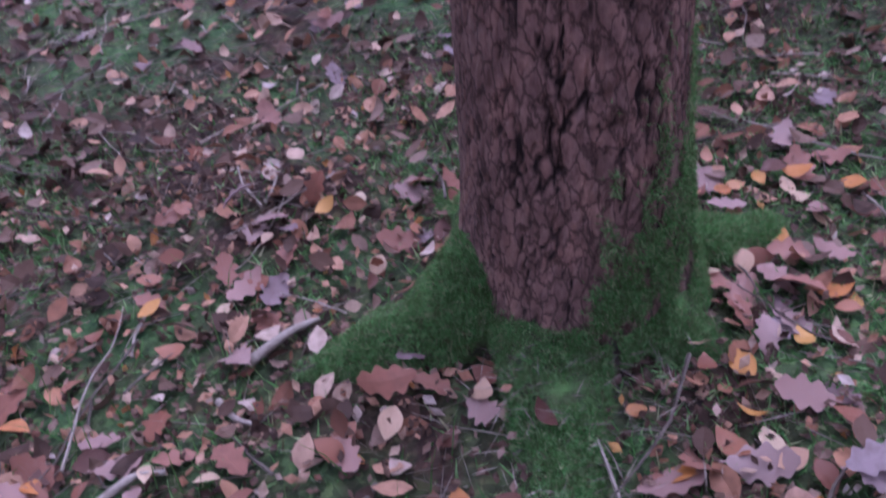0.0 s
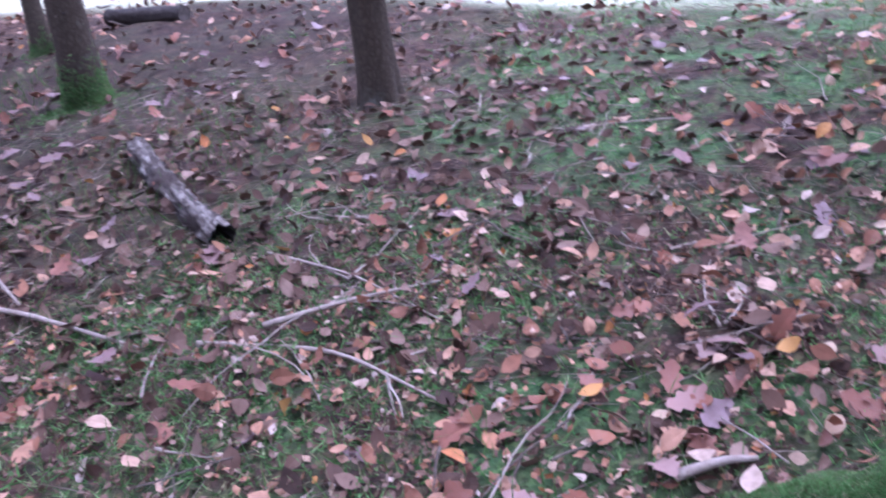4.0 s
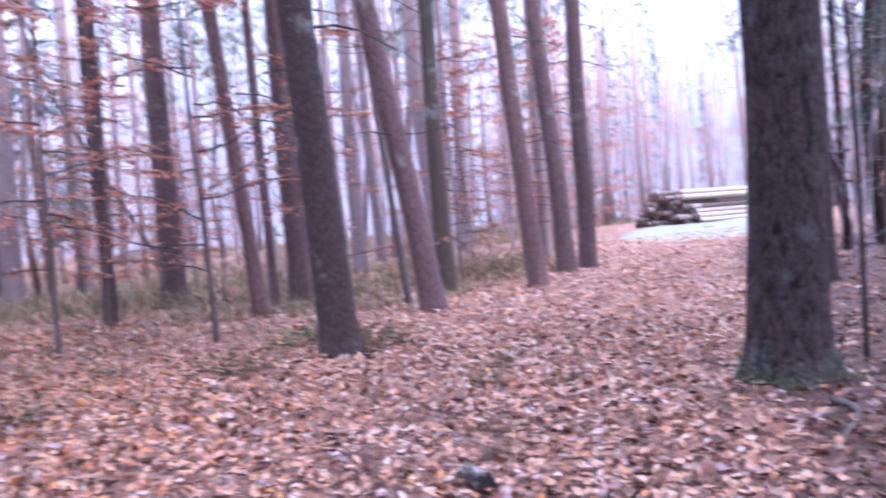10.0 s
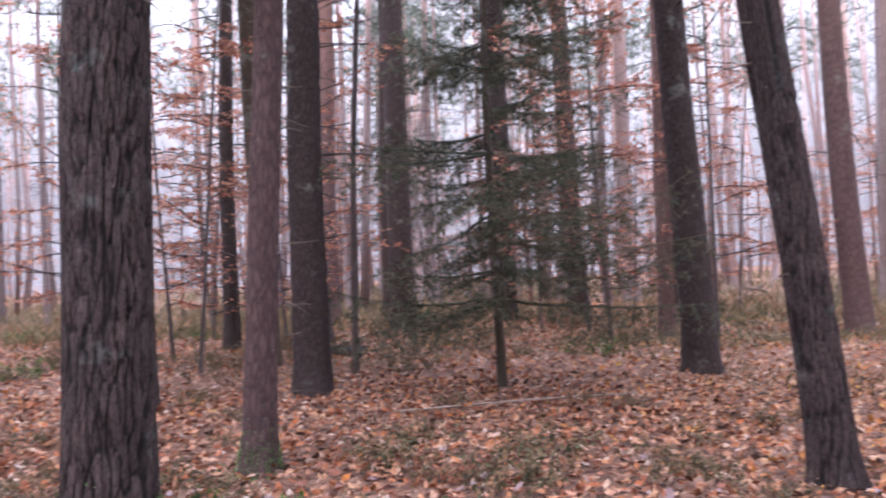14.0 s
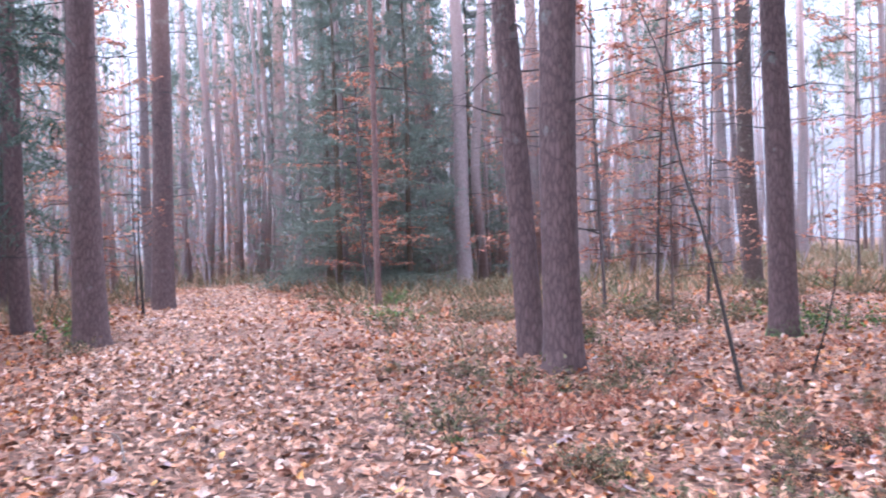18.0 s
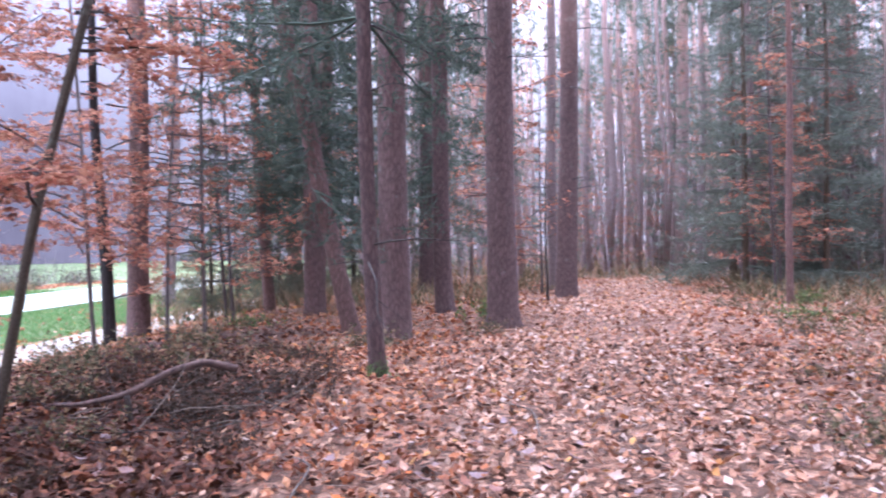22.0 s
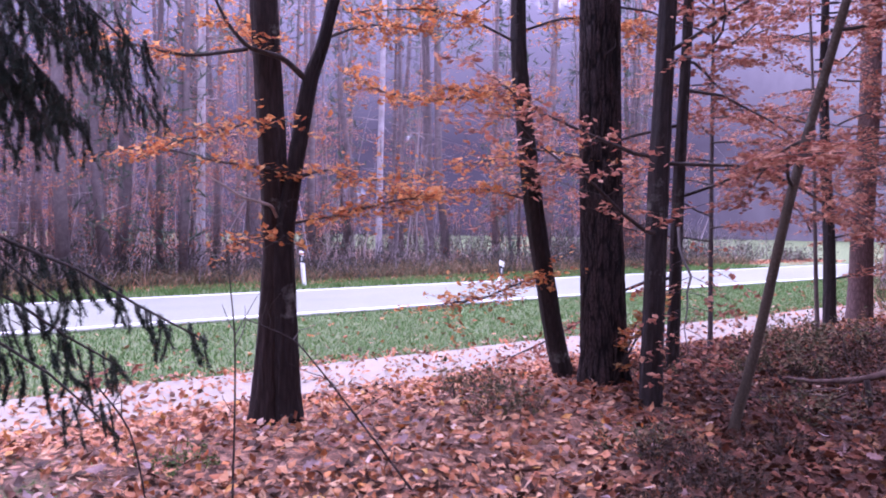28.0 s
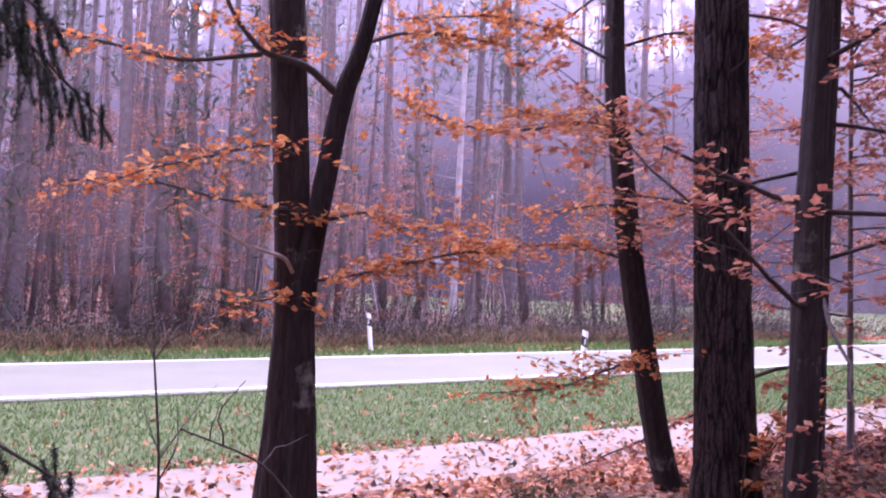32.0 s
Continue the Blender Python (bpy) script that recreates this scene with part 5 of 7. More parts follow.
def needle_bough(e, rng, start, tip, lift, twigs=46, spread=0.2, hang=0.24, label="drooping bough with hanging dark green sprays"):
    """A spruce bough with hanging twigs, needles all round them."""
    start, tip = np.array(start), np.array(tip)
    u = np.linspace(0, 1, 9)[:, None]
    p = start + (tip - start) * u
    p[:, 2] += (0.25 + lift) * np.sin(u[:, 0] * np.pi) + rng.normal(0, 0.01, 9)
    wood, green = Soup(), Soup()
    tube(wood, p, np.linspace(0.018, 0.004, 9), 6)
    side = np.cross(tip - start, (0, 0, 1))
    side /= np.linalg.norm(side)
    spots = []
    for k in range(twigs):
        f = 0.25 + 0.75 * (k + rng.uniform()) / twigs
        i = min(int(f * 8), 7)
        b = p[i] + (p[i + 1] - p[i]) * (f * 8 - i) + side * rng.normal(0, spread)
        w = side * rng.normal(0, 0.5) + (tip - start) * 0.12 + np.array([0, 0, -1.0])
        t = wander(rng, b, w, hang * rng.uniform(0.35, 1.0) * (1.25 - 0.55 * f), 5, 0.12)
        tube(wood, t, np.linspace(0.003, 0.0012, 5), 3)
        n = int(190 * hang)
        v = rng.uniform(0, 3.99, n)
        j = v.astype(int)
        spots.append(t[j] + (t[j + 1] - t[j]) * (v - j)[:, None])
    spots = np.concatenate(spots + [p[2:] + rng.normal(0, 0.015, (7, 3)) for k in range(8)])
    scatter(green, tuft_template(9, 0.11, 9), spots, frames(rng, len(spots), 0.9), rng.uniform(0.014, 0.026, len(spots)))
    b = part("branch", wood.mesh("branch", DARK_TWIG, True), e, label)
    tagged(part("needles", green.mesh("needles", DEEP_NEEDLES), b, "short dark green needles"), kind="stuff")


mossy_tree()


def bough_spruce():
    """The spruce beside the cycle path whose boughs hang into the view of the road."""
    e = tree(0.55, 4.9, 0.27, 0.0, 0.0, "tall", 18, crown=False, label="spruce by the cycle path with low hanging boughs")
    rng = np.random.default_rng(52)
    for start, tip, lift, twigs, spread, hang in (
        ((0.1, 0.0, 3.1), (2.09, -0.33, 2.12), 0.0, 90, 0.12, 0.42),
        ((0.1, -0.05, 3.3), (1.75, -0.75, 2.3), 0.0, 90, 0.16, 0.5),
        ((0.1, -0.05, 2.9), (1.35, -0.75, 2.05), 0.0, 80, 0.16, 0.5),
        ((0.1, -0.1, 3.2), (1.1, -1.2, 2.25), 0.0, 70, 0.16, 0.5),
        ((0.1, 0.0, 3.5), (1.7, -0.1, 2.6), 0.0, 70, 0.18, 0.5),
        ((0.1, -0.1, 2.9), (1.3, -0.6, 1.98), 0.0, 80, 0.16, 0.55),
        ((0.1, -0.05, 2.8), (1.55, -0.45, 1.98), 0.0, 80, 0.14, 0.5),
        ((0.1, -0.1, 2.9), (1.0, -0.95, 2.0), 0.0, 80, 0.16, 0.6),
        ((0.1, -0.1, 1.75), (1.5, -1.62, 0.98), -0.12, 62, 0.08, 0.32),
        ((0.1, -0.1, 1.55), (1.25, -1.4, 0.85), -0.12, 62, 0.1, 0.32),
        ((0.1, -0.15, 1.5), (1.05, -1.6, 0.72), -0.12, 56, 0.1, 0.34),
        ((0.1, -0.1, 1.9), (1.0, -1.35, 1.15), -0.12, 48, 0.1, 0.3),
    ):
        needle_bough(e, rng, start, tip, lift, twigs, spread, hang)


bough_spruce()


# ---- forked beech and its neighbours by the cycle path ----
def limb(e, pts, radii, mat, name="branch", label=""):
    s = Soup()
    p = np.array(pts, float)
    u = np.linspace(0, len(p) - 1, 6 * (len(p) - 1) + 1)
    q = np.stack([np.interp(u, range(len(p)), p[:, k]) for k in range(3)], 1)
    for _ in range(3):
        q[1:-1] = (q[:-2] + 2 * q[1:-1] + q[2:]) / 4
    seg = 16 if max(radii) > 0.05 else 6
    if max(radii) > 0.08:
        seg, fine = 56, np.linspace(0, len(u) - 1, 14 * (len(u) - 1) + 1)
        q = np.stack([np.interp(fine, range(len(u)), q[:, k]) for k in range(3)], 1)
        u = np.interp(fine, range(len(u)), u)
    rad = np.interp(u, range(len(p)), radii)
    tube(s, q, rad, seg)
    if seg == 56:
        ring = s.v[0].reshape(len(q), seg, 3)
        out = (ring - q[:, None]) / rad[:, None, None]
        run = np.concatenate([[0], np.cumsum(np.linalg.norm(np.diff(q, axis=0), axis=1))])[:, None]
        c, d = out[..., 0], out[..., 1]
        rise = 0.34 * (vnoise(c * 1.6 + 9, d * 1.6 + 9 + run * 0.7, 4) - 0.5) + 0.16 * (vnoise(c * 6 + 30, d * 6 + 30 + run * 1.6, 5) - 0.5) + 0.1 * (vnoise(c * 13 + 60, d * 13 + 60 + run * 9, 6) - 0.5)
        s.v[0] = (ring + out * (rise * rad[:, None])[..., None]).reshape(-1, 3)
    return part(name, s.mesh(name, mat, True), e, label), q


def dress(branch, rng, q, leaves, size, mat, spread=0.22):
    """Side twigs and leaves along a limb."""
    wood, green = Soup(), Soup()
    pts = []
    for k in range(max(3, leaves // 12)):
        i = rng.integers(len(q) // 4, len(q))
        w = rng.normal(0, 1, 3) * (1, 1, 0.25)
        t = wander(rng, q[i], w, spread * rng.uniform(0.5, 1.6), 5, 0.12, -0.03)
        tube(wood, t, np.linspace(0.003, 0.0012, 5), 3)
        v = rng.uniform(0.5, 3.99, 12)
        j = v.astype(int)
        pts.append(t[j] + (t[j + 1] - t[j]) * (v - j)[:, None] + rng.normal(0, 0.02, (12, 3)))
    pts = np.concatenate(pts)
    scatter(green, BEECH_FAR[0], pts, frames(rng, len(pts), 0.38), rng.uniform(0.7, 1.15, len(pts)) * size)
    tagged(part("twigwork", wood.mesh("twigs", DARK_TWIG), branch), kind="stuff")
    tagged(part("leaves", green.mesh("leaves", mat), branch, "orange-brown autumn leaves"), kind="stuff")


def forked_tree():
    rng = np.random.default_rng(21)
    e = empty("tree", 0, 0, 0, "dark forked beech with two twisting stems and orange leaves", "tree", "trees of the wood")
    limb(e, [(4.13, 5.48, -0.3), (4.15, 5.46, 0.05), (4.17, 5.45, 0.53), (4.2, 5.42, 1.21), (4.18, 5.44, 1.87), (4.13, 5.48, 2.75), (4.1, 5.5, 3.54), (4.0, 5.6, 7), (3.9, 5.6, 12)], [0.14, 0.12, 0.1, 0.095, 0.1, 0.105, 0.105, 0.09, 0.04], OAK_BARK, "trunk", "dark furrowed main stem")
    s, q = limb(e, [(4.27, 5.3, -0.3), (4.25, 5.33, 0.11), (4.23, 5.34, 0.72), (4.21, 5.36, 1.34), (4.27, 5.3, 1.83), (4.37, 5.24, 2.58), (4.44, 5.16, 2.85), (4.55, 5.06, 3.5), (4.8, 4.9, 6)], [0.12, 0.1, 0.085, 0.075, 0.06, 0.06, 0.05, 0.045, 0.03], OAK_BARK, "stem", "second stem grown against the first")
    for pts, r, leaves in (
        ([(4.37, 5.24, 2.57), (4.14, 5.28, 2.73), (3.94, 5.44, 2.78), (3.81, 5.54, 2.97), (3.7, 5.61, 3.25), (3.5, 5.8, 3.9)], 0.028, 60),
        ([(3.92, 5.42, 2.77), (3.52, 5.61, 2.67), (3.08, 5.88, 2.76), (2.63, 6.11, 2.85)], 0.016, 60),
        ([(4.2, 5.35, 1.88), (3.98, 5.41, 1.88), (3.78, 5.56, 1.91), (3.37, 5.83, 2.02), (3.0, 5.9, 1.95)], 0.013, 90),
        ([(4.18, 5.4, 1.43), (4.47, 4.99, 1.52), (4.75, 4.71, 1.63), (5.0, 4.43, 1.69)], 0.012, 240),
        ([(4.18, 5.4, 1.36), (3.98, 5.27, 1.35), (3.8, 5.4, 1.3)], 0.008, 60),
        ([(4.18, 5.4, 1.75), (4.5, 5.1, 1.9), (4.85, 5.2, 1.8), (5.2, 5.0, 1.85)], 0.01, 130),
        ([(4.18, 5.4, 2.2), (3.8, 5.1, 2.2), (3.5, 5.2, 2.1), (3.2, 5.3, 2.0)], 0.01, 110),
        ([(4.45, 5.15, 2.9), (4.9, 5.2, 3.1), (5.4, 5.3, 3.2), (5.8, 5.2, 3.2)], 0.014, 180),
        ([(4.15, 5.45, 2.9), (4.4, 5.9, 3.1), (4.6, 6.3, 3.2), (4.9, 6.6, 3.15)], 0.014, 160),
    ):
        b, q = limb(e, pts, np.linspace(r, 0.004, len(pts)), DARK_TWIG)
        dress(b, rng, q, int(leaves * 2.6), 0.06, ORANGE_LEAF, 0.34)
    b, q = limb(e, [(4.15, 5.35, 1.5), (4.02, 5.25, 1.59), (3.85, 5.38, 1.64), (3.75, 5.45, 1.72), (3.58, 5.57, 1.85)], [0.014, 0.012, 0.01, 0.008, 0.005], PALE_TWIG, "branch", "pale broken branch")


forked_tree()


def roadside_beeches():
    rng = np.random.default_rng(22)
    e = empty("tree", 0, 0, 0, "slim leaning beech with a long side branch", "tree", "trees of the wood")
    limb(e, [(7.32, 4.6, -0.3), (7.15, 4.68, 0.3), (6.85, 4.75, 1.5), (6.68, 4.83, 2.8), (6.66, 4.86, 3.4), (6.8, 4.9, 6.5), (6.9, 5.0, 10)], [0.11, 0.095, 0.085, 0.08, 0.07, 0.05, 0.02], BEECH_BARK, "trunk")
    for pts, r, leaves in (
        ([(6.68, 4.83, 2.78), (6.24, 4.97, 2.66), (5.94, 5.33, 2.6), (5.65, 5.65, 2.67), (5.35, 5.94, 2.87)], 0.02, 260),
        ([(7.0, 4.7, 0.95), (6.4, 4.4, 0.98), (6.11, 4.46, 0.92), (5.93, 4.7, 0.78), (5.6, 5.11, 0.72)], 0.012, 260),
        ([(6.74, 4.8, 2.1), (6.56, 4.86, 2.1), (6.4, 5.08, 2.05), (6.1, 5.2, 2.0)], 0.012, 120),
        ([(6.72, 4.8, 2.2), (6.9, 4.4, 2.14), (7.2, 4.1, 2.02)], 0.014, 110),
        ([(6.7, 4.82, 2.4), (6.3, 4.6, 2.6), (5.9, 4.8, 2.65), (5.4, 4.7, 2.6)], 0.012, 240),
        ([(6.66, 4.85, 3.2), (6.2, 5.1, 3.4), (5.7, 5.2, 3.4), (5.1, 5.6, 3.3)], 0.014, 260),
        ([(6.8, 4.8, 1.7), (6.4, 5.0, 1.8), (6.0, 5.3, 1.75), (5.6, 5.3, 1.7)], 0.011, 200),
        ([(6.66, 4.85, 3.3), (7.1, 4.6, 3.5), (7.6, 4.3, 3.5), (8.1, 4.2, 3.4)], 0.014, 260),
    ):
        b, q = limb(e, pts, np.linspace(r, 0.004, len(pts)), DARK_TWIG)
        dress(b, rng, q, int(leaves * 2.2), 0.062, ORANGE_LEAF, 0.4)
    for label, base, mid, top, r, z0, z1, n, mat in (
        ("slim straight beech stem with rusty leaves", (6.37, 3.25), (6.37, 3.23), (6.4, 3.18), 0.086, 1.2, 6.5, 13, RUST_LEAF),
        ("young beech behind the dark trunk, rusty leaves", (7.93, 3.78), (7.9, 3.75), (7.95, 3.7), 0.06, 0.8, 5.5, 13, RUST_LEAF),
        ("slender beech leaning over, grey-green bark", (5.88, 2.38), (5.97, 2.03), (6.1, 1.6), 0.036, 1.5, 6.0, 9, RUST_LEAF),
    ):
        e = empty("tree", base[0], base[1], z_at(*base), label, "tree", "trees of the wood")
        m, t = np.array(mid) - base, np.array(top) - base
        limb(e, [(0, 0, -0.25), (0, 0, 0.02), (m[0] * 0.4, m[1] * 0.45, 0.7), (m[0], m[1], 1.8), (t[0], t[1], 3.6), (t[0] * 1.4, t[1] * 1.4, 6), (t[0] * 1.5, t[1] * 1.5, 9)], [r * 1.4, r * 1.1, r, r * 0.92, r * 0.8, r * 0.6, r * 0.2], GREY_BARK if r < 0.05 else BEECH_BARK, "trunk")
        beech_boughs(e, int(r * 1000) + n, z0, z1, n, 2.3 if r > 0.05 else 1.5, 330, mat, 0.068, lean=(t[0] / 4, t[1] / 4))
    e = empty("tree", 16.4, 4.6, z_at(16.4, 4.6), "reddish roadside beech full of rusty leaves", "tree", "trees of the wood")
    beech_boughs(e, 91, 0.7, 7, 16, 2.6, 200, RUST_LEAF, 0.095)
    limb(e, [(0, 0, -0.2), (0, 0.05, 1.5), (-0.1, 0.2, 4), (-0.1, 0.2, 8)], [0.12, 0.1, 0.08, 0.04], BEECH_BARK, "trunk")
    # sprouts low on the dark trunk
    e = empty("bush", 6.85, 3.85, z_at(6.85, 3.85), "low sprouts of orange leaves round the dark trunk", "bush")
    for k in range(5):
        a = -2.6 + k * 0.5
        b, q = limb(e, [(0, 0, 0), (0.25 * math.cos(a), 0.25 * math.sin(a), 0.35 + 0.08 * k), (0.5 * math.cos(a), 0.5 * math.sin(a), 0.55 + 0.09 * k)], [0.006, 0.005, 0.003], DARK_TWIG)
        dress(b, rng, q, 40, 0.085, ORANGE_LEAF)


roadside_beeches()
young_beech(13.2, 3.9, 3, 1.0)
young_beech(10.4, 4.4, 4, 0.95)
young_beech(15.2, 3.3, 4, 1.0)
young_beech(-12.5, 5.6, 0, 0.8)
young_beech(-7.6, 7.0, 2, 0.5)
young_beech(-6.0, 8.2, 1, 0.5)
for bx, by, bk, bs in ((18.5, 2.8, 0, 1.0), (20.5, 2.2, 2, 1.1), (24, 1.4, 1, 1.2), (-11.0, -12.5, 1, 1.0), (-9.0, -15.0, 0, 1.1), (-4.5, -16.5, 2, 1.2), (3.0, -17.0, 0, 1.3), (5.5, -15.0, 2, 1.0), (-14.5, -10.0, 1, 1.1), (-19.0, -9.2, 1, 1.0), (-25.0, -10.0, 1, 1.2), (12.5, -13.0, 2, 1.1), (28.0, -15.5, 0, 1.3)):
    young_beech(bx, by, bk, bs)


def bushy_spruce(x, y, scale):
    PLACED.append((x, y))
    COUNT[0] += 1
    e = empty("tree", x, y, z_at(x, y), "small dense dark green spruce reaching to the ground", "tree", "trees of the wood")
    part("trunk", trunk_mesh(0.1 * scale, 5.5 * scale, 0, 0, 0.2, COUNT[0], 0.2, GREY_BARK), e)
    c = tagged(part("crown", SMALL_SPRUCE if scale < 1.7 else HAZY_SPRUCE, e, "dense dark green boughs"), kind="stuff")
    c.scale, c.rotation_euler = (scale, scale, scale), (0, 0, x)


# Far copy of the small spruce, its needles paled like haze.
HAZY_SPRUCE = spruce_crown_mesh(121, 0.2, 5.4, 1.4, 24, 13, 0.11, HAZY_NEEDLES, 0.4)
SMALL_SPRUCE = spruce_crown_mesh(120, 0.2, 5.4, 1.5, 26, 16, 0.12, DULL_NEEDLES, 0.3)
for bx, by, bs in ((21.2, 3.6, 0.9), (23.8, 2.2, 1.1), (29.0, 3.0, 1.3), (24.0, -11.2, 2.0), (25.6, -14.0, 2.3), (22.6, -12.9, 1.8), (27.5, -12.4, 2.4), (24.8, -16.6, 1.9), (26.0, 0.2, 1.4), (33, -1.0, 1.6), (-22, 3.6, 1.0), (-27, 6.0, 1.2)):
    bushy_spruce(bx, by, bs)


def pale_stone():
    s = Soup()
    t, p = np.meshgrid(np.linspace(0, 2 * np.pi, 20, endpoint=False), np.linspace(0.02, 2.6, 10), indexing="xy")
    t, p = t.T.reshape(20, 10).T, p
    r = 0.042 * (1 + 0.5 * (vnoise(np.cos(t) * 2 + 5, np.sin(t) * 2 + p * 2, 3) - 0.5))
    s.add(np.stack([r * np.sin(p) * np.cos(t), r * 1.5 * np.sin(p) * np.sin(t), r * 0.7 * np.cos(p)], -1).reshape(-1, 3), grid_faces(10, 20, True))
    o = part("stone", s.mesh("stone", simple("pale_stone", (0.2, 0.19, 0.2), (0.42, 0.41, 0.42), 40, 0.8, 0.01), True), None, "", (0.1, 1.15, z_at(0.1, 1.15) + 0.02))
    tagged(o, "small pale grey stone in the moss", "stone")


pale_stone()


def young_spruce():
    x, y = -0.25, -10.9
    PLACED.append((x, y))
    COUNT[0] += 1
    e = empty("tree", x, y, z_at(x, y), "young spruce with thin sagging grey-green boughs", "tree", "trees of the wood")
    part("trunk", trunk_mesh(0.12, 9, 0.01, 0, 0.2, 3, 0.2, GREY_BARK), e)
    tagged(part("crown", spruce_crown_mesh(99, 1.0, 9.2, 2.6, 26, 30, 0.125, DULL_NEEDLES, 0.3), e, "thin layers of grey-green needles"), kind="stuff")
    tagged(part("branchwork", DEAD[2], e, "dead lower twigs"), kind="stuff").scale = (0.8, 0.8, 0.4)


young_spruce()


# ---- upturned root plate, logs, sticks ----
def root_mound():
    rng = np.random.default_rng(31)
    e = empty("root_plate", -5.78, 2.35, z_at(-5.78, 2.35), "upturned heap of dark soil, hanging roots and rotten leaves", "root plate")

    def crust(a, q):
        """The lumpy surface over the plan angle a, q from the middle (0) to the rim (1)."""
        n = 0.8 * vnoise(np.cos(a) * 2.2 + 7 + q * 2, np.sin(a) * 2.2 + 7, 4) + 0.45 * vnoise(np.cos(a) * q * 7 + 20, np.sin(a) * q * 7 + 20, 6) + 0.2 * vnoise(np.cos(a) * q * 19 + 40, np.sin(a) * q * 19 + 40, 8)
        rr = q * (0.78 + 0.3 * n)
        u, v = np.cos(a) * rr * 0.84, np.sin(a) * rr * 0.58
        z = -0.06 + (0.3 + 0.24 * n) * np.clip(1 - q ** 3.2, 0, 1)
        return np.stack([u * 0.73 - v * 0.68, u * 0.68 + v * 0.73, z], -1)

    q, a = np.meshgrid(np.linspace(1, 0.02, 44), np.linspace(0, 2 * np.pi, 96, endpoint=False), indexing="ij")
    s = Soup()
    s.add(crust(a, q).reshape(-1, 3), grid_faces(44, 96, True))
    part("soil", s.mesh("soil", ROOT_SOIL, True), e, "dark crumbling soil")
    clods, n = Soup(), 420
    a, q = rng.uniform(0, 6.28, n), rng.uniform(0.1, 1.06, n)
    lump = (np.array([[1, 0, 0], [-0.9, 0.1, 0], [0, 1, 0.1], [0.1, -0.9, 0], [0, 0, 0.8], [0, 0.1, -0.8]]), np.array([[0, 2, 4], [2, 1, 4], [1, 3, 4], [3, 0, 4], [2, 0, 5], [1, 2, 5], [3, 1, 5], [0, 3, 5]]))
    scatter(clods, lump, crust(a, q), frames(rng, n, 0.9), rng.uniform(0.012, 0.05, n))
    tagged(part("loose_soil", clods.mesh("loose_soil", ROOT_SOIL), e, "crumbs and clods of dark soil"), kind="stuff")
    for k in range(170):
        a = rng.uniform(0, 6.28)
        q = rng.uniform(0.15, 0.9)
        run = np.linspace(q, q + rng.uniform(0.15, 0.55), 7)
        p = crust(a + np.cumsum(rng.normal(0, 0.12, 7)), np.clip(run, 0, 1.15)) + rng.normal(0, 0.015, (7, 3)) + (0, 0, 0.012)
        p[:, 2] += rng.uniform(0, 0.09) * np.sin(np.linspace(0, 3.14, 7))
        s = Soup()
        tube(s, p, np.linspace(rng.choice([0.004, 0.006, 0.008, 0.015]), 0.002, 7), 5)
        part("root", s.mesh("root", (DARK_TWIG, ROOT_SOIL, DARK_TWIG, TWIG)[k % 4], True), e)
    for mat, n, low, label in ((DARK_LITTER, 900, 0.0, "rotten leaves caught between the roots"), (LITTER, 240, 0.0, "fallen leaves lying on top of the soil")):
        bits = Soup()
        a, q = rng.uniform(0, 6.28, n), np.sqrt(rng.uniform(0, 1.1, n))
        scatter(bits, BEECH_FAR[0], crust(a, np.clip(q, 0, 1.04)) + (0, 0, 0.02), frames(rng, n, 0.6), rng.uniform(0.045, 0.08, n))
        tagged(part("leaves", bits.mesh("leaves", mat), e, label), kind="stuff")
    for pts, r in (([(0.55, -0.62, 0.1), (0.68, -0.45, 0.12), (0.76, -0.28, 0.07)], 0.034), ([(0.22, 0.42, 0.5), (0.4, 0.34, 0.34), (0.62, 0.28, 0.04)], 0.026), ([(-0.2, -0.1, 0.46), (0.3, 0.15, 0.4), (0.75, 0.2, 0.2)], 0.009), ([(0.35, -0.35, 0.36), (0.6, -0.3, 0.22), (0.72, -0.22, 0.0)], 0.02)):
        limb(e, pts, [r, r * 0.8, r * 0.5], TWIG if r < 0.03 else FRESH_ROOT, "root")


root_mound()


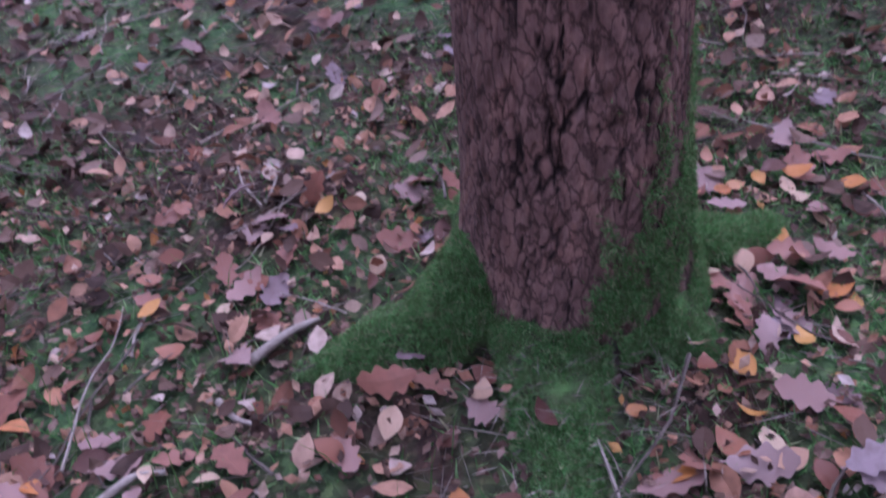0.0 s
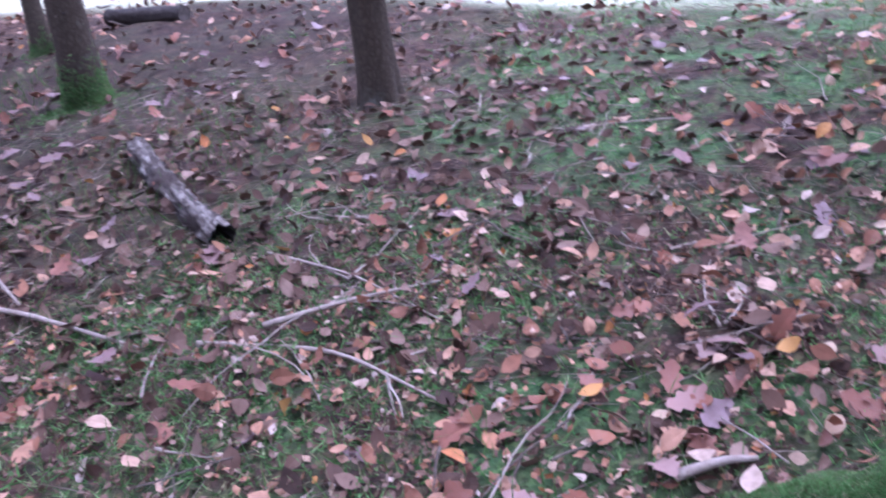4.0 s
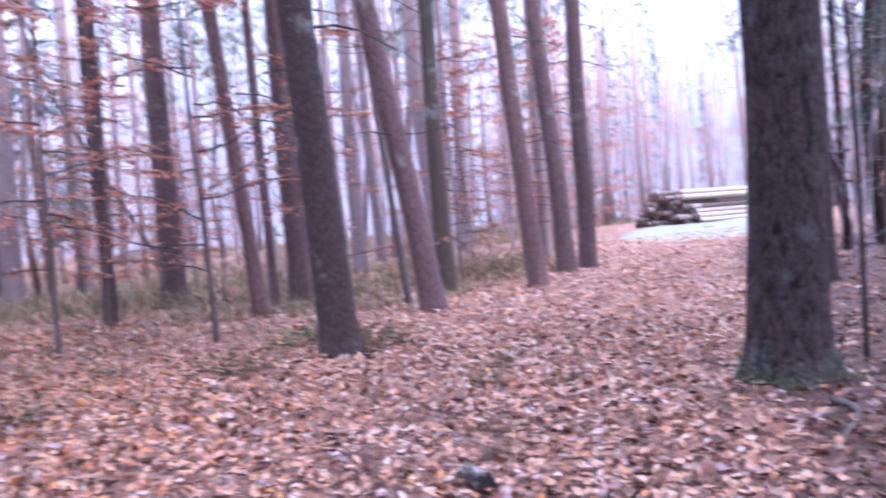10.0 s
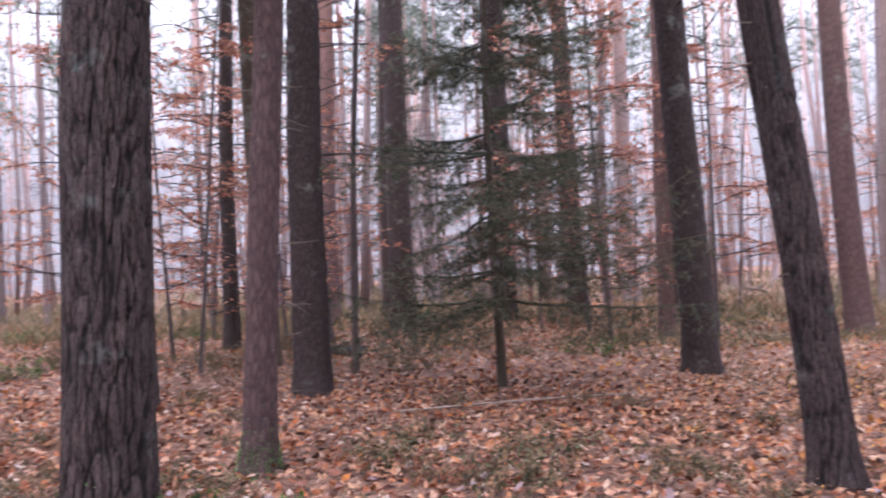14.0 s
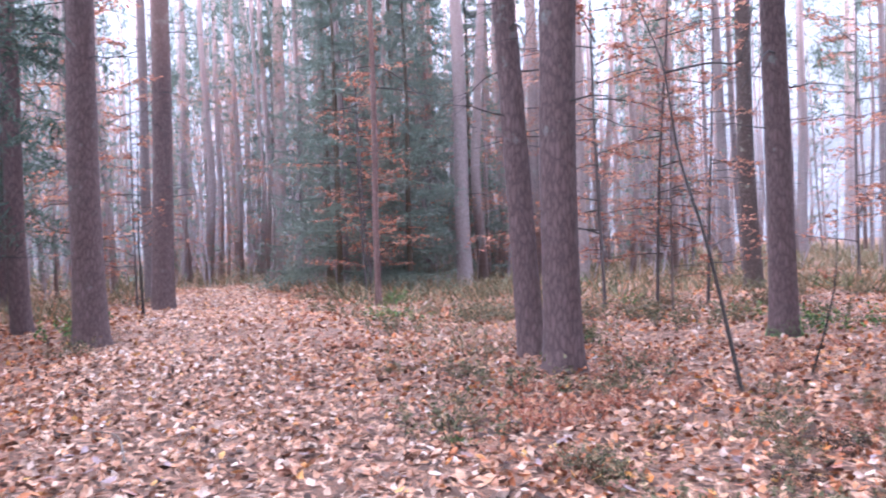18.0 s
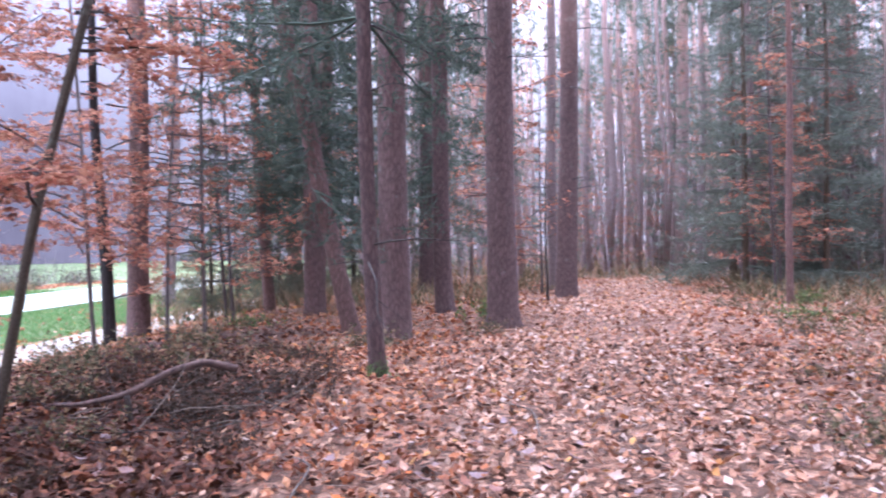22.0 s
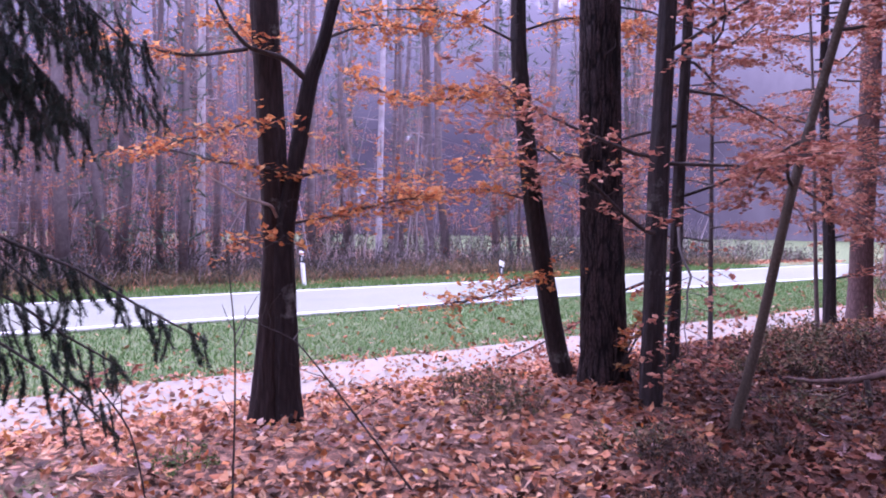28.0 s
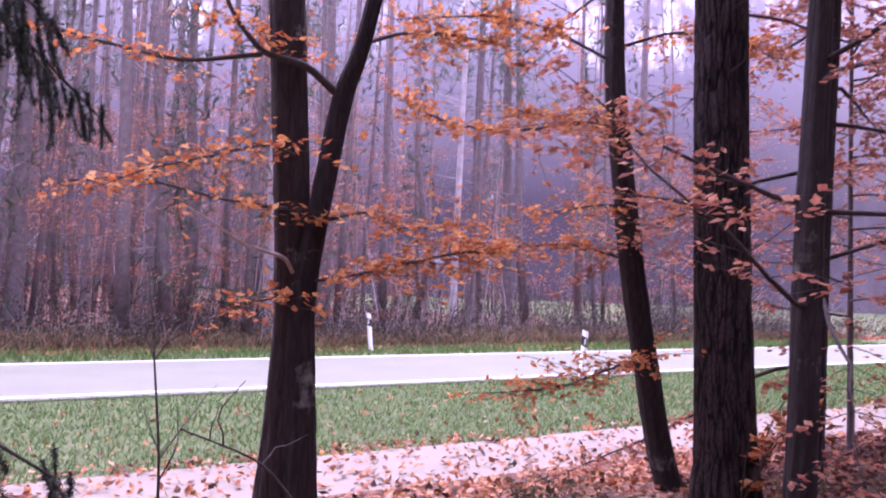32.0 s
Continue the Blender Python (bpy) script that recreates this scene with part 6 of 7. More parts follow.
def log(name, a, b, r, mat, label, end_mat, category="log", hollow=False, wob=0.01):
    a, b = np.array(a, float), np.array(b, float)
    length = np.linalg.norm(b - a)
    n, seg = max(8, int(length / 0.02)), 28
    z = np.linspace(0, length, n)
    th = np.arange(seg) * 2 * np.pi / seg
    zz, tt = np.meshgrid(z, th, indexing="ij")
    rr = r * (1 + 0.12 * (vnoise(np.cos(tt) * 2 + 4, np.sin(tt) * 2 + zz * 3, 5) - 0.5)) + wob * (vnoise(tt * 4, zz * 26, 8) + 0.5 * vnoise(tt * 9, zz * 60, 9) - 0.75)
    bend = 0.03 * np.sin(zz * 2.1)
    s = Soup()
    s.add(np.stack([np.cos(tt) * rr + bend, np.sin(tt) * rr, zz], -1).reshape(-1, 3), grid_faces(n, seg, True))
    e = empty(name, 0, 0, 0, label, category)
    e.matrix_basis = Matrix.Translation(Vector(a)) @ Vector(b - a).to_track_quat("Z", "Y").to_matrix().to_4x4()
    part("bark", s.mesh("bark", mat, True), e)
    for k, zc in ((0, 0.004), (n - 1, length - 0.004)):
        c = Soup()
        ring = np.stack([np.cos(th) * rr[k] * 0.98 + bend[k], np.sin(th) * rr[k] * 0.98, np.full(seg, zc)], 1)
        mid = np.array([[bend[k][0], 0, zc + (0.12 if k == 0 else -0.12) * hollow]])
        f = [[seg, i, (i + 1) % seg] for i in range(seg)]
        c.add(np.concatenate([ring, mid]), np.array(f) if k else np.array(f)[:, ::-1])
        part("cut_end", c.mesh("cut_end", end_mat), e)
    return e


log("log", (-4.95, 1.78, 0.08), (-1.95, 0.86, 0.06), 0.046, BIRCH, "long fallen birch log with peeling white bark", CUT_WOOD)
log("log", (-3.62, 1.2, 0.045), (-2.75, 0.99, 0.04), 0.04, BIRCH, "short birch log lying beside the long one", CUT_WOOD)
log("log", (-4.87, 1.59, 0.1), (-5.3, 1.76, 0.1), 0.045, DARK_TWIG, "sawn stub with a fresh orange cut face", CUT_WOOD)
log("log", (-2.31, 2.21, 0.05), (-3.55, 2.84, 0.03), 0.05, ROT_BARK, "rotten hollow log with flaking grey bark", BLACK_HOLE, hollow=True, wob=0.025)
log("log", (-4.45, -2.0, 0.03), (-4.2, -1.78, 0.05), 0.055, ROT_BARK, "short rotten dark stub half sunk in the leaves", BLACK_HOLE, wob=0.03)
log("log", (-5.7, 5.1, 0.06), (-6.5, 5.0, 0.06), 0.07, DARK_TWIG, "short dark log among the leaves", ROT_WOOD)
log("log", (2.0, -14.4, 0.1), (2.7, -14.6, 0.1), 0.14, DARK_TWIG, "dark rotten stump lying in rusty leaves", BLACK_HOLE)


def stick(pts, r, mat=PALE_TWIG, label="dry pale stick lying on the forest floor", forks=0, seed=0):
    e = empty("stick", pts[0][0], pts[0][1], z_at(*pts[0][:2]), label, "stick")
    p = np.array([(x - pts[0][0], y - pts[0][1], z + z_at(x, y) - z_at(*pts[0][:2])) for x, y, z in pts])
    limb(e, p, np.linspace(r, r * 0.4, len(p)), mat, "stem")
    rng = np.random.default_rng(seed)
    for k in range(forks):
        i = rng.integers(0, len(p) - 1)
        d = p[i + 1] - p[i]
        s = Soup()
        tube(s, wander(rng, p[i] + d * 0.5, d / np.linalg.norm(d) + rng.normal(0, 0.5, 3) * (1, 1, 0.3), rng.uniform(0.2, 0.5), 5, 0.1), np.linspace(r * 0.5, r * 0.2, 5), 4)
        part("twig", s.mesh("twig", mat), e)


stick([(-3.17, 1.49, 0.03), (-2.66, 1.6, 0.03), (-2.09, 1.63, 0.02)], 0.013)
stick([(-3.4, 1.82, 0.03), (-3.0, 1.72, 0.05), (-2.67, 1.62, 0.04)], 0.013)
stick([(-3.4, 1.3, 0.02), (-3.0, 1.6, 0.02), (-2.8, 1.75, 0.02)], 0.006)
stick([(-2.08, 2.2, 0.03), (-1.7, 2.2, 0.03), (-1.32, 2.1, 0.02)], 0.006)
stick([(-1.74, 1.82, 0.03), (-1.6, 2.05, 0.03), (-1.43, 2.28, 0.02)], 0.01, forks=2, seed=3)
stick([(-1.9, 1.7, 0.02), (-1.5, 1.85, 0.03), (-1.1, 1.78, 0.02)], 0.009, forks=2, seed=5)
stick([(-3.95, 1.0, 0.05), (-3.5, 1.02, 0.06), (-3.05, 0.95, 0.03)], 0.02, ROT_WOOD, "grey weathered stick at the foot of the spruce")
stick([(-0.71, 1.42, 0.02), (-0.58, 1.32, 0.03), (-0.42, 1.2, 0.02)], 0.012)
stick([(-0.74, 1.38, 0.02), (-0.66, 1.46, 0.03), (-0.6, 1.47, 0.02)], 0.012)
stick([(-0.55, 1.66, 0.02), (-0.5, 1.6, 0.02), (-0.44, 1.57, 0.02)], 0.009)
stick([(-0.2, 1.42, 0.02), (-0.26, 1.3, 0.03), (-0.3, 1.2, 0.02)], 0.008, TWIG)
stick([(-0.5, 1.75, 0.03), (-0.42, 1.83, 0.03), (-0.36, 1.86, 0.03)], 0.014)
stick([(-4.7, -0.6, 0.02), (-4.2, -0.45, 0.04), (-3.2, 0.1, 0.03)], 0.012, TWIG, "dark crooked twig on the leaf carpet", 2, 7)
stick([(3.0, -1.6, 0.03), (3.5, -1.5, 0.05), (3.9, -1.7, 0.03)], 0.014, TWIG, "crooked twig on the leaf carpet", 1, 8)
stick([(3.4, -0.6, 0.03), (3.8, -0.75, 0.04), (4.1, -0.8, 0.03)], 0.016, PALE_TWIG, "pale stick on the leaf carpet", 1, 9)
stick([(4.9, 0.3, 0.03), (5.4, 0.2, 0.06), (5.9, 0.35, 0.03)], 0.01, TWIG, "thin twig on the leaf carpet", 2, 10)
stick([(2.9, -5.6, 0.03), (2.5, -5.3, 0.05), (2.2, -5.35, 0.03)], 0.014, PALE_TWIG, "pale stick on the leaf carpet", 1, 11)
stick([(0.9, -9.2, 0.03), (-0.5, -9.6, 0.08), (-1.9, -10.0, 0.03)], 0.014, PALE_TWIG, "pale branch lying in the leaves", 3, 12)
stick([(-4.5, -9.5, 0.03), (-5.2, -9.0, 0.2), (-6.1, -9.3, 0.1)], 0.012, PALE_TWIG, "pale branch lying in the leaves", 3, 13)
stick([(-6.6, -0.2, 0.03), (-6.0, 0.0, 0.1), (-5.6, -0.1, 0.03)], 0.03, ROT_WOOD, "short rotten branch near the big pine", 1, 14)
stick([(6.2, -1.4, 0.03), (6.9, -1.5, 0.06), (7.4, -1.3, 0.03)], 0.01, TWIG, "thin twig on the leaf carpet", 2, 15)


FALLEN_WOOD = simple("fallen_branch_bark", (0.035, 0.022, 0.019), (0.15, 0.095, 0.08), 16, 0.9, 0.01)


def fallen_branch():
    e = empty("fallen_branch", 7.3, 1.8, z_at(7.3, 1.8), "crooked fallen branch arching over the leaves", "branch")
    limb(e, [(0.9, 1.1, 0.06), (0.35, 0.55, 0.14), (-0.05, 0.02, 0.28), (0.3, -0.25, 0.42), (0.55, -0.5, 0.46), (0.6, -0.78, 0.38)], [0.014, 0.02, 0.03, 0.032, 0.034, 0.036], FALLEN_WOOD, "stem")
    limb(e, [(-0.05, 0.02, 0.28), (-0.08, -0.02, 0.1), (-0.05, -0.02, -0.05)], [0.025, 0.022, 0.016], DARK_TWIG, "stem")
    rng = np.random.default_rng(4)
    for k in range(46):
        s = Soup()
        tube(s, wander(rng, rng.uniform((-0.9, -1.1, 0.0), (0.8, 0.6, 0.16)), rng.normal(0, 1, 3) * (1, 1, 0.25), rng.uniform(0.4, 1.1), 6, 0.15), np.linspace(0.008, 0.003, 6), 4)
        part("twig", s.mesh("twig", (DARK_TWIG, TWIG)[k % 2]), e)


fallen_branch()


def seedlings():
    """Beech seedlings and one broad green leaf by the spruce."""
    rng = np.random.default_rng(61)
    for x, y, n in ((-3.5, 0.58, 5), (-3.3, 0.42, 4), (-3.75, 0.35, 4), (-2.9, 0.75, 3)):
        e = empty("seedling", x, y, z_at(x, y), "tiny beech seedling with pale yellow-green leaves", "seedling", "seedlings")
        s = Soup()
        tube(s, [(0, 0, -0.02), (0.01, 0, 0.07), (0, 0.01, 0.14)], [0.003, 0.0025, 0.0015], 5)
        part("stem", s.mesh("stem", TWIG), e)
        for k in range(n):
            a = k * 2.4 + x
            s = Soup()
            scatter(s, BEECH[k % 3], np.array([[0.04 * math.cos(a), 0.04 * math.sin(a), 0.08 + 0.015 * k]]), frames(rng, 1, 0.35), [0.07])
            part("leaf", s.mesh("leaf", SEEDLING_LEAF), e)
    s = Soup()
    scatter(s, BEECH[0], np.array([[0, 0, 0.03]]), frames(rng, 1, 0.2), [0.13])
    o = part("leaf", s.mesh("leaf", GREEN_LEAF), None, "", (-3.0, 0.42, z_at(-3.0, 0.42)))
    tagged(o, "broad fresh green leaf lying among brown ones", "leaf")


SEEDLING_LEAF = leafy("seedling_leaves", [(0.0, (0.3, 0.3, 0.1)), (0.6, (0.45, 0.42, 0.2)), (1.0, (0.4, 0.22, 0.08))], 0.4, 0.5)
seedlings()


# ---- road posts and the log pile ----
def road_post(x, y, turn, lean, label):
    e = empty("road_post", x, y, z_at(x, y) - 0.02, label, "road post", "roadside posts")
    e.rotation_euler = (0, lean, turn)

    def prism(z0, z1, w, dep, slope, mat, name, text="", grow=0.0):
        s = Soup()
        prof = [(-w, -dep), (-w * 0.8, -dep * 1.3), (w * 0.8, -dep * 1.3), (w, -dep), (w * 0.35, dep), (-w * 0.35, dep)]
        v = [(a + math.copysign(grow, a), b + math.copysign(grow, b), z0 + slope * (a / w)) for a, b in prof] + [(a + math.copysign(grow, a), b + math.copysign(grow, b), z1 + slope * (a / w)) for a, b in prof]
        f = grid_faces(2, 6, True).tolist() + [[0, k + 1, k] for k in range(1, 5)] + [[6, 6 + k, 7 + k] for k in range(1, 5)]
        s.add(np.array(v), np.array(f))
        return part(name, s.mesh(name, mat), e, text)

    prism(0, 0.98, 0.06, 0.045, 0.02, WHITE_PAINT, "body")
    prism(0.66, 0.86, 0.06, 0.045, 0.03, BLACK_PAINT, "band", "slanting black band", 0.003)
    prism(0.71, 0.82, 0.02, 0.05, 0.0, WHITE_PAINT, "reflector", "pale reflector", 0.006)


road_post(15.5, 18.1, 2.3, 0.1, "white roadside post with a slanting black band")
road_post(15.3, 11.3, 2.3, -0.06, "white roadside post on the near verge")


def log_pile():
    rng = np.random.default_rng(8)
    e = empty("log_pile", -39.0, -8.3, z_at(-39, -8.3), "long pile of cut logs with pale peeled sides", "log pile")
    s = Soup()
    z = np.linspace(0, 5.2, 8)
    th = np.arange(10) * 2 * np.pi / 10
    zz, tt = np.meshgrid(z, th, indexing="ij")
    s.add(np.stack([np.cos(tt) * 0.13, np.sin(tt) * 0.13, zz], -1).reshape(-1, 3), grid_faces(8, 10, True))
    side = s.mesh("bark", TWIG, True)
    peeled = s.mesh("bark", PALE_TWIG, True)
    c = Soup()
    c.add(np.concatenate([np.stack([np.cos(th) * 0.128, np.sin(th) * 0.128, 0 * th], 1), [[0, 0, -0.01]]]), np.array([[10, (k + 1) % 10, k] for k in range(10)]))
    end = c.mesh("end", simple("weathered_cut_wood", (0.11, 0.062, 0.05), (0.22, 0.13, 0.105), 9))
    for row in range(7):
        for k in range(12 - row):
            o = part("log", peeled if row + k > 10 or rng.uniform() < 0.15 else side, e)
            o.location = (0.9 - 0.06 * k + rng.normal(0, 0.12), -1.6 + 0.25 * k + 0.125 * row, 0.13 + 0.215 * row)
            o.rotation_euler = (-math.pi / 2, 0, 0.93 + rng.normal(0, 0.025))
            part("cut_end", end, o)


log_pile()


def gravel_yard():
    m = simple("pale_gravel", (0.105, 0.105, 0.075), (0.16, 0.155, 0.115), 20, 0.95)
    s = Soup()
    r, a = np.meshgrid(np.linspace(0, 1, 8), np.linspace(0, 2 * np.pi, 48, endpoint=False), indexing="ij")
    edge = 1 + 0.25 * (vnoise(np.cos(a) * 2 + 3, np.sin(a) * 2 + 3, 5) - 0.5)
    x, y = -35.5 + np.cos(a) * r * edge * 6.5, -6.2 + np.sin(a) * r * edge * 3.6
    s.add(np.stack([x, y, gz(x, y) + 0.03 - 0.05 * (r > 0.97)], -1).reshape(-1, 3), grid_faces(8, 48, True))
    tagged(part("pavement", s.mesh("pavement", m, True)), "pale gravel yard in front of the log pile", "gravel", kind="structure")


gravel_yard()


# ---- shrubs, saplings ----
def shrub_mesh(seed, h, wide, stems, mat, leaf):
    rng = np.random.default_rng(seed)
    wood, green = Soup(), Soup()
    pts = []
    for k in range(stems):
        a, q = rng.uniform(0, 6.28), rng.uniform(0, wide * 0.5)
        p = wander(rng, (math.cos(a) * q, math.sin(a) * q, -0.03), (math.cos(a) * 0.5, math.sin(a) * 0.5, 1), h * rng.uniform(0.5, 1.1), 6, 0.2)
        tube(wood, p, np.linspace(0.004, 0.0015, 6), 3)
        v = rng.uniform(1.5, 4.99, 14)
        j = v.astype(int)
        pts.append(p[j] + (p[j + 1] - p[j]) * (v - j)[:, None] + rng.normal(0, 0.03, (14, 3)))
    pts = np.concatenate(pts)
    scatter(green, BEECH_FAR[0], pts, frames(rng, len(pts), 0.6), rng.uniform(0.6, 1.2, len(pts)) * leaf)
    return wood.mesh("stems", DARK_TWIG), green.mesh("leaves", mat)


DULL_LEAF = leafy("dull_bramble_leaves", [(0.0, (0.05, 0.06, 0.03)), (0.5, (0.11, 0.1, 0.05)), (0.8, (0.22, 0.14, 0.08)), (1.0, (0.3, 0.17, 0.09))], 0.3, 0.55)
DARK_BRAMBLE = leafy("dark_bramble_leaves", [(0.0, (0.012, 0.01, 0.007)), (0.6, (0.035, 0.024, 0.015)), (1.0, (0.09, 0.045, 0.025))], 0.2, 0.55)
SHRUBS = [shrub_mesh(200 + k, 0.4, 0.9, (26, 26, 26, 26, 40)[k], (DULL_LEAF, GREEN_LEAF, DULL_LEAF, RUST_LEAF, DARK_BRAMBLE)[k], 0.055) for k in range(5)]


def shrub(x, y, k, scale):
    e = empty("bush", x, y, z_at(x, y), ("low dull green bilberry bush with brown leaves caught in it", "low green bush among fallen leaves", "low bramble bush, brown and dull green", "low twiggy bush with rusty leaves", "low dark tangle of brambles and dead twigs")[k], "bush", "undergrowth")
    e.scale, e.rotation_euler = (scale, scale, scale), (0, 0, x * 5)
    tagged(part("stemwork", SHRUBS[k][0], e), kind="stuff")
    tagged(part("leaves", SHRUBS[k][1], e), kind="stuff")


def undergrowth():
    rng = np.random.default_rng(17)
    spots = 0
    while spots < 95:
        r, a = rng.uniform(3.2, 24), radians(rng.uniform(100, 318))
        x, y = -r * math.sin(a), r * math.cos(a)
        if float(path_off(x, y)) < 1.7 or float(to_road(x, y)) > 6.2:
            continue
        if float(vnoise(x * 0.3, y * 0.3, 77)) < 0.5:
            continue
        shrub(round(x, 2), round(y, 2), int(rng.choice([0, 0, 2, 2, 3, 1], p=[0.3, 0.2, 0.2, 0.15, 0.1, 0.05])), rng.uniform(0.5, 1.1))
        spots += 1
    for k in range(70):
        r, a = rng.uniform(3.4, 11), radians(rng.uniform(152, 243))
        x, y = -r * math.sin(a), r * math.cos(a)
        if float(path_off(x, y)) > 1.6 and min((x - p) ** 2 + (y - q) ** 2 for p, q in PLACED) > 0.16:
            shrub(round(x, 2), round(y, 2), (0, 2, 0, 3)[k % 4], rng.uniform(0.3, 0.6))
    for k in range(90):
        r, a = rng.uniform(12, 27), radians(rng.uniform(172, 262))
        x, y = -r * math.sin(a), r * math.cos(a)
        if float(path_off(x, y)) > 1.9 or x > 25:
            shrub(round(x, 2), round(y, 2), (0, 2, 0, 2, 1)[k % 5], rng.uniform(0.7, 1.3))
    for k in range(26):
        x = rng.uniform(4.0, 12.0)
        y = rng.uniform(max(0.1, 1.5 - 0.3 * (x - 4)), 2.6)
        if (x - 5.9) ** 2 + (y - 2.4) ** 2 > 0.2:
            shrub(round(x, 2), round(y, 2), 4, rng.uniform(0.4, 0.75))
    for x, y, k, s in ((2.7, 4.45, 1, 0.45), (3.6, -5.6, 4, 0.45), (2.7, -4.9, 2, 0.4), (3.2, -4.7, 4, 0.35), (3.5, -5.1, 2, 0.45), (2.8, -5.4, 4, 0.4), (4.1, -5.3, 0, 0.4), (3.1, -5.9, 2, 0.5), (4.6, -5.0, 2, 0.35), (4.3, -6.1, 0, 0.5), (3.3, -6.6, 2, 0.55), (5.0, -6.9, 2, 0.5), (4.0, -7.6, 0, 0.6), (2.9, -5.9, 2, 0.45), (5.8, -7.8, 3, 0.5), (5.27, -3.6, 1, 0.25), (-6.65, -2.9, 0, 0.5), (-5.4, -2.2, 2, 0.4), (-7.6, -3.2, 2, 0.5), (-4.9, -1.95, 0, 0.35), (-6.9, -2.3, 0, 0.35), (2.2, 3.2, 3, 0.5), (7.6, 1.4, 4, 0.8), (8.3, 0.6, 4, 0.9), (9.2, 1.6, 4, 1.0), (10.5, 2.2, 0, 1.3), (12.0, 2.0, 0, 1.4), (11.2, 3.4, 0, 1.3)):
        shrub(x, y, k, s)


undergrowth()


def bare_sapling(pts, r, label, seed, leaves=0, fork=()):
    rng = np.random.default_rng(seed)
    x, y = pts[0][:2]
    e = empty("sapling", x, y, z_at(x, y), label, "sapling")
    b, q = limb(e, [(p[0] - x, p[1] - y, p[2]) for p in pts], np.linspace(r, 0.003, len(pts)), DARK_TWIG, "stem")
    for k in range(7):
        i = rng.integers(len(q) // 3, len(q))
        s = Soup()
        tube(s, wander(rng, q[i], (rng.normal(), rng.normal(), 1.2), rng.uniform(0.1, 0.38), 6, 0.22), np.linspace(0.0035, 0.0012, 6), 3)
        part("twig", s.mesh("twig", DARK_TWIG), e)
    if leaves:
        dress(b, rng, q, leaves, 0.07, RUST_LEAF)
    if fork:
        limb(e, [(p[0] - x, p[1] - y, p[2]) for p in fork], np.linspace(r * 0.6, 0.003, len(fork)), DARK_TWIG, "branch")


bare_sapling([(2.49, 3.65, -0.1), (2.5, 3.64, 0.5), (2.5, 3.64, 0.88), (2.47, 3.66, 1.25)], 0.007, "bare thin sapling shoot beside the path", 1)
bare_sapling([(3.4, 3.1, -0.1), (3.21, 3.28, 0.26), (2.99, 3.49, 0.66), (2.86, 3.61, 0.88), (2.6, 3.7, 1.0)], 0.008, "thin bare shoot bending over", 2)
bare_sapling([(2.3, 4.1, -0.1), (2.2, 4.1, 0.4), (2.0, 4.3, 0.75), (1.8, 4.5, 1.0)], 0.006, "thin bare shoot beside the path", 3, 12)
bare_sapling([(5.4, -7.9, -0.1), (5.0, -7.6, 0.5), (4.8, -7.5, 1.0), (4.7, -7.4, 1.9)], 0.012, "dry dead sapling leaning among the bushes", 4, 14)
bare_sapling([(5.33, -6.82, -0.1), (5.5, -6.75, 0.82), (5.62, -6.69, 1.45), (5.84, -6.58, 2.25), (5.96, -6.54, 3.21), (6.19, -6.42, 3.84), (6.32, -6.35, 4.3)], 0.022, "crooked bare young oak with angular branches", 5, 30, [(5.95, -6.54, 3.1), (5.6, -6.8, 3.16), (5.35, -6.93, 3.09), (5.24, -7.02, 3.73), (5.43, -6.92, 4.08)])
bare_sapling([(20.6, -4.6, -0.1), (20.4, -4.5, 1.5), (20.7, -4.6, 3.0), (20.5, -4.6, 5)], 0.04, "thin crooked bare stem", 6)


# ---- leaf litter, moss, grass ----
def clear_of_trunks(x, y, gap):
    p = np.array(PLACED)
    p = p[np.hypot(p[:, 0], p[:, 1]) < 16]
    keep = np.ones(len(x), bool)
    for a, b in p:
        keep &= (x - a) ** 2 + (y - b) ** 2 > gap ** 2
    return keep


def disc(rng, r0, r1, per_m2):
    n = int(per_m2 * math.pi * (r1 ** 2 - r0 ** 2))
    r, a = np.sqrt(rng.uniform(r0 ** 2, r1 ** 2, n)), rng.uniform(0, 2 * np.pi, n)
    return r * np.cos(a), r * np.sin(a)


def lay(name, rng, x, y, shapes, size, tilt, lift, mat, label):
    s = Soup()
    pick = rng.integers(0, len(shapes), len(x))
    d = to_road(x, y)
    paved = np.where((d > 7.36) & (d < 9.3), -0.32 - 0.03 * np.abs(d - 8.325), -9)
    z = np.maximum(gz(x, y), paved) + np.abs(rng.normal(0, lift, len(x))) + 0.004
    for k, shape in enumerate(shapes):
        i = np.where(pick == k)[0]
        if len(i):
            scatter(s, shape, np.stack([x[i], y[i], z[i]], 1), frames(rng, len(i), tilt), rng.uniform(0.65, 1.2, len(i)) * size)
    tagged(part(name, s.mesh(name, mat)), label, "leaves", kind="stuff")


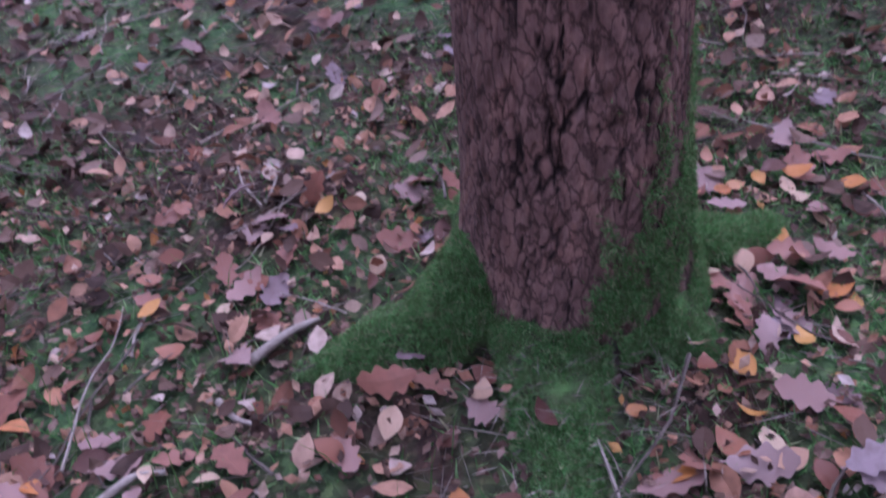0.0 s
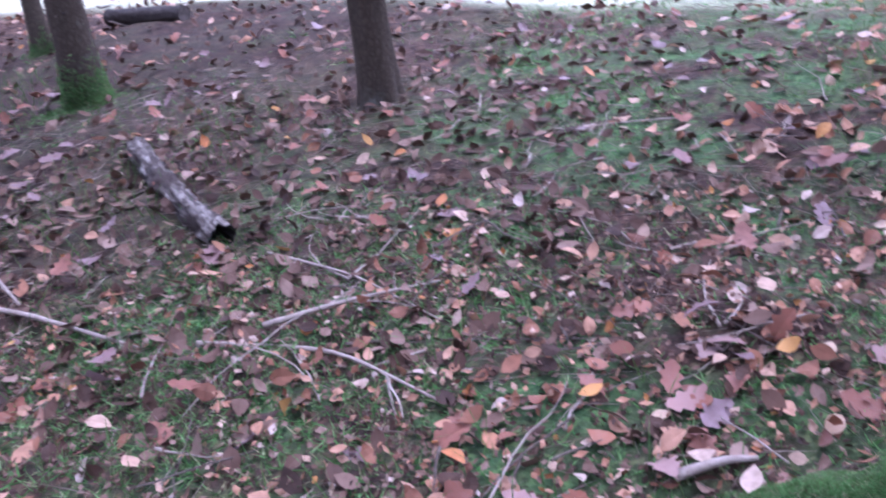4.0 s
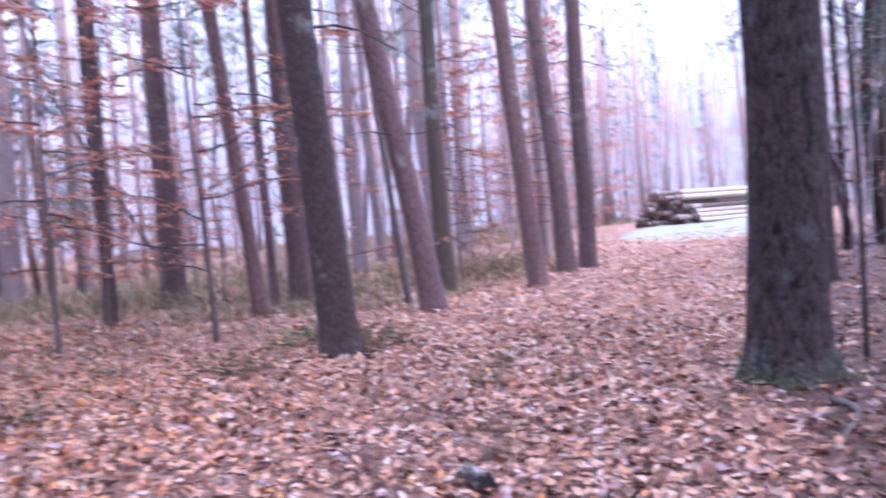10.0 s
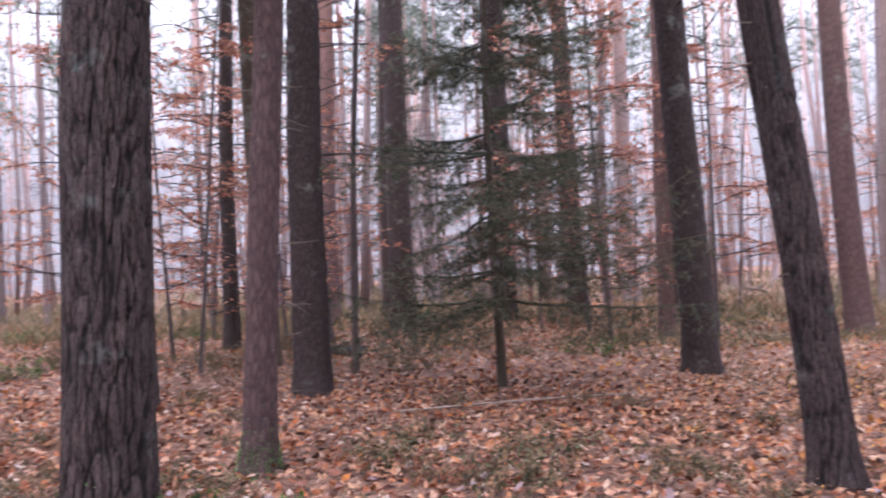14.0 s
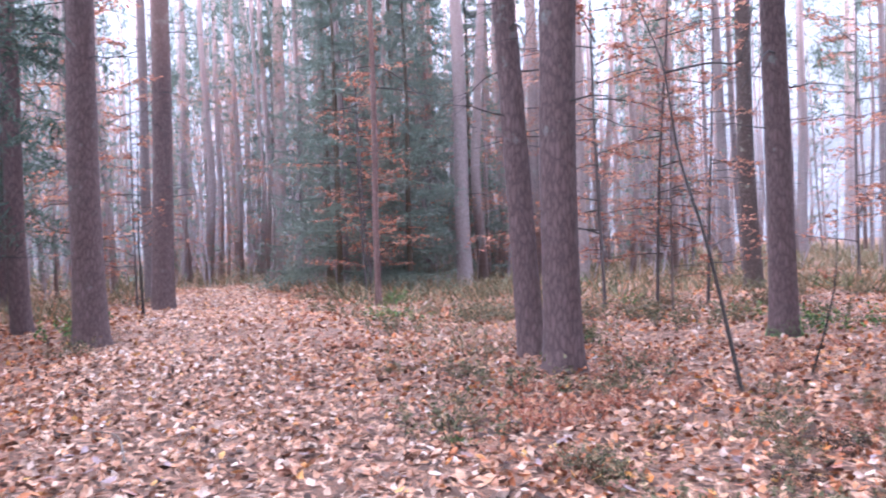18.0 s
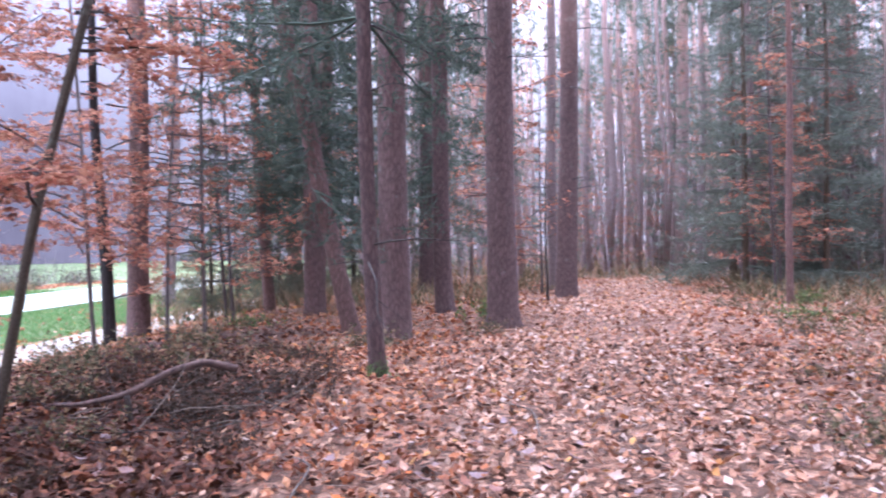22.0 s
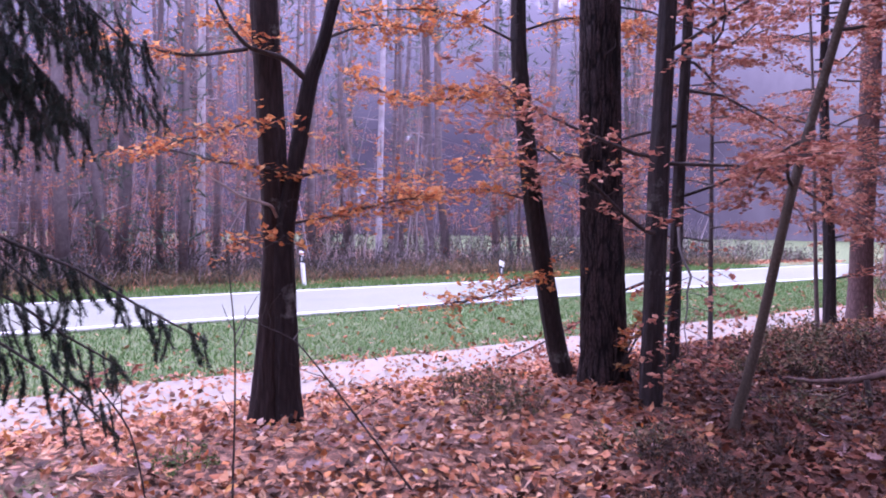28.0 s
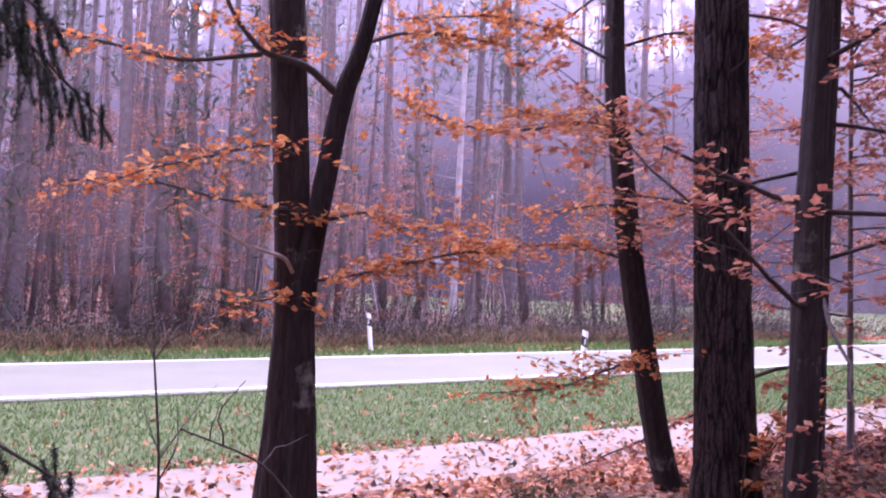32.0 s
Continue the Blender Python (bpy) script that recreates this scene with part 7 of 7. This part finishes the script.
def litter():
    rng = np.random.default_rng(3)
    def chosen(x, y, r):
        n = to_road(x, y)
        p = 1 - 0.62 * mossy(x, y)
        p = np.where(n > 4.5, p * np.where(n < 9.6, 0.75 + 0.25 * vnoise(x, y, 6), np.where(n < 14, 0.06, 0.0)), p)
        p = np.where((n > 7.3) & (n < 9.4), p * 0.3, p)
        p = p * (1 - 0.93 * sstep(0.0, -3.0, x) * sstep(5.6, 6.6, n + vnoise(x, y, 18)))
        p = p * (0.65 + 0.5 * vnoise(x * 0.9, y * 0.9, 12))
        p = p * np.where(path_off(x, y) < 1.8, 1.0, 0.85) * (1 - 0.45 * bare_floor(x, y))
        box = (np.abs(x) < 0.9) & (y > 0.95) & (y < 2.35) & (rng.uniform(0, 1, len(x)) < 0.45)
        return (rng.uniform(0, 1, len(x)) < p) & ~(box & (r == 0)) & ~(moss_strip(x, y) & (rng.uniform(0, 1, len(x)) < 0.85))
    for name, r0, r1, dens, shapes, size, mat in (
        ("fallen_leaves", 0.0, 5.0, 430, BEECH_LIGHT, 0.07, LITTER),
        ("rotting_leaves", 0.0, 5.0, 170, BEECH_LIGHT, 0.075, DARK_LITTER),
        ("fallen_leaves", 5.0, 12.0, 250, BEECH_FAR, 0.085, LITTER),
        ("rotting_leaves", 5.0, 12.0, 45, BEECH_FAR, 0.1, DARK_LITTER),
        ("fallen_leaves", 12.0, 34.0, 75, BEECH_SMALL, 0.115, LITTER),
    ):
        x, y = disc(rng, r0, r1, dens)
        k = chosen(x, y, 0 if name == "fallen_leaves" and r0 == 0 else 1) & clear_of_trunks(x, y, 0.14)
        label = "carpet of fallen beech leaves, pinkish brown and orange" if "fallen" in name else "dark rotting leaves under the fresh ones"
        if mat is DARK_LITTER:
            k &= rng.uniform(0, 1, len(x)) > 0.95 * shade_zone(x, y)
        x, y = x[k], y[k]
        if mat is LITTER:
            rust = sstep(1.3, 2.6, path_off(x, y) + 0.8 * vnoise(x * 0.8, y * 0.8, 15)) * (1 - mossy(x, y)) * sstep(-9, -3, x - np.minimum(y + 4, 0) * 0.6) * (1 - sstep(-0.6, -1.6, x) * sstep(-3.2, -1.6, y))
            red = rng.uniform(0, 1, len(x)) < 0.9 * rust * (1 - 0.35 * sstep(-1.5, -3.5, y))
            # Leaves inside the painted shade take the darkened colours.
            shaded = red & (rng.uniform(0, 1, len(x)) < 0.93 * shade_zone(x, y))
            dry = red & ~shaded
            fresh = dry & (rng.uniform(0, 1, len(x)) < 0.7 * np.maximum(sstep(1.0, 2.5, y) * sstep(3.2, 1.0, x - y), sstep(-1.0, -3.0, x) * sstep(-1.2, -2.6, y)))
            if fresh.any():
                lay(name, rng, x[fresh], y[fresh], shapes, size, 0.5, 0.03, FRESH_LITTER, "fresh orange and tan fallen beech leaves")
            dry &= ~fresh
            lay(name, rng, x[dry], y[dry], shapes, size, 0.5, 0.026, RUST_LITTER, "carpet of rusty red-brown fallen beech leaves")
            if shaded.any():
                lay(name, rng, x[shaded], y[shaded], shapes, size, 0.5, 0.026, SHADED_LITTER, "dark red fallen leaves with shade painted into their colour")
            x, y = x[~red], y[~red]
            old = rng.uniform(0, 1, len(x)) < np.maximum(mossy(x, y) * (0.3 + 0.5 * sstep(-0.8, -1.9, x)), 0.6 * bare_floor(x, y))
            if old.any():
                lay("rotting_leaves", rng, x[old], y[old], shapes, size, 0.5, 0.02, DARK_LITTER, "dark rotting leaves on the mossy ground")
            x, y = x[~old], y[~old]
        lay(name, rng, x, y, shapes, size, 0.5, 0.024, mat, label)
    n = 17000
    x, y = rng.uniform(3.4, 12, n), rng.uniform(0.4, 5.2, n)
    k = (rng.uniform(0, 1, n) < shade_zone(x, y)) & clear_of_trunks(x, y, 0.14)
    lay("fallen_leaves", rng, x[k], y[k], BEECH_FAR, 0.085, 0.5, 0.03, SHADED_LITTER, "dark red fallen leaves with shade painted into their colour")
    n = 9000
    u, d = rng.uniform(-1, 20, n), rng.uniform(6.4, 9.9, n)
    k = rng.uniform(0, 1, n) < 0.12 + 0.88 * sstep(8.6, 7.2, d + 0.9 * vnoise(u, d, 9) - 0.45)
    lay("fallen_leaves", rng, *by_road(u[k], d[k]), BEECH_FAR, 0.095, 0.35, 0.01, FRESH_LITTER, "tan fallen leaves thick along the cycle path")
    x, y = disc(rng, 0.0, 3.4, 1500)
    k = (rng.uniform(0, 1, len(x)) < 0.25 + 0.75 * mossy(x, y)) & (y > 0.2) & clear_of_trunks(x, y, 0.12)
    lay("leaf_crumbs", rng, x[k], y[k], BEECH_FAR, 0.024, 0.5, 0.012, DARK_LITTER, "crumbs of rotten leaves and needles between the moss")
    x, y = disc(rng, 0.0, 3.2, 500)
    k = (y > 0.2) & clear_of_trunks(x, y, 0.15) & (vnoise(x * 2.2, y * 2.2, 51) > 0.35)
    lay("leaf_crumbs", rng, x[k], y[k], BEECH_FAR, 0.032, 0.6, 0.014, LITTER, "broken pinkish bits of leaves between the moss")
    x, y = disc(rng, 0.0, 7.0, 9)
    k = clear_of_trunks(x, y, 0.2) & (to_road(x, y) < 7)
    lay("fallen_oak_leaves", rng, x[k], y[k], OAK, 0.115, 0.3, 0.03, OAK_LITTER, "lobed red oak leaves lying on the moss")


litter()


def oak_leaf_material():
    """Dull mauve undersides and brown faces, leaf by leaf."""
    m, t, b = material("single_oak_leaf", 0.5)
    info = t.nodes.new("ShaderNodeObjectInfo")
    col = ramp(t, info.outputs["Random"], [(0.0, (0.2, 0.075, 0.045)), (0.35, (0.27, 0.12, 0.08)), (0.5, (0.24, 0.135, 0.11)), (1.0, (0.28, 0.18, 0.155))])
    veins = noise_tex(t, coords(t, (30, 4, 1)), 1.5, 4)
    t.links.new(mix(t, ramp(t, veins, [(0.45, (0, 0, 0)), (0.75, (0.4, 0.4, 0.4))]), col, (0.22, 0.15, 0.14)), b.inputs["Base Color"])
    bump(t, b, veins, 0.3, 0.003)
    return m


def nearest_leaves():
    """The leaves at the foot of the mossy tree, one by one."""
    rng = np.random.default_rng(14)
    ground = bpy.data.objects["ground"]
    m, t, b = material("single_leaf", 0.5)
    info = t.nodes.new("ShaderNodeObjectInfo")
    col = ramp(t, info.outputs["Random"], [(0.0, (0.08, 0.03, 0.02)), (0.25, (0.18, 0.065, 0.038)), (0.45, (0.29, 0.115, 0.06)), (0.6, (0.4, 0.21, 0.125)), (0.76, (0.46, 0.32, 0.21)), (0.88, (0.42, 0.15, 0.035)), (1.0, (0.45, 0.24, 0.06))])
    veins = noise_tex(t, coords(t, (30, 4, 1)), 1.5, 4)
    col = mix(t, ramp(t, veins, [(0.45, (0, 0, 0)), (0.75, (0.4, 0.4, 0.4))]), col, (0.16, 0.08, 0.05))
    t.links.new(col, b.inputs["Base Color"])
    bump(t, b, veins, 0.3, 0.003)
    meshes = []
    for k, shape in enumerate(BEECH + OAK):
        s = Soup()
        s.add(*shape)
        meshes.append(s.mesh("leaf", m if k < 3 else oak_leaf_material(), True))
    n = 290
    x, y = rng.uniform(-0.9, 0.9, n), rng.uniform(0.95, 2.35, n)
    x = np.where((x < 0) & (rng.uniform(0, 1, n) < 0.35), -x, x)
    keep = ((x - 0.19) ** 2 + (y - 1.86) ** 2 > 0.24 ** 2) & ~(moss_strip(x, y) & (rng.uniform(0, 1, n) < 0.8))
    for k in np.where(keep)[0]:
        oak = rng.uniform() < 0.3
        o = part("leaf", meshes[int(rng.integers(3, 6) if oak else rng.integers(0, 3))], ground)
        size = rng.uniform(0.09, 0.135) if oak else rng.uniform(0.05, 0.08)
        o.location = (x[k], y[k], z_at(x[k], y[k]) + abs(rng.normal(0, 0.015)) + (0.06 if moss_strip(x[k], y[k]) else 0.012))
        o.rotation_euler = (rng.normal(0, 0.3), rng.normal(0, 0.3), rng.uniform(0, 6.28))
        o.scale = (size, size, size)


nearest_leaves()


def blades(name, rng, x, y, height, wide, bend, mat, label, category):
    n = len(x)
    a, b = rng.uniform(0, 6.28, n), rng.normal(0, bend, (n, 2))
    h = rng.uniform(0.5, 1.2, n) * height
    base = np.stack([x, y, gz(x, y) - 0.005], 1)
    side = np.stack([np.cos(a), np.sin(a), 0 * a], 1) * wide
    mid = base + np.stack([b[:, 0] * h * 0.4, b[:, 1] * h * 0.4, h * 0.6], 1)
    tip = base + np.stack([b[:, 0] * h, b[:, 1] * h, h], 1)
    v = np.stack([base - side, base + side, mid - side * 0.6, mid + side * 0.6, tip], 1).reshape(-1, 3)
    f = (np.array([[0, 1, 3], [0, 3, 2], [2, 3, 4]])[None] + (np.arange(n) * 5)[:, None, None]).reshape(-1, 3)
    s = Soup()
    s.add(v, f)
    tagged(part(name, s.mesh(name, mat)), label, category, kind="stuff")


def greenery():
    rng = np.random.default_rng(6)
    xa, ya = disc(rng, 0.2, 3.0, 3200)
    xb, yb = disc(rng, 3.0, 6.5, 900)
    x, y = np.concatenate([xa, xb]), np.concatenate([ya, yb])
    patch = vnoise(x * 1.3, y * 1.3, 21) * 0.7 + vnoise(x * 4, y * 4, 22) * 0.3
    k = (rng.uniform(0, 1, len(x)) < mossy(x, y) * (0.15 + 0.85 * sstep(-3.2, -1.8, x)) * (0.12 + 0.88 * sstep(0.42, 0.58, patch))) & clear_of_trunks(x, y, 0.1)
    s = Soup()
    p = np.stack([x[k], y[k], gz(x[k], y[k])], 1)
    scatter(s, tuft_template(6, 0.16, 4), p, frames(rng, len(p), 0.8), rng.uniform(0.015, 0.045, len(p)))
    tagged(part("moss", s.mesh("moss", MOSS_TUFT)), "cushions of green moss between the leaves", "moss", kind="stuff")
    x, y = disc(rng, 0.3, 7.0, 330)
    k = rng.uniform(0, 1, len(x)) < mossy(x, y) * sstep(0.4, 0.7, vnoise(x * 0.9, y * 0.9, 31))
    blades("grass", rng, x[k], y[k], 0.11, 0.0018, 0.6, GRASS, "sparse thin grass in the moss", "grass")
    wood = [Soup(), Soup()]
    for k in range(190):
        x, y = rng.uniform(-2.2, 1.3), rng.uniform(1.0, 4.2)
        a = rng.uniform(0, 6.28)
        p = wander(rng, (x, y, 0), (math.cos(a), math.sin(a), 0), rng.uniform(0.12, 0.55), 7, 0.16)
        p[:, 2] = gz(p[:, 0], p[:, 1]) + 0.012 + np.abs(rng.normal(0, 0.012))
        tube(wood[k % 2], p, np.linspace(rng.uniform(0.002, 0.005), 0.001, 7), 5)
    for k in (0, 1):
        tagged(part("twigs", wood[k].mesh("twigs", (TWIG, PALE_TWIG)[k])), "thin crooked twigs lying in the moss", "twigs", kind="stuff")
    # verge turf
    n = 60000
    u, d = rng.uniform(0, 30, n), rng.uniform(9.3, 14.2, n)
    x, y = by_road(u, d)
    blades("grass", rng, x, y, 0.07, 0.007, 0.6, GRASS, "short green grass of the road verge", "grass")
    n = 16000
    u, d = rng.uniform(-10, 34, n), rng.uniform(19.3, 21.6, n)
    x, y = by_road(u, d)
    blades("grass", rng, x, y, 0.15, 0.012, 0.5, GRASS, "green grass beyond the road", "grass")
    # dry grass and brush far in the wood
    n = 90000
    r, a = rng.uniform(10, 55, n), np.radians(rng.uniform(96, 282, n))
    x, y = -r * np.sin(a), r * np.cos(a)
    k = ((path_off(x, y) > 1.6 + 3.5 * vnoise(x * 0.35, y * 0.35, 43)) | (x > 30)) & (rng.uniform(0, 1, n) < 0.75) & (vnoise(x * 0.3, y * 0.3, 41) + sstep(10, 26, np.hypot(x, y)) * 0.55 > 0.62)
    blades("grass", rng, x[k], y[k], 0.24, 0.008, 1.3, DULL_LEAF, "dull dry grass and brush under the far trees", "grass")
    n = 70000
    r, a = rng.uniform(20, 75, n), np.radians(rng.uniform(96, 284, n))
    x, y = -r * np.sin(a), r * np.cos(a)
    k = ((path_off(x, y) > 3) | (x > 30)) & (vnoise(x * 0.25, y * 0.25, 45) > 0.3) & ~((x < -28) & (y > -13))
    blades("brush", rng, x[k], y[k], 0.5, 0.022, 1.0, DULL_LEAF, "dull bushes and dry grass between the far stems", "bush")
    n = 15000
    r, a = rng.uniform(15, 34, n), np.radians(rng.uniform(106, 172, n))
    x, y = -r * np.sin(a), r * np.cos(a)
    k = (path_off(x, y) > 4) & (vnoise(x * 0.22, y * 0.22, 46) + 0.3 * sstep(13, 22, np.hypot(x, y)) > 0.55)
    blades("grass", rng, x[k], y[k], 0.22, 0.01, 0.9, PALE_GRASS, "pale green woodland grass under the pines", "grass")
    # brush at the foot of the woods over the road
    n = 30000
    u, d = rng.uniform(-9, 36, n), rng.uniform(21.5, 27, n)
    x, y = by_road(u, d)
    blades("brush", rng, x, y, 0.4, 0.02, 0.8, DULL_LEAF, "dull brambles at the edge of the woods", "bush")
    n = 1200
    u, d = rng.uniform(-9, 36, n), rng.uniform(22.5, 31, n)
    x, y = by_road(u, d)
    blades("brush", rng, x, y, 2.6, 0.012, 0.35, DARK_TWIG, "bare thin saplings at the edge of the woods", "bush")
    # needles and twigs
    x, y = disc(rng, 0.3, 6.0, 260)
    k = rng.uniform(0, 1, len(x)) < 0.2 + 0.8 * mossy(x, y)
    s = Soup()
    x, y = x[k], y[k]
    stick_shape = (np.array([[-0.5, 0, 0], [0.5, 0.04, 0.02], [0, 0.01, 0.05]]) * (1, 0.5, 0.4), np.array([[0, 1, 2]]))
    p = np.stack([x, y, gz(x, y) + 0.015], 1)
    scatter(s, stick_shape, p, frames(rng, len(p), 0.15), rng.uniform(0.05, 0.22, len(p)))
    tagged(part("twigs", s.mesh("twigs", PALE_TWIG)), "thin broken twigs and needles on the ground", "twigs", kind="stuff")


greenery()
